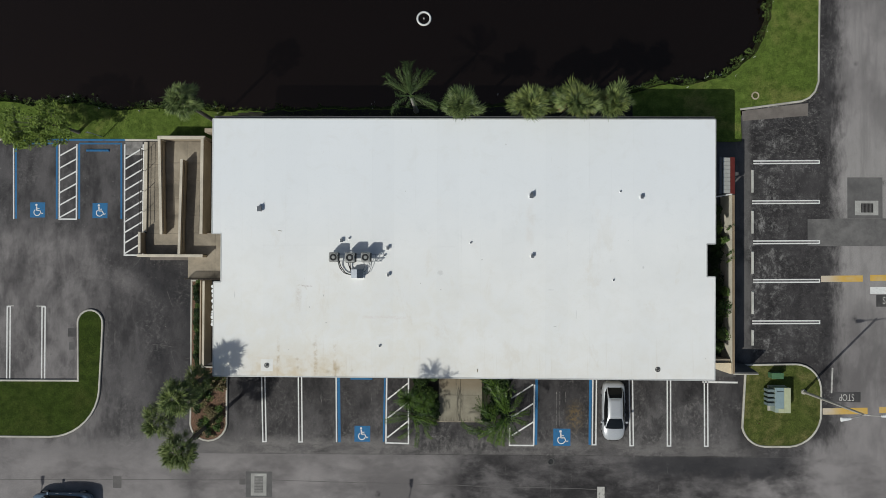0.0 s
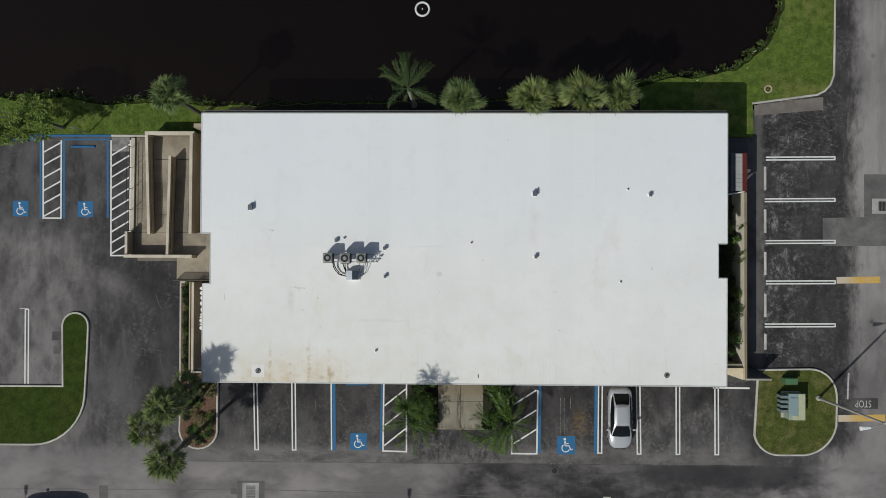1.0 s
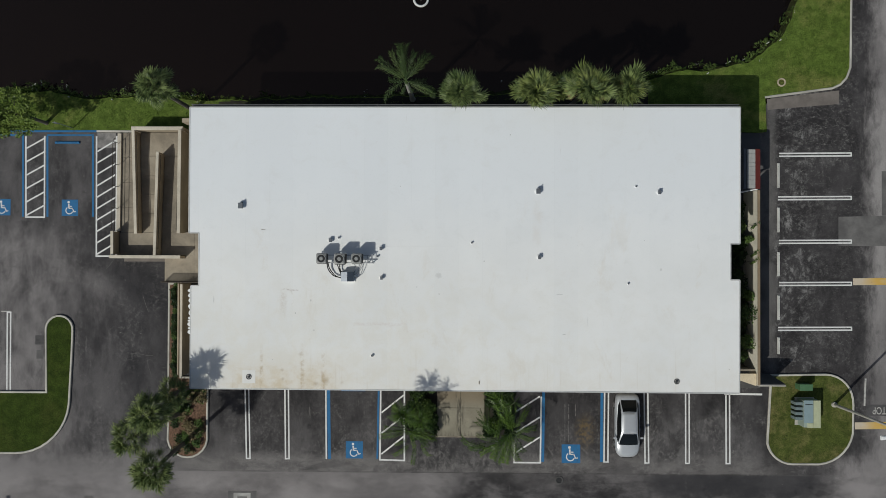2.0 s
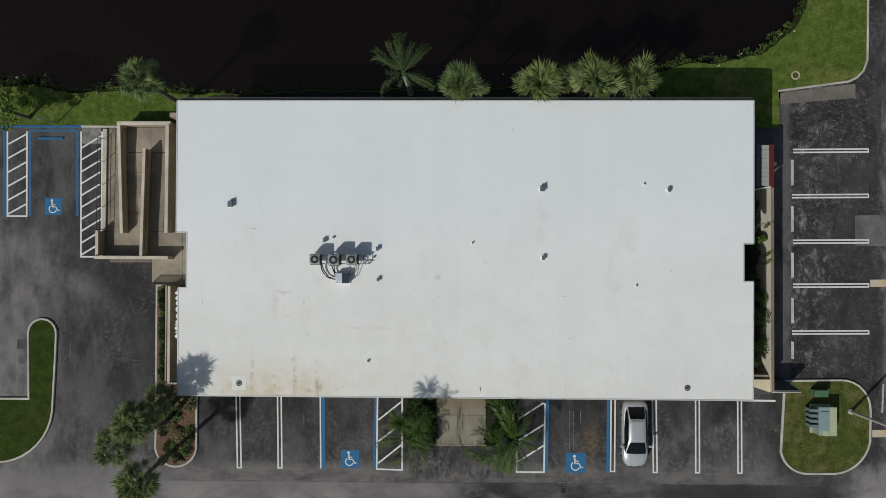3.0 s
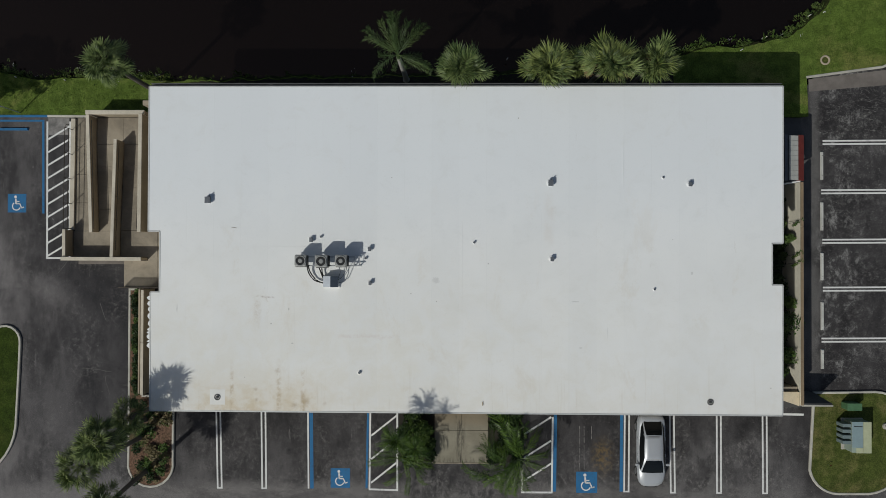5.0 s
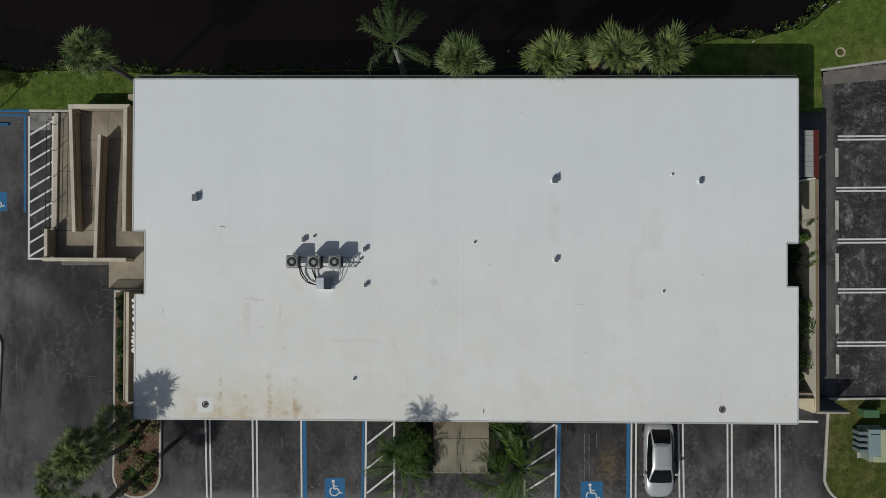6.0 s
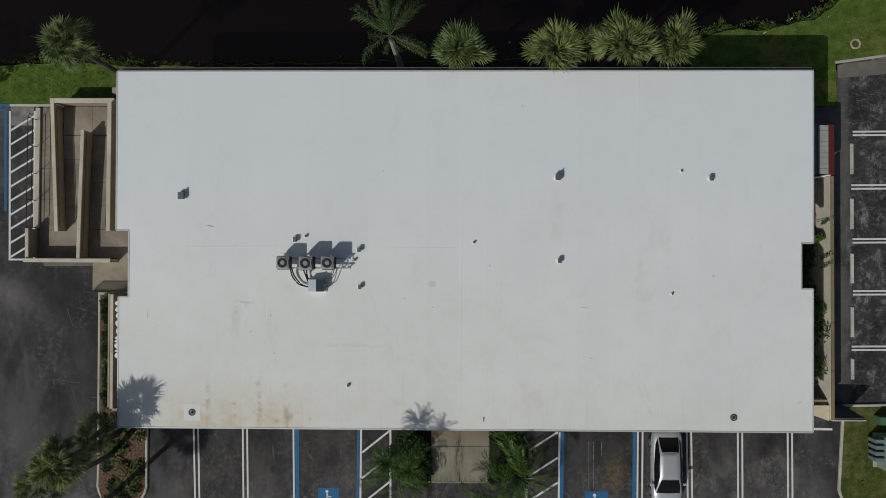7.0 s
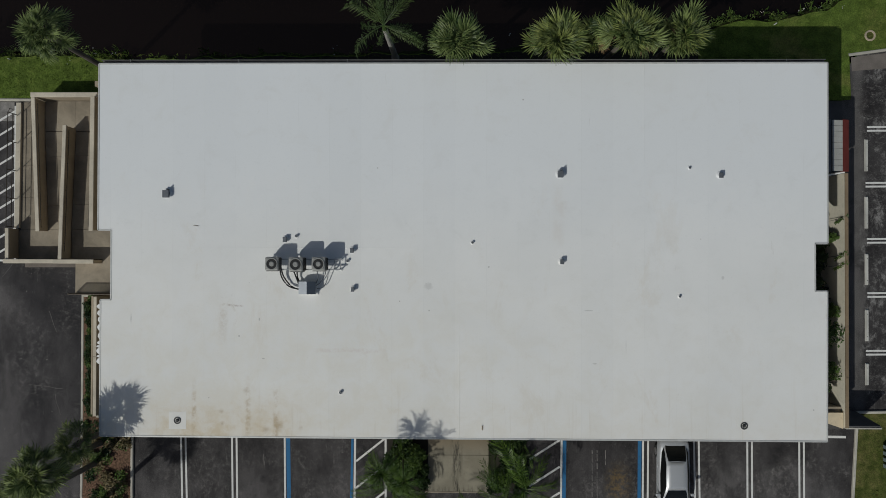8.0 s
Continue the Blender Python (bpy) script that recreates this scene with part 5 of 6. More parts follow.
for i, path in enumerate(LINES):
    ob = thing("refrigerant_line", (0, 0, ROOF_TOP), "bent black insulated refrigerant line" if i < 4 else "thin bent grey conduit", "pipe", "refrigerant lines")
    pts = [Vector(p) for p in path]
    fine = []
    for a, b in zip(pts, pts[1:]):
        fine += [a.lerp(b, k / 4) for k in range(4)]
    fine.append(pts[-1])
    for _ in range(2):
        fine = [fine[0]] + [(fine[k - 1] + fine[k] * 2 + fine[k + 1]) / 4 for k in range(1, len(fine) - 1)] + [fine[-1]]
    part("hose", shape(tube, fine, 0.035 if i < 4 else 0.02, 7), BLACKTUBE if i < 4 else VENTGREY, ob, smooth=True)

ob = thing("twig", (-12.2, 1.66, ROOF_TOP), "dry brown twig lying on the roof", "twig")
part("stick", shape(tube, [(-0.15, 0.02, 0.015), (0.0, 0.0, 0.02), (0.14, -0.02, 0.012)], 0.009, 5), FANDRY, ob)

# ---- the access ramp on the west side ----
ramp = thing("access_ramp", (0, 0, 0), "switchback concrete access ramp with low stucco walls", "ramp")


def slope(x0, x1, y0, y1, za, zb, name, mat, top_only=False, parent=None, low=-0.05, text=""):
    """A block whose top goes from za at y0 to zb at y1."""
    bm = bmesh.new()
    solid(bm, [(x0, y0, low), (x1, y0, low), (x1, y1, low), (x0, y1, low), (x0, y0, za), (x1, y0, za), (x1, y1, zb), (x0, y1, zb)])
    return part(name, bm, mat, parent or ramp, text)


lanes = (("lane", -23.51, -22.20, 1.62, 8.66, 0.12, 0.03), ("lane", -21.97, -20.49, 1.62, 6.95, 0.12, 0.52), ("lane", -20.27, -18.87, 1.62, 6.95, 0.93, 0.52))
for name, x0, x1, y0, y1, za, zb in lanes:
    n = 4
    for i in range(n):
        a, b = y0 + (y1 - y0) * i / n, y0 + (y1 - y0) * (i + 1) / n - 0.012
        slope(x0, x1, a, b, za + (zb - za) * i / n, za + (zb - za) * (i + 1) / n, "slab", RAMP)
for x0, x1, y0, y1, z in ((-23.59, -20.49, 0.01, 1.60, 0.12), (-21.97, -20.34, 6.97, 8.60, 0.52), (-20.33, -18.87, 6.97, 8.60, 0.52), (-20.27, -18.02, 0.01, 1.60, 0.93), (-18.0, -16.26, -1.85, 1.60, 0.93), (-20.05, -18.01, -1.85, -0.22, 0.93), (-18.59, -18.01, -0.225, 0.005, 0.93)):
    part("landing", shape(box, x0, x1, y0, y1, -0.05, z), RAMP, ramp)
# low step under the south wall
part("footing", shape(box, -23.3, -20.06, -0.45, -0.22, -0.05, 0.05), PATCH_BROWN, ramp)


def ramp_wall(x0, x1, y0, y1, za, zb):
    w = slope(x0 + 0.03, x1 - 0.03, y0 + 0.03, y1 - 0.03, za - 0.09, zb - 0.09, "wall", STUCCO)
    bm = bmesh.new()
    solid(bm, [(x0, y0, za - 0.088), (x1, y0, za - 0.088), (x1, y1, zb - 0.088), (x0, y1, zb - 0.088), (x0, y0, za), (x1, y0, za), (x1, y1, zb), (x0, y1, zb)])
    bmesh.ops.bevel(bm, geom=bm.edges[:], offset=0.015, segments=1, affect="EDGES")
    part("cap", bm, CAP, w)


ramp_wall(-22.19, -21.98, 1.50, 8.60, 1.02, 1.55)
ramp_wall(-20.48, -20.28, 0.01, 7.12, 1.95, 1.55)
ramp_wall(-18.86, -18.63, 1.50, 8.60, 1.95, 1.85)
ramp_wall(-22.21, -18.62, 8.605, 8.86, 1.56, 1.56)
ramp_wall(-23.80, -23.60, 0.01, 1.68, 1.08, 1.10)
ramp_wall(-23.82, -20.76, -0.22, 0.00, 1.22, 1.22)
ramp_wall(-20.75, -18.60, -0.22, 0.00, 1.95, 1.95)
# raised kerb beside the first lane
slope(-23.78, -23.52, 1.70, 8.60, 0.27, 0.17, "kerb", CAP)
# stub pier at the north-west corner of the building
part("pier", shape(box, -18.45, -17.1, 9.02, 9.30, -0.05, 2.2), STUCCO, ramp)
part("pier", shape(box, -17.35, -17.05, 8.3, 9.0, -0.05, 2.6), STUCCO, ramp)

rail = thing("handrail", (-23.68, 0, 0), "thin bronze pipe handrail beside the ramp", "handrail")
ends = (1.75, 7.9)
for i in range(5):
    y = ends[0] + (ends[1] - ends[0]) * i / 4
    z = 0.27 - 0.10 * (y - 1.7) / 6.9
    part("post", shape(tube, [(0, y, z), (0, y, z + 0.92)], 0.022, 8), RAILING, rail)
for h in (0.46, 0.92):
    part("rail", shape(tube, [(0, ends[0], 0.27 + h), (0, ends[1], 0.18 + h)] + ([(0.05, ends[1] + 0.2, 0.2 + h - 0.1), (0.05, ends[1] + 0.22, 0.2 + h - 0.4)] if h > 0.9 else []), 0.022, 8), RAILING, rail)
for x, y0, y1, za, zb in ((-21.90, 1.7, 8.3, 0.98, 1.42), (-20.20, 0.4, 6.9, 1.78, 1.42), (-18.94, 1.7, 8.2, 1.80, 1.45)):
    ob = thing("wall_rail", (x, 0, 0), "thin bronze handrail fixed to the ramp wall", "handrail", "wall handrails")
    part("rail", shape(tube, [(0, y0, za), (0, y1, zb)], 0.022, 8), RAILING, ob)
    for k in range(5):
        f = (k + 0.3) / 4.6
        s = -1 if x < -19.5 else 1
        part("bracket", shape(tube, [(0, y0 + (y1 - y0) * f, za + (zb - za) * f), (s * 0.09, y0 + (y1 - y0) * f, za + (zb - za) * f - 0.05)], 0.012, 5), RAILING, ob)
guard = thing("guard_rail", (0, -1.83, 0.93), "dark iron picket guard rail on the landing", "railing")
for z in (0.08, 0.84):
    part("rail", shape(tube, [(-20.0, 0, z), (-16.45, 0, z)], 0.030, 8), RAILING, guard)
for i in range(24):
    x = -19.9 + i * 0.145
    part("picket", shape(tube, [(x, 0, 0.08), (x, 0, 0.84)], 0.030, 6), RAILING, guard)
for x in (-20.0, -18.1, -16.45):
    part("post", shape(tube, [(x, 0, 0.0), (x, 0, 0.88)], 0.034, 8), RAILING, guard)

# ---- screen walls beside the building ----


def screen_wall(name, x0, x1, y0, y1, z, text, face=STUCCO, cap=CAP):
    ob = thing(name, (0, 0, 0), text, "wall", kind="structure")
    part("wall", shape(box, x0 + 0.03, x1 - 0.03, y0, y1, -0.05, z - 0.08), face, ob)
    n = max(1, int((y1 - y0) / 2.2))
    for i in range(n):
        a, b = y0 + (y1 - y0) * i / n, y0 + (y1 - y0) * (i + 1) / n - 0.012
        part("cap", shape(box, x0, x1, a, b, z - 0.078, z, 0.012), cap, ob)
    return ob


screen_wall("wall_west", -18.67, -18.50, -8.25, -1.95, 1.75, "tan stucco screen wall with jointed cap beside a hedge")
setting("ledge", shape(box, -19.02, -18.93, -8.25, -1.95, -0.05, 1.25), STUCCO, "narrow lower stucco ledge along the screen wall", "ledge")
screen_wall("wall_east", 20.23, 20.39, -8.50, 4.50, 2.52, "tan stucco screen wall with a brown cap", PALEWALL, CAPBROWN)
wing = thing("wall_wing", (0, 0, 0), "low stucco wing wall sloping down beside the island", "wall", kind="structure")
# the slope's dark grey puts the shade of the north side into colour
bm = bmesh.new()
solid(bm, [(20.41, -8.53, -0.05), (22.20, -8.53, -0.05), (22.10, -8.15, -0.05), (20.41, -7.95, -0.05), (20.41, -8.53, 2.20), (22.20, -8.53, 2.15), (22.20, -8.45, 2.15), (20.41, -8.45, 2.20)])
part("slope", bm, SLOPESHADE, wing, "sloping concrete wing coloured dark for its shaded north side")
part("coping", shape(box, 20.41, 22.22, -8.61, -8.535, -0.05, 2.22), KERB, wing)
bm = bmesh.new()
solid(bm, [(18.95, -8.15, -0.05), (20.22, -8.58, -0.05), (20.22, -7.76, -0.05), (18.95, -7.76, -0.05), (18.95, -8.15, 2.28), (20.22, -8.58, 2.28), (20.22, -7.76, 2.28), (18.95, -7.76, 2.28)])
part("pier", bm, BACKWALL, wing, "pale tan pier top")
part("step", shape(box, 18.95, 20.22, -7.75, -7.50, -0.05, 2.05), RAMP, wing)
# dark patch tone on these slabs stands for the shade along the walls
slab("yard", 17.3, 21.4, -9.1, 8.7, TRENCH, "concrete yard beside the building, coloured dark for its shade", "yard", 0.006)
slab("yard", -18.4, -16.3, -8.2, -1.95, TRENCH, "concrete yard beside the building, coloured dark for its shade", "yard", 0.006)

shed = thing("metal_canopy", (0, 0, 0), "small pale sheet metal canopy with a red eave", "canopy")
for i in range(9):
    y0 = 4.56 + i * 0.288
    bm = bmesh.new()
    solid(bm, [(19.40, y0, 2.86), (19.95, y0, 2.78), (19.95, y0 + 0.275, 2.78), (19.40, y0 + 0.275, 2.86), (19.40, y0, 2.90), (19.95, y0, 2.82), (19.95, y0 + 0.275, 2.82), (19.40, y0 + 0.275, 2.90)])
    part("panel", bm, SHEETMETAL, shed)
bm = bmesh.new()
solid(bm, [(19.96, 4.55, 2.55), (20.34, 4.55, 2.45), (20.34, 7.18, 2.45), (19.96, 7.18, 2.55), (19.96, 4.55, 2.83), (20.34, 4.55, 2.66), (20.34, 7.18, 2.66), (19.96, 7.18, 2.83)])
part("eave", bm, RED, shed, "red painted metal eave")
for x, y in ((19.0, 4.6), (19.0, 7.1), (20.1, 4.6), (20.1, 7.1)):
    part("post", shape(tube, [(x, y, 0), (x, y, 2.7)], 0.04, 8), VENTGREY, shed)
part("beam", shape(box, 19.18, 19.36, 4.55, 7.2, 2.7, 2.82), VENTGREY, shed)
part("brace", shape(tube, [(18.6, 4.25, 2.3), (20.2, 4.55, 2.5)], 0.05, 8), LAMPWHITE, shed)
flap = thing("roof_flap", (-16.90, 0, 4.69), "ragged white roof coating lapping over the eave", "roofing")
rnd = random.Random(17)
y = -2.15
while y > -5.0:
    w, out = rnd.uniform(0.13, 0.36), rnd.uniform(0.09, 0.19)
    bm = bmesh.new()
    prism(bm, [(0.06, y), (-out * 0.55, y - w * 0.08), (-out * rnd.uniform(0.8, 1.0), y - w * rnd.uniform(0.3, 0.45)), (-out, y - w * 0.6), (-out * 0.45, y - w * 0.92), (0.06, y - w)], -0.03, 0.0)
    part("lobe", bm, CLOTH, flap)
    y -= w * rnd.uniform(0.95, 1.25)

# ---- plants ----


def fan_leaf(seed, stalk, blade, fingers, half=1.30):
    """One fan palm leaf: a stalk, a rib that bends down, narrow folded fingers that droop at the tip."""
    r = random.Random(seed)
    bm = bmesh.new()
    tube(bm, [(0, 0, 0), (stalk * 0.6, 0, 0.04), (stalk, 0, 0.0)], 0.014, 4)
    step = 2 * half / fingers
    bend = r.uniform(0.12, 0.34)
    for i in range(fingers):
        f = (i + 0.5) / fingers * 2 - 1
        a = f * half + r.uniform(-0.07, 0.07)
        ln = blade * (1.0 - 0.22 * f * f) * r.uniform(0.80, 1.12)
        rib = 0.26 * blade * (1 - abs(f))
        o = Vector((stalk + rib, 0, -0.3 * rib))
        ln -= rib
        lift = 0.06 + 0.26 * abs(f)
        inner, mid = 0.30 * ln, 0.66 * ln
        drop = ln * r.uniform(bend, bend + 0.30)

        def at(angle, dist, up):
            return o + Vector((math.cos(angle) * dist, math.sin(angle) * dist, dist * lift + up))

        w = min(0.036, 0.5 * step * inner * 1.1) / inner
        w2 = 0.026 / mid
        v = [bm.verts.new(p) for p in (o, at(a - w, inner, 0), at(a, inner, 0.030), at(a + w, inner, 0),
                                      at(a - w2, mid, -drop * 0.25), at(a, mid, 0.020 - drop * 0.25), at(a + w2, mid, -drop * 0.25), at(a, ln * 0.97, -drop))]
        for k in ((0, 1, 2), (0, 2, 3), (1, 4, 5), (1, 5, 2), (2, 5, 6), (2, 6, 3), (4, 7, 5), (5, 7, 6)):
            bm.faces.new([v[q] for q in k])
    return bm


def feather_leaf(seed, length, droop, pairs, leaflet, width, ragged=0.0):
    """One feather palm leaf: an arching rib with drooping leaflets on both sides."""
    r = random.Random(seed)
    bm = bmesh.new()
    rib = [Vector((length * math.sin(t * 1.35) / math.sin(1.35) * 0.98, 0, length * (0.30 * t - droop * t * t))) for t in (k / 10 for k in range(11))]
    tube(bm, rib, 0.022, 4, 0.005)
    for i in range(pairs):
        t = 0.12 + 0.88 * i / (pairs - 1)
        k = min(9, int(t * 10))
        o = rib[k].lerp(rib[k + 1], t * 10 - k)
        fwd = (rib[k + 1] - rib[k]).normalized()
        for side in (-1, 1):
            ln = leaflet * math.sin(min(1.0, 0.25 + t * 1.1) * 2.2) * r.uniform(0.8 - 0.35 * ragged, 1.15)
            d = (fwd * r.uniform(0.55, 0.85) + Vector((0, side, 0)) * 0.8 + Vector((0, 0, r.uniform(-0.15 - ragged, 0.25 + ragged)))).normalized()
            mid = o + d * ln * 0.5 + Vector((0, 0, 0.02))
            tip = o + d * ln + Vector((0, 0, -ln * r.uniform(0.2, 0.5 + 0.6 * ragged)))
            s = fwd * width
            v = [bm.verts.new(p) for p in (o, mid - s, mid + s, tip)]
            bm.faces.new((v[0], v[1], v[2])), bm.faces.new((v[1], v[3], v[2]))
    return bm


FANS = [mesh("frond", fan_leaf(k, 0.56 + 0.08 * k, 0.86 - 0.03 * k, 17 + k % 3, 1.35), FAN) for k in range(4)]
FANS_DARK = [mesh("frond", fan_leaf(10 + k, 0.50 + 0.09 * k, 0.88 - 0.04 * k, 16 + k % 3, 1.4), FANDARK) for k in range(4)]
FANS_SMALL = [mesh("frond", fan_leaf(80 + k, 0.80 + 0.07 * k, 0.62, 14), FAN) for k in range(3)]
FANS_GOLD = [mesh("frond", fan_leaf(60 + k, 0.56 + 0.1 * k, 0.92 - 0.03 * k, 18, 1.25), FANYELLOW) for k in range(3)]
FANS_DRY = [mesh("frond", fan_leaf(20 + k, 0.5, 0.7, 13), FANDRY) for k in range(2)]
PLUMES = [mesh("frond", feather_leaf(30 + k, 2.35, 0.46 + 0.1 * k, 50, 0.46, 0.017, 0.75), FEATHER) for k in range(3)]
ARECAS = [mesh("frond", feather_leaf(40 + k, 1.9, 0.62 + 0.12 * k, 38, 0.44, 0.024, 0.30), ARECA) for k in range(4)]


def trunk_mesh(base, top, r0, r1, mat, lean=0.0):
    bm = bmesh.new()
    b, t = Vector(base), Vector(top)
    pts = []
    for k in range(13):
        f = k / 12
        p = b.lerp(t, f)
        p.x, p.y = b.x + (t.x - b.x) * f ** (1.4 + lean), b.y + (t.y - b.y) * f ** (1.4 + lean)
        pts.append(p)
    rings = []
    for k, p in enumerate(pts):
        rr = (r0 + (r1 - r0) * k / 12) * (1 + 0.07 * (k % 2)) * (1.35 if k == 0 else 1)
        rings.append([bm.verts.new((p.x + rr * math.cos(a), p.y + rr * math.sin(a), p.z)) for a in (j * math.pi / 5 for j in range(10))])
    for a, c in zip(rings, rings[1:]):
        for j in range(10):
            bm.faces.new((a[j], a[(j + 1) % 10], c[(j + 1) % 10], c[j]))
    bm.faces.new(rings[-1])
    return bm


def add_frond(parent, data, at, az, up, size, roll=0.0):
    ob = new("frond", data)
    ob.parent = parent
    ob.matrix_basis = Matrix.Translation(at) @ pose(0, 0, 0, 0, 0, az) @ pose(0, 0, 0, 0, -up, 0) @ pose(0, 0, 0, roll, 0, 0) @ Matrix.Diagonal((size, size, size, 1))
    return ob


def fan_palm(base, crown, radius, count, seed, text, dry=0, leaves=None, walled=False, low=-24, loose=1.0):
    """A trunk and a crown of leaves, upright in the middle and drooping outwards, closer in on the side of a wall."""
    r = random.Random(seed)
    ob = thing("fan_palm", (base[0], base[1], 0.06), text, "palm tree", "fan palms")
    top = Vector((crown[0] - base[0], crown[1] - base[1], crown[2] - 0.06))
    part("trunk", trunk_mesh((0, 0, 0), top, 0.15, 0.11, BARK), BARK, ob)
    part("boot", shape(drum, top.x, top.y, top.z - 0.35, top.z + 0.15, 0.18, 0.09, 10), BARK, ob)
    for i in range(count):
        f = (i + 0.5) / count
        up = 80 + (low - 80) * f ** 0.85 + r.uniform(-16, 16) * loose
        az = i * 137.508 + r.uniform(-20, 20) * loose
        at = top + Vector((r.uniform(-0.08, 0.08), r.uniform(-0.08, 0.08), 0.25 * (1 - f)))
        # leaves on the side of the building stand up close to it
        toward = max(0.0, -math.sin(radians(az))) if walled else 0.0
        up = up + (r.uniform(58, 84) - up) * min(1.0, toward * 2.5)
        add_frond(ob, r.choice(leaves or FANS), at, az, up, radius / 1.45 * r.uniform(0.97 - 0.2 * loose, 1.02 + 0.12 * loose), r.uniform(-65, 65) * loose)
    for i in range(dry):
        add_frond(ob, r.choice(FANS_DRY), top + Vector((0, 0, -0.15)), r.uniform(-10, 190), r.uniform(-30, 4), radius / 1.42, r.uniform(-30, 30))
    return ob


fan_palm((-18.4, 10.25), (-18.38, 10.30, 6.9), 1.34, 58, 1, "bushy green fan palm at the pond edge beside the ramp", leaves=FANS + FANS_SMALL[:1], loose=0.9)
fan_palm((0.55, 10.5), (0.40, 10.12, 5.5), 1.70, 54, 2, "round green fan palm leaning from the building to the pond", leaves=FANS, walled=True, low=-10)
fan_palm((5.0, 10.6), (5.05, 10.20, 5.3), 1.70, 54, 3, "green fan palm with some yellowed leaves behind the building", dry=12, leaves=FANS_GOLD + FANS[:1], walled=True, low=-10)
fan_palm((8.2, 10.6), (8.2, 10.15, 6.4), 1.76, 56, 4, "large green fan palm behind the building", dry=12, leaves=FANS_GOLD + FANS, walled=True, low=-10)
fan_palm((10.8, 10.6), (10.65, 10.22, 5.9), 1.70, 52, 5, "green fan palm with brown lower leaves behind the building", dry=12, leaves=FANS_GOLD + FANS, walled=True, low=-10)
fan_palm((6.7, 10.8), (6.8, 10.50, 5.0), 1.30, 26, 9, "small fan palm squeezed between taller palms", 4, leaves=FANS_GOLD, walled=True, low=-10)
fan_palm((-19.2, -11.1), (-20.0, -11.35, 6.2), 1.42, 36, 6, "fan palm leaning over the drive", leaves=FANS_DARK)
fan_palm((-18.95, -10.0), (-18.15, -9.42, 7.7), 1.40, 58, 7, "tall fan palm rising above the roof corner", leaves=FANS_DARK + FANS[:2])
fan_palm((-18.4, -9.2), (-17.65, -8.80, 5.4), 1.15, 34, 12, "smaller dark fan palm beside the roof corner", leaves=FANS_DARK)
fan_palm((-18.9, -13.2), (-18.70, -13.45, 5.85), 1.50, 56, 8, "fan palm at the end of the mulch bed", leaves=FANS_DARK)

ob = thing("feather_palm", (-2.92, 11.05, 0.0), "feather palm with long arching leaves and a grey trunk", "palm tree")
top = Vector((-0.05, -0.25, 6.6))
part("trunk", trunk_mesh((0, 0, 0), top - Vector((0, 0, 0.5)), 0.17, 0.12, BARKGREY), BARKGREY, ob)
part("crownshaft", shape(tube, [top - Vector((0, 0, 0.55)), top], 0.12, 10, 0.06), ARECA, ob)
r_ = random.Random(12)
for i, (az, up, size) in enumerate(((100, 12, 0.97), (93, 26, 0.92), (106, 34, 0.90), (99, 50, 0.8), (42, 12, 0.95), (48, 28, 0.85), (146, 14, 0.93), (152, 28, 0.8), (214, -8, 0.80), (-22, -4, 0.85), (-16, 8, 0.8), (170, -30, 0.72), (12, -34, 0.72), (250, -52, 0.6), (300, -50, 0.62), (72, 42, 0.8), (126, 40, 0.82))):
    add_frond(ob, PLUMES[i % 3], top, az + r_.uniform(-5, 5), up, size, r_.uniform(-35, 35))


def areca(base, tops, fronds, seed, text):
    """Thin stems that end in small heads, and long leaves that arch out of the clump."""
    r = random.Random(seed)
    ob = thing("areca_palm", (base[0], base[1], 0.08), text, "palm tree", "areca palms")
    for sx, sy, h, n, size in tops:
        top = Vector((sx - base[0], sy - base[1], h))
        part("stem", trunk_mesh((top.x * 0.3, top.y * 0.3, 0), top, 0.05, 0.035, ARECASTEM), ARECASTEM, ob)
        a0 = r.uniform(0, 360)
        for i in range(n):
            add_frond(ob, r.choice(ARECAS), top, a0 + i * 137.5 + r.uniform(-15, 15), r.uniform(5, 55) if h < 5 else r.uniform(-20, 80), size * r.uniform(0.8, 1.1), r.uniform(-20, 20))
    for k in range(5):
        a = k * 137.5
        fx, fy = base[0] + 0.5 * math.cos(a), base[1] - 1.55 + 0.55 * math.sin(a)
        add_frond(ob, r.choice(ARECAS), Vector((fx - base[0], fy - base[1], 0.75 + 0.04 * k)), math.degrees(a) % 180 + 180 + r.uniform(-25, 25), r.uniform(15, 50), r.uniform(0.45, 0.72), r.uniform(-30, 30))
    for sx, sy, h, az, up, size in fronds:
        add_frond(ob, r.choice(ARECAS), Vector((sx - base[0], sy - base[1], h)), az, up, size, r.uniform(-18, 18))


areca((-2.6, -10.9), ((-3.0, -9.62, 6.7, 36, 0.42), (-1.95, -10.0, 6.8, 24, 0.34), (-2.3, -10.6, 1.3, 5, 0.5)),
      ((-3.05, -11.9, 1.55, 352, 16, 0.98), (-2.95, -12.0, 1.5, 338, 12, 0.85), (-2.9, -11.8, 1.55, 6, 22, 0.85), (-3.05, -11.9, 1.55, 188, 16, 1.0), (-3.1, -11.8, 1.5, 176, 12, 0.8), (-2.7, -11.7, 1.6, 58, 36, 0.75), (-2.6, -11.6, 1.6, 34, 30, 0.65),
       (-2.7, -11.9, 1.45, 318, 16, 0.75), (-2.7, -11.6, 1.6, 82, 44, 0.8), (-2.9, -12.0, 1.4, 290, 10, 0.6), (-3.1, -11.5, 1.4, 128, 40, 0.8), (-2.4, -12.0, 1.4, 335, 20, 0.6)), 21, "clump of feathery areca palms beside the front walk")
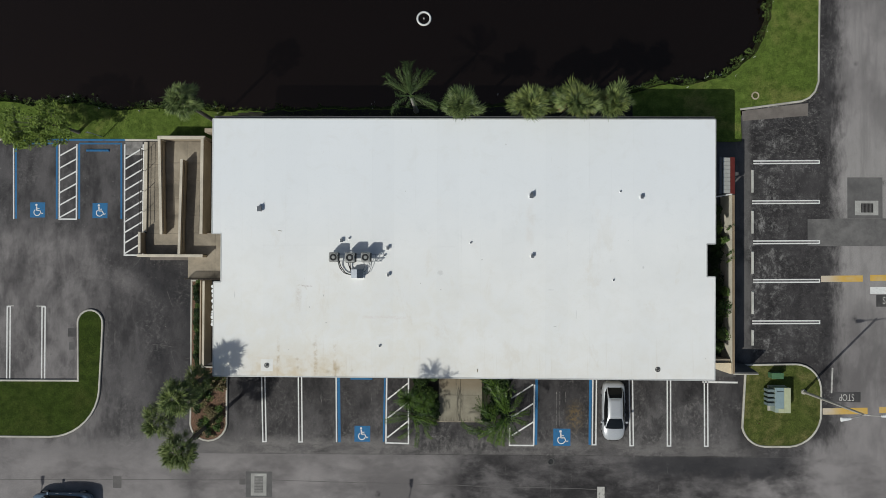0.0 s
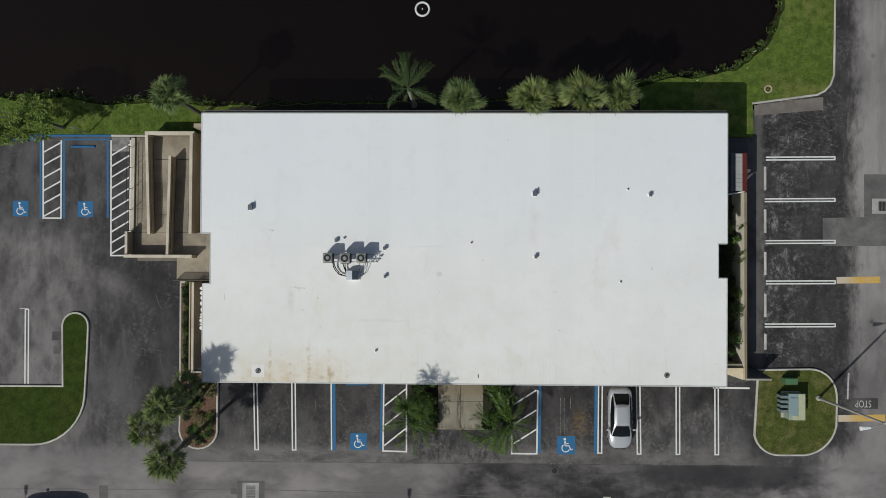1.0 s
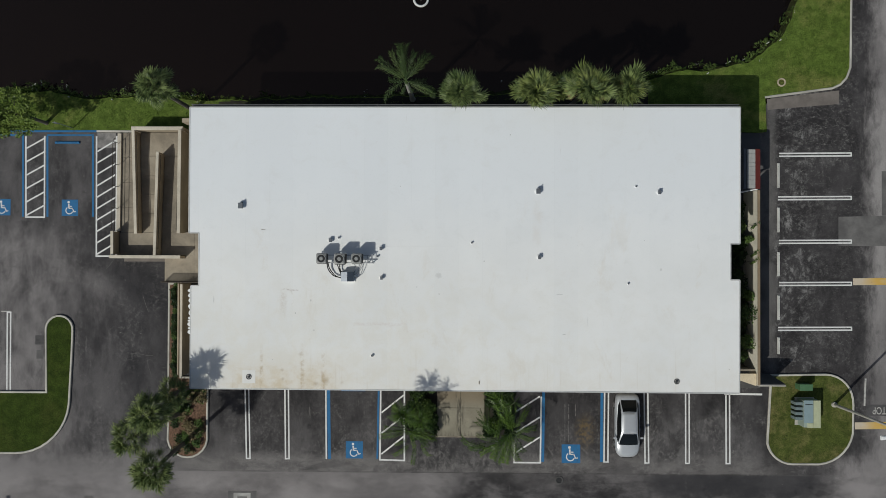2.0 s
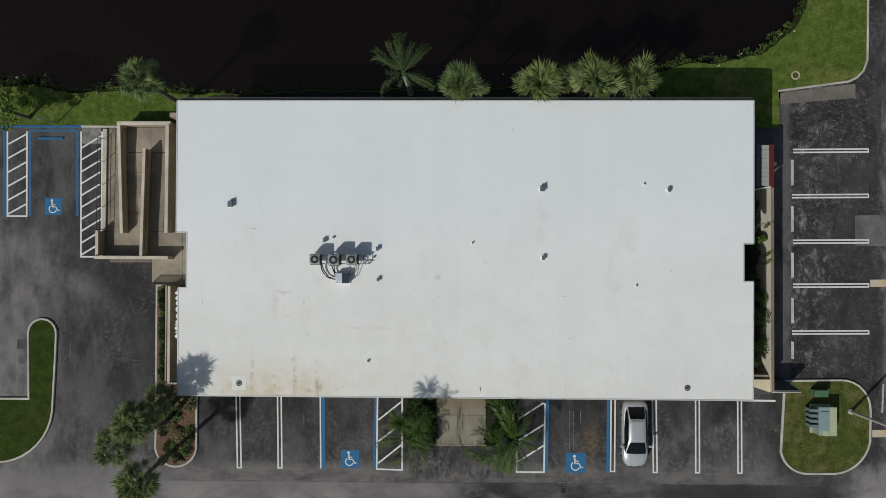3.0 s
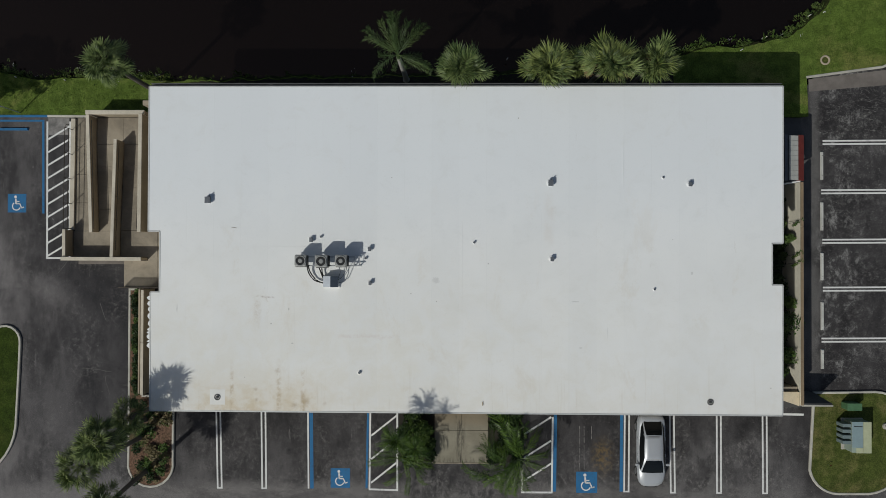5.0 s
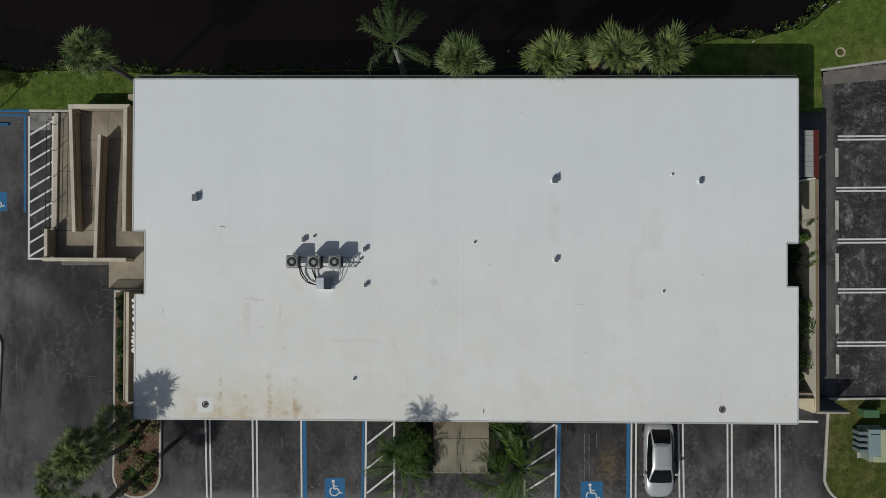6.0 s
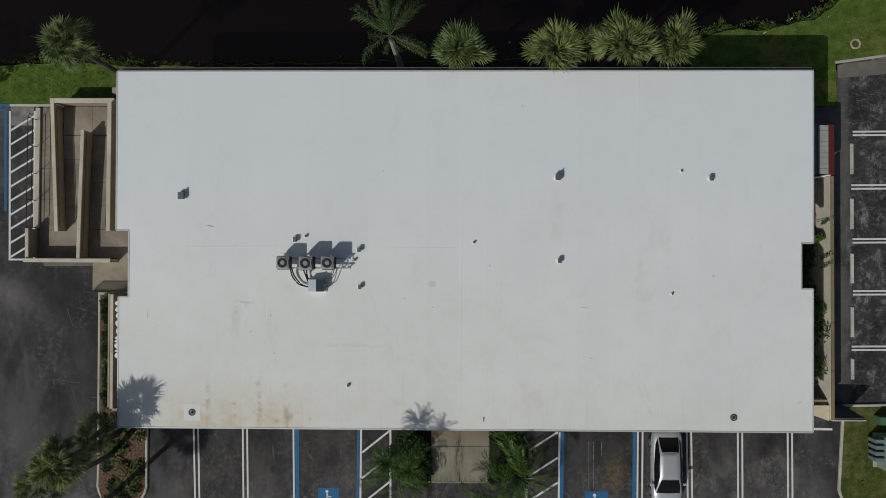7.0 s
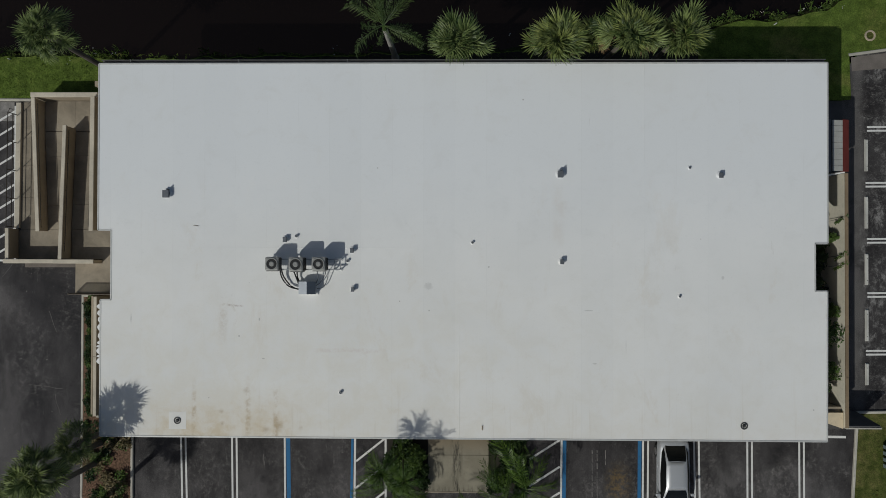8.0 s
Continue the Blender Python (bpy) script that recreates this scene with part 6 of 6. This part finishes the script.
areca((3.4, -11.0), ((3.9, -9.15, 5.3, 6, 0.28), (3.1, -12.5, 1.6, 5, 0.7)),
      ((3.95, -11.5, 3.1, 112, 42, 1.6), (3.95, -11.5, 3.1, 124, 38, 1.2), (3.9, -11.4, 3.1, 102, 52, 1.25), (3.9, -11.5, 3.0, 8, 16, 0.85), (3.95, -11.4, 3.0, 55, 26, 0.85), (3.9, -11.6, 3.0, 340, 10, 0.8), (3.8, -11.7, 2.9, 240, 8, 1.15), (3.8, -11.7, 2.9, 258, 6, 1.1), (3.85, -11.7, 2.9, 278, 8, 1.05), (3.8, -11.6, 2.9, 222, 12, 1.0), (3.9, -11.7, 2.8, 300, 8, 0.85),
       (2.45, -12.2, 1.3, 98, 24, 0.95), (2.6, -12.2, 1.4, 112, 30, 0.8), (2.5, -13.05, 1.5, 170, 12, 0.98), (2.5, -13.0, 1.5, 186, 6, 0.75), (3.2, -12.6, 1.8, 205, 14, 0.8), (3.3, -12.0, 2.2, 150, 30, 0.9), (3.2, -10.6, 2.2, 262, 18, 0.8)), 22, "clump of green areca palms beside the front walk")


def leaf_cloud(bm, centre, radii, count, size, r, shell=0.55):
    c = Vector(centre)
    for _ in range(count):
        d = Vector((r.gauss(0, 1), r.gauss(0, 1), r.gauss(0, 1))).normalized()
        f = shell + (1 - shell) * r.random() ** 0.5
        lump = 1 + 0.28 * noise.noise(d * 2.3 + c)
        p = c + Vector((d.x * radii[0], d.y * radii[1], d.z * radii[2])) * f * lump
        s = size * r.uniform(0.6, 1.3)
        a = Vector((r.uniform(-1, 1), r.uniform(-1, 1), r.uniform(-0.5, 0.7))).normalized()
        b = a.cross(Vector((r.uniform(-0.6, 0.6), r.uniform(-0.6, 0.6), 1))).normalized()
        v = [bm.verts.new(q) for q in (p - a * s, p + b * s * 0.45 + Vector((0, 0, s * 0.15)), p + a * s, p - b * s * 0.45 + Vector((0, 0, s * 0.15)))]
        bm.faces.new((v[0], v[1], v[2])), bm.faces.new((v[0], v[2], v[3]))


def shrub(x, y, z, rx, ry, h, count, size, mat, seed, text, group):
    r = random.Random(seed)
    ob = thing("shrub", (x, y, z), text, "shrub", group)
    for k in range(3):
        a = r.uniform(0, 6.28)
        part("stem", shape(tube, [(0, 0, 0), (rx * 0.3 * math.cos(a), ry * 0.3 * math.sin(a), h * 0.6)], 0.015, 5), BARK, ob)
    bm = bmesh.new()
    for k in range(3):
        leaf_cloud(bm, (r.uniform(-0.3, 0.3) * rx, r.uniform(-0.3, 0.3) * ry, h * r.uniform(0.5, 0.62)), (rx * 0.8, ry * 0.8, h * 0.45), count // 3, size, r, 0.3)
    part("foliage", bm, mat, ob)


rnd = random.Random(77)
for i in range(70):
    x, y = rnd.uniform(-19.8, -17.55), rnd.uniform(-13.9, -8.9)
    if (x + 18.68) ** 2 + (min(y + 12.8, 0)) ** 2 > 1.3 ** 2:
        continue
    s = rnd.uniform(0.16, 0.44)
    shrub(x, y, 0.12, s, s, s * 1.0, 40 + int(150 * s), 0.085, rnd.choice((BUSH, HEDGE, STRAW, STRAW)), 100 + i, "low scruffy shrub growing in bark mulch", "mulch bed shrubs")
for i in range(22):
    y = -2.2 - i * 0.29
    shrub(-19.52 + rnd.uniform(-0.08, 0.08), y, 0.12, 0.27, 0.27, rnd.uniform(0.3, 0.6), 150, 0.075, HEDGE if i % 6 else BUSH, 200 + i, "dark green hedge shrub along the screen wall", "hedge shrubs")
for i in range(64):
    side = i % 2
    x = rnd.uniform(-3.1, -1.25) if side else rnd.uniform(2.4, 4.05)
    s = rnd.uniform(0.32, 0.55)
    shrub(x, rnd.uniform(-12.45, -8.9), 0.10, s, s, s * 1.5, 240, 0.12, BUSH if i % 4 == 1 else HEDGE, 300 + i, "dark leafy shrub in the bed beside the walk", "front bed shrubs")
for x, y, s, h in ((20.0, -3.80, 0.70, 2.6), (20.0, -2.6, 0.34, 2.2), (19.9, -5.73, 0.50, 2.4), (20.0, 1.2, 0.30, 2.2), (19.75, -6.6, 0.40, 1.7), (19.7, 2.0, 0.35, 1.6)):
    shrub(x, y, 0.0, s, s, h, 340, 0.10, BUSH, int(1000 + y * 10), "leafy green shrub growing behind the screen wall", "yard shrubs")
# shrub row added to hide the wall's shaded face and turn it blacker
for i in range(17):
    y = -7.0 + i * 0.66 + rnd.uniform(-0.15, 0.15)
    shrub(19.62 + rnd.uniform(-0.12, 0.12), y, 0.0, 0.50, 0.48, rnd.uniform(1.1, 1.5), 240, 0.11, HEDGE, 1300 + i, "dark green shrub added to deepen the shade beside the building", "shade shrubs")
for y in (2.0, 0.1, -0.4):
    ob = thing("vine", (20.16, y, 0.0), "thin green vine climbing over the screen wall", "vine", "vines")
    part("stem", shape(tube, [(0, 0, 0.0), (-0.03, 0.1, 1.0), (0.0, 0.2, 2.4), (0.2, 0.28, 2.55)], 0.012, 5), BARK, ob)
    bm = bmesh.new()
    r_ = random.Random(int(y * 10) + 50)
    for k in range(6):
        leaf_cloud(bm, (-0.05 + 0.04 * k, 0.06 * k, 1.75 + 0.15 * k), (0.10, 0.12, 0.09), 10, 0.07, r_, 0.2)
    part("foliage", bm, BUSH, ob)

# leafy clumps along the water's edge
rnd = random.Random(311)
bm = bmesh.new()
shore = [p for p in SHORE if (-35 < p[0] < -19.5 or p[0] > 13.5) and p[1] < 21]
for i in range(420):
    x, y = rnd.choice(shore)
    if noise.noise(Vector((x * 0.45, y * 0.45, 7.0))) < -0.12:
        continue
    out = -0.5 if x > 20 else 0.0
    s_ = rnd.uniform(0.07, 0.24)
    leaf_cloud(bm, (x + out * rnd.random() + rnd.gauss(0, 0.16), y + rnd.gauss(0.16, 0.2), rnd.uniform(-0.3, 0.1)), (s_, s_, s_ * 0.7), 8 + int(50 * s_), 0.055, rnd, 0.2)
setting("bank_undergrowth", bm, WEED, "clumps of small-leaved green growth along the pond bank", "undergrowth", "stuff")

tree = thing("shade_tree", (-28.9, 9.35, 0.08), "broadleaf tree with a loose bright green crown over the kerb", "tree")
fork = Vector((0.0, 0.0, 3.1))
part("trunk", trunk_mesh((0, 0, 0), fork, 0.12, 0.08, BARK, -0.4), BARK, tree)
r_ = random.Random(91)
bm_leaf = bmesh.new()
for k in range(46):
    a, f = r_.uniform(0, 6.28), r_.random() ** 0.5
    reach = 0.80 + 0.35 * noise.noise(Vector((math.cos(a) * 1.7, math.sin(a) * 1.7, 4.0)))
    q = Vector((3.0 * reach * f * math.cos(a) - 1.2, 2.05 * reach * f * math.sin(a) - 0.15, 4.9 + r_.uniform(-0.7, 0.7) - 0.9 * f))
    part("limb", shape(tube, [fork, fork + (q - fork) * 0.5 + Vector((0, 0, 0.25)), q], 0.022, 5, 0.008), BARK, tree)
    for j in range(4):
        s_ = r_.uniform(0.14, 0.36)
        leaf_cloud(bm_leaf, q + Vector((r_.uniform(-0.5, 0.5), r_.uniform(-0.5, 0.5), r_.uniform(-0.35, 0.3))), (s_ * 1.2, s_, s_ * 0.6), 14 + int(70 * s_), 0.105, r_, 0.2)
part("crown", bm_leaf, TREELEAF, tree)

# ---- vehicles ----


def car(x, y, turn, paint_mat, text, length=4.42, half=0.88, tall=1.43):
    """A saloon that points along +y before it is turned."""
    ob = thing("car", (x, y, 0.004), text, "car", "", turn)
    back, front = -length / 2, length / 2
    st = [(back, 0.46, 0.62), (back + 0.05, 0.62, 0.86), (back + 0.15, 0.74, 0.96), (back + 0.32, 0.82, 0.99), (back + 0.55, 0.86, 0.985), (back + 0.9, 0.88, 0.97), (back + 1.9, 0.885, 0.95), (front - 1.3, 0.88, 0.97), (front - 0.9, 0.87, 0.96), (front - 0.5, 0.82, 0.87), (front - 0.27, 0.73, 0.79), (front - 0.10, 0.57, 0.69), (front - 0.03, 0.42, 0.62), (front, 0.26, 0.55)]
    bm = bmesh.new()
    rings = []
    for yy, hw, zt in st:
        hw *= half / 0.88
        pr = [(hw * 0.90, 0.24), (hw * 0.985, 0.42), (hw, 0.60 if zt > 0.7 else zt * 0.85), (hw * 0.97, zt - 0.08), (hw * 0.86, zt - 0.01), (hw * 0.45, zt + 0.03), (0, zt + 0.04)]
        pr = [(a, yy, b) for a, b in pr] + [(-a, yy, b) for a, b in pr[-2::-1]]
        rings.append([bm.verts.new(p) for p in pr])
    for a, b in zip(rings, rings[1:]):
        for k in range(len(a)):
            bm.faces.new((a[k], b[k], b[(k + 1) % len(a)], a[(k + 1) % len(a)]))
    bm.faces.new(rings[0]), bm.faces.new(rings[-1][::-1])
    bmesh.ops.recalc_face_normals(bm, faces=bm.faces)
    body = part("body", bm, paint_mat, ob, smooth=True)
    # the cabin: a tapered shell in body colour with panes set on it
    k_ = half / 0.88
    b0, b1, t0, t1 = back + 0.38, front - 0.95, back + 1.16, front - 1.80
    belt = [(b0, 0.58), (b0 + 0.35, 0.72), ((b0 + b1) / 2, 0.80), (b1 - 0.30, 0.79), (b1, 0.72)]
    top = [(t0, 0.505), (t0 + 0.22, 0.535), ((t0 + t1) / 2, 0.55), (t1 - 0.2, 0.545), (t1, 0.515)]
    zb, zt = 0.96, tall - 0.04

    def shell(i, f, s, out=0.0):
        """A point of the shell: station i along it, f of the way up, s the side."""
        (ya, wa), (yb, wb_) = belt[i], top[i]
        bulge = 0.035 * math.sin(math.pi * f)
        return Vector((s * ((wa + (wb_ - wa) * f) * k_ + bulge + out), ya + (yb - ya) * f, zb + (zt - zb) * (1 - (1 - f) ** 1.15) + out * 0.3))

    bm = bmesh.new()
    loops = []
    for f in (0.0, 0.33, 0.66, 1.0):
        loops.append([bm.verts.new(shell(i, f, -1)) for i in range(5)] + [bm.verts.new(shell(i, f, 1)) for i in range(4, -1, -1)])
    for a, b in zip(loops, loops[1:]):
        for k in range(10):
            bm.faces.new((a[k], b[k], b[(k + 1) % 10], a[(k + 1) % 10]))
    crown = []
    for (yy, w) in top:
        crown.append([bm.verts.new((s * w * k_ * 0.55, yy, tall + 0.012 - 0.05 * abs((yy - (t0 + t1) / 2) / (t1 - t0) * 2) ** 2)) for s in (-1, 1)])
    left, right = loops[-1][:5], loops[-1][9:4:-1]
    for i in range(4):
        bm.faces.new((left[i], left[i + 1], crown[i + 1][0], crown[i][0])), bm.faces.new((crown[i][0], crown[i + 1][0], crown[i + 1][1], crown[i][1])), bm.faces.new((crown[i][1], crown[i + 1][1], right[i + 1], right[i]))
    bm.faces.new((left[0], crown[0][0], crown[0][1], right[0])), bm.faces.new((right[4], crown[4][1], crown[4][0], left[4]))
    bmesh.ops.recalc_face_normals(bm, faces=bm.faces)
    cabin = part("cabin", bm, paint_mat, ob, smooth=True)

    def pane(name, grid):
        bm = bmesh.new()
        vs = [[bm.verts.new(p) for p in row] for row in grid]
        for a, b in zip(vs, vs[1:]):
            for k in range(len(a) - 1):
                bm.faces.new((a[k], a[k + 1], b[k + 1], b[k]))
        g = bmesh.ops.extrude_face_region(bm, geom=bm.faces[:])
        for v in g["geom"]:
            if isinstance(v, bmesh.types.BMVert):
                v.co.z -= 0.02
        bmesh.ops.recalc_face_normals(bm, faces=bm.faces)
        part(name, bm, GLASS, cabin, "dark tinted glass")

    for name, i, d in (("rear_window", 0, -1), ("windscreen", 4, 1)):
        pane(name, [[Vector((s * abs(shell(i, f, 1).x) * 0.93, shell(i, f, 1).y + d * (0.02 + 0.05 * (1 - abs(s)) * 0.6), shell(i, f, 1).z + 0.025 + 0.03 * (1 - s * s) * f)) for s in (-1, -0.5, 0, 0.5, 1)] for f in (0.04, 0.35, 0.7, 0.985)])
    for s in (-1, 1):
        cols = []
        for u in (0.14, 0.6, 1.0, 1.5, 2.0, 2.5, 3.0, 3.4, 3.82):
            i = int(u)
            top_f = 0.50 if u < 0.3 or u > 3.7 else 0.78 if u < 0.8 or u > 3.2 else 0.90
            cols.append([shell(i, f, s, 0.012).lerp(shell(i + 1, f, s, 0.012), u - i) for f in (0.06, (0.06 + top_f) / 2, top_f)])
        pane("side_window", cols)
        part("mirror", shape(box, s * (half + 0.08) - 0.11, s * (half + 0.08) + 0.09, front - 1.50, front - 1.36, 0.93, 1.06, 0.03), paint_mat, ob)
        part("headlamp", shape(box, s * 0.52 - 0.12, s * 0.52 + 0.10, front - 0.44, front - 0.22, 0.60, 0.745, 0.03), LAMPGLASS, ob)
        part("tail_lamp", shape(box, s * 0.48 - 0.10, s * 0.48 + 0.08, back + 0.06, back + 0.12, 0.62, 0.74, 0.02), TAILRED, ob)
        for yy in ((b0 + b1) / 2 - 0.55, (b0 + b1) / 2 + 0.45):
            part("door_handle", shape(box, s * half - 0.015, s * half + 0.03, yy, yy + 0.20, 0.80, 0.84, 0.01), RIM, ob)
        for yy in (back + 0.85, front - 0.88):
            b = bmesh.new()
            bmesh.ops.create_cone(b, cap_ends=True, segments=24, radius1=0.32, radius2=0.32, depth=0.21, matrix=pose(s * (half - 0.105), yy, 0.32, 0, 90, 0))
            wheel = part("wheel", b, RUBBER, ob)
            b = bmesh.new()
            bmesh.ops.create_cone(b, cap_ends=True, segments=20, radius1=0.21, radius2=0.18, depth=0.03, matrix=pose(s * (half + 0.008), yy, 0.32, 0, 90 * s, 0))
            part("rim", b, RIM, wheel)
    part("bumper", shape(box, -0.40, 0.40, front - 0.12, front + 0.02, 0.34, 0.50, 0.05), paint_mat, ob)
    for zz in (0.60, 0.64):
        part("grille_bar", shape(box, -0.35, 0.35, front - 0.10, front + 0.012, zz - 0.012, zz + 0.012), IRON, ob)
    part("wiper", shape(tube, [(-0.45, front - 1.0, 1.0), (0.1, front - 1.10, 1.06)], 0.012, 5), IRON, ob), part("wiper", shape(tube, [(0.05, front - 1.0, 1.0), (0.5, front - 1.12, 1.05)], 0.012, 5), IRON, ob)
    return ob


car(12.02, -11.62, 180, SILVER, "silver saloon car parked nose out in a bay", 4.42, 0.84)
car(-29.6, -19.0, 90, NAVY, "grey-blue car standing on the grey lane", 4.6, 0.92, 1.55)

# ---- street furniture ----


def lamp_post(x, y, z, turn, text):
    ob = thing("street_lamp", (x, y, z), text, "street lamp", "street lamps", turn)
    part("footing", shape(drum, 0, 0, -0.02, 0.12, 0.20, 0.18, 16), KERB, ob)
    part("pole", shape(tube, [(0, 0, 0.1), (0, 0, 4.2), (0, 0, 8.3)], 0.105, 12, 0.065), POLE, ob)
    for s in (-1, 1):
        part("arm", shape(tube, [(0, 0, 8.1), (s * 0.35, -0.06, 8.32), (s * 1.05, -0.12, 8.42)], 0.035, 8, 0.028), POLE, ob)
        bm = bmesh.new()
        solid(bm, [(s * 0.95, -0.08, 8.36), (s * 1.65, -0.15, 8.36), (s * 1.65, 0.15, 8.36), (s * 0.95, 0.08, 8.36), (s * 0.95, -0.06, 8.48), (s * 1.60, -0.12, 8.50), (s * 1.60, 0.12, 8.50), (s * 0.95, 0.06, 8.48)])
        bmesh.ops.recalc_face_normals(bm, faces=bm.faces)
        bmesh.ops.bevel(bm, geom=bm.edges[:], offset=0.03, segments=2, affect="EDGES")
        bmesh.ops.translate(bm, verts=bm.verts[:], vec=(0, -0.13, 0))
        head = part("head", bm, LAMPWHITE, ob, "white lamp head")
        part("lens", shape(box, s * 1.12, s * 1.55, -0.22, -0.04, 8.335, 8.358), LAMPGLASS, head)


lamp_post(26.47, -10.2, 0.10, 5.0, "tall grey double-headed street lamp on the grass island")
lamp_post(-8.84, -24.2, 0.0, 90.0, "tall grey double-headed street lamp across the lane")
lamp_post(-37.1, -24.2, 0.0, 90.0, "tall grey double-headed street lamp across the lane")

ob = thing("transformer", (24.2, -10.65, 0.10), "grey-green pad transformer cabinet with cooling fins on grass", "transformer")
part("pad", shape(box, -0.45, 0.86, -0.97, 0.95, -0.02, 0.06, 0.02), KERB, ob)
part("cabinet", shape(box, -0.28, 0.82, -0.93, 0.90, 0.06, 1.0, 0.03), BOXGREEN, ob)
part("lid", shape(box, 0.36, 0.84, -0.95, 0.92, 1.0, 1.05, 0.015), BOXPALE, ob, "pale yellow-green lid")
part("panel", shape(box, -0.30, 0.35, -0.62, 0.92, 1.0, 1.04, 0.015), BOXTOP, ob, "blue-grey top panel")
part("panel", shape(box, -0.05, 0.35, -0.95, -0.63, 1.0, 1.035, 0.01), BOXPALE, ob)
part("seam", shape(box, -0.2, 0.30, 0.62, 0.66, 1.04, 1.05), IRON, ob)
for i in range(4):
    y = -0.45 + i * 0.34
    part("fin", shape(box, -0.80, -0.28, y, y + 0.20, 0.15, 0.92, 0.02), BOXFIN, ob)
ob = thing("utility_pedestal", (24.2, -8.9, 0.10), "small green utility pedestal on grass", "utility box")
part("box", shape(box, -0.42, 0.42, -0.20, 0.20, 0.0, 0.72, 0.03), PEDGREEN, ob)
part("lid", shape(box, -0.44, 0.44, -0.22, 0.22, 0.72, 0.78, 0.02), PEDGREEN, ob)
ob = thing("valve_box", (22.95, -12.55, 0.10), "tiny red utility flag in the grass", "flag")
part("stake", shape(tube, [(0, 0, 0), (0, 0, 0.3)], 0.006, 5), STEEL, ob), part("cloth", shape(box, 0.0, 0.12, -0.003, 0.003, 0.2, 0.3), RED, ob)

ob = thing("parking_sign", (-27.0, 8.98, 0.09), "small sign plate on a thin post at the kerb", "sign")
part("post", shape(tube, [(0, 0, 0), (0, 0, 2.45)], 0.03, 8), STEEL, ob)
part("plate", shape(box, -0.16, 0.16, -0.045, -0.032, 1.95, 2.45), STEEL, ob)

ob = thing("fountain_float", (-2.38, 18.3, -0.50), "white ring float of a pond fountain at rest", "fountain")
part("ring", shape(ring, 0, 0, 0.08, 0.50, 0.085, 32, 8), FLOAT, ob, smooth=True)
part("nozzle", shape(drum, 0, 0, -0.1, 0.22, 0.06, 0.04, 10), FLOAT, ob)
for k in range(3):
    a = 2.094 * k + 0.4
    part("strut", shape(tube, [(0.05 * math.cos(a), 0.05 * math.sin(a), 0.02), (0.48 * math.cos(a), 0.48 * math.sin(a), 0.05)], 0.012, 6), IRON, ob)
for x, y, z in ((17.7, 12.85, 0.08), (3.3, 12.3, 0.08), (21.9, 15.0, 0.0), (-24.2, 11.0, 0.0), (20.4, 13.95, -0.45), (-27.3, 11.2, 0.0)):
    ob = thing("marker_stake", (x, y, z), "short white plastic stake at the water's edge", "stake", "marker stakes")
    part("stake", shape(tube, [(0, 0, -0.05), (0.02, 0, 0.30)], 0.035, 7, 0.028), FLOAT, ob)
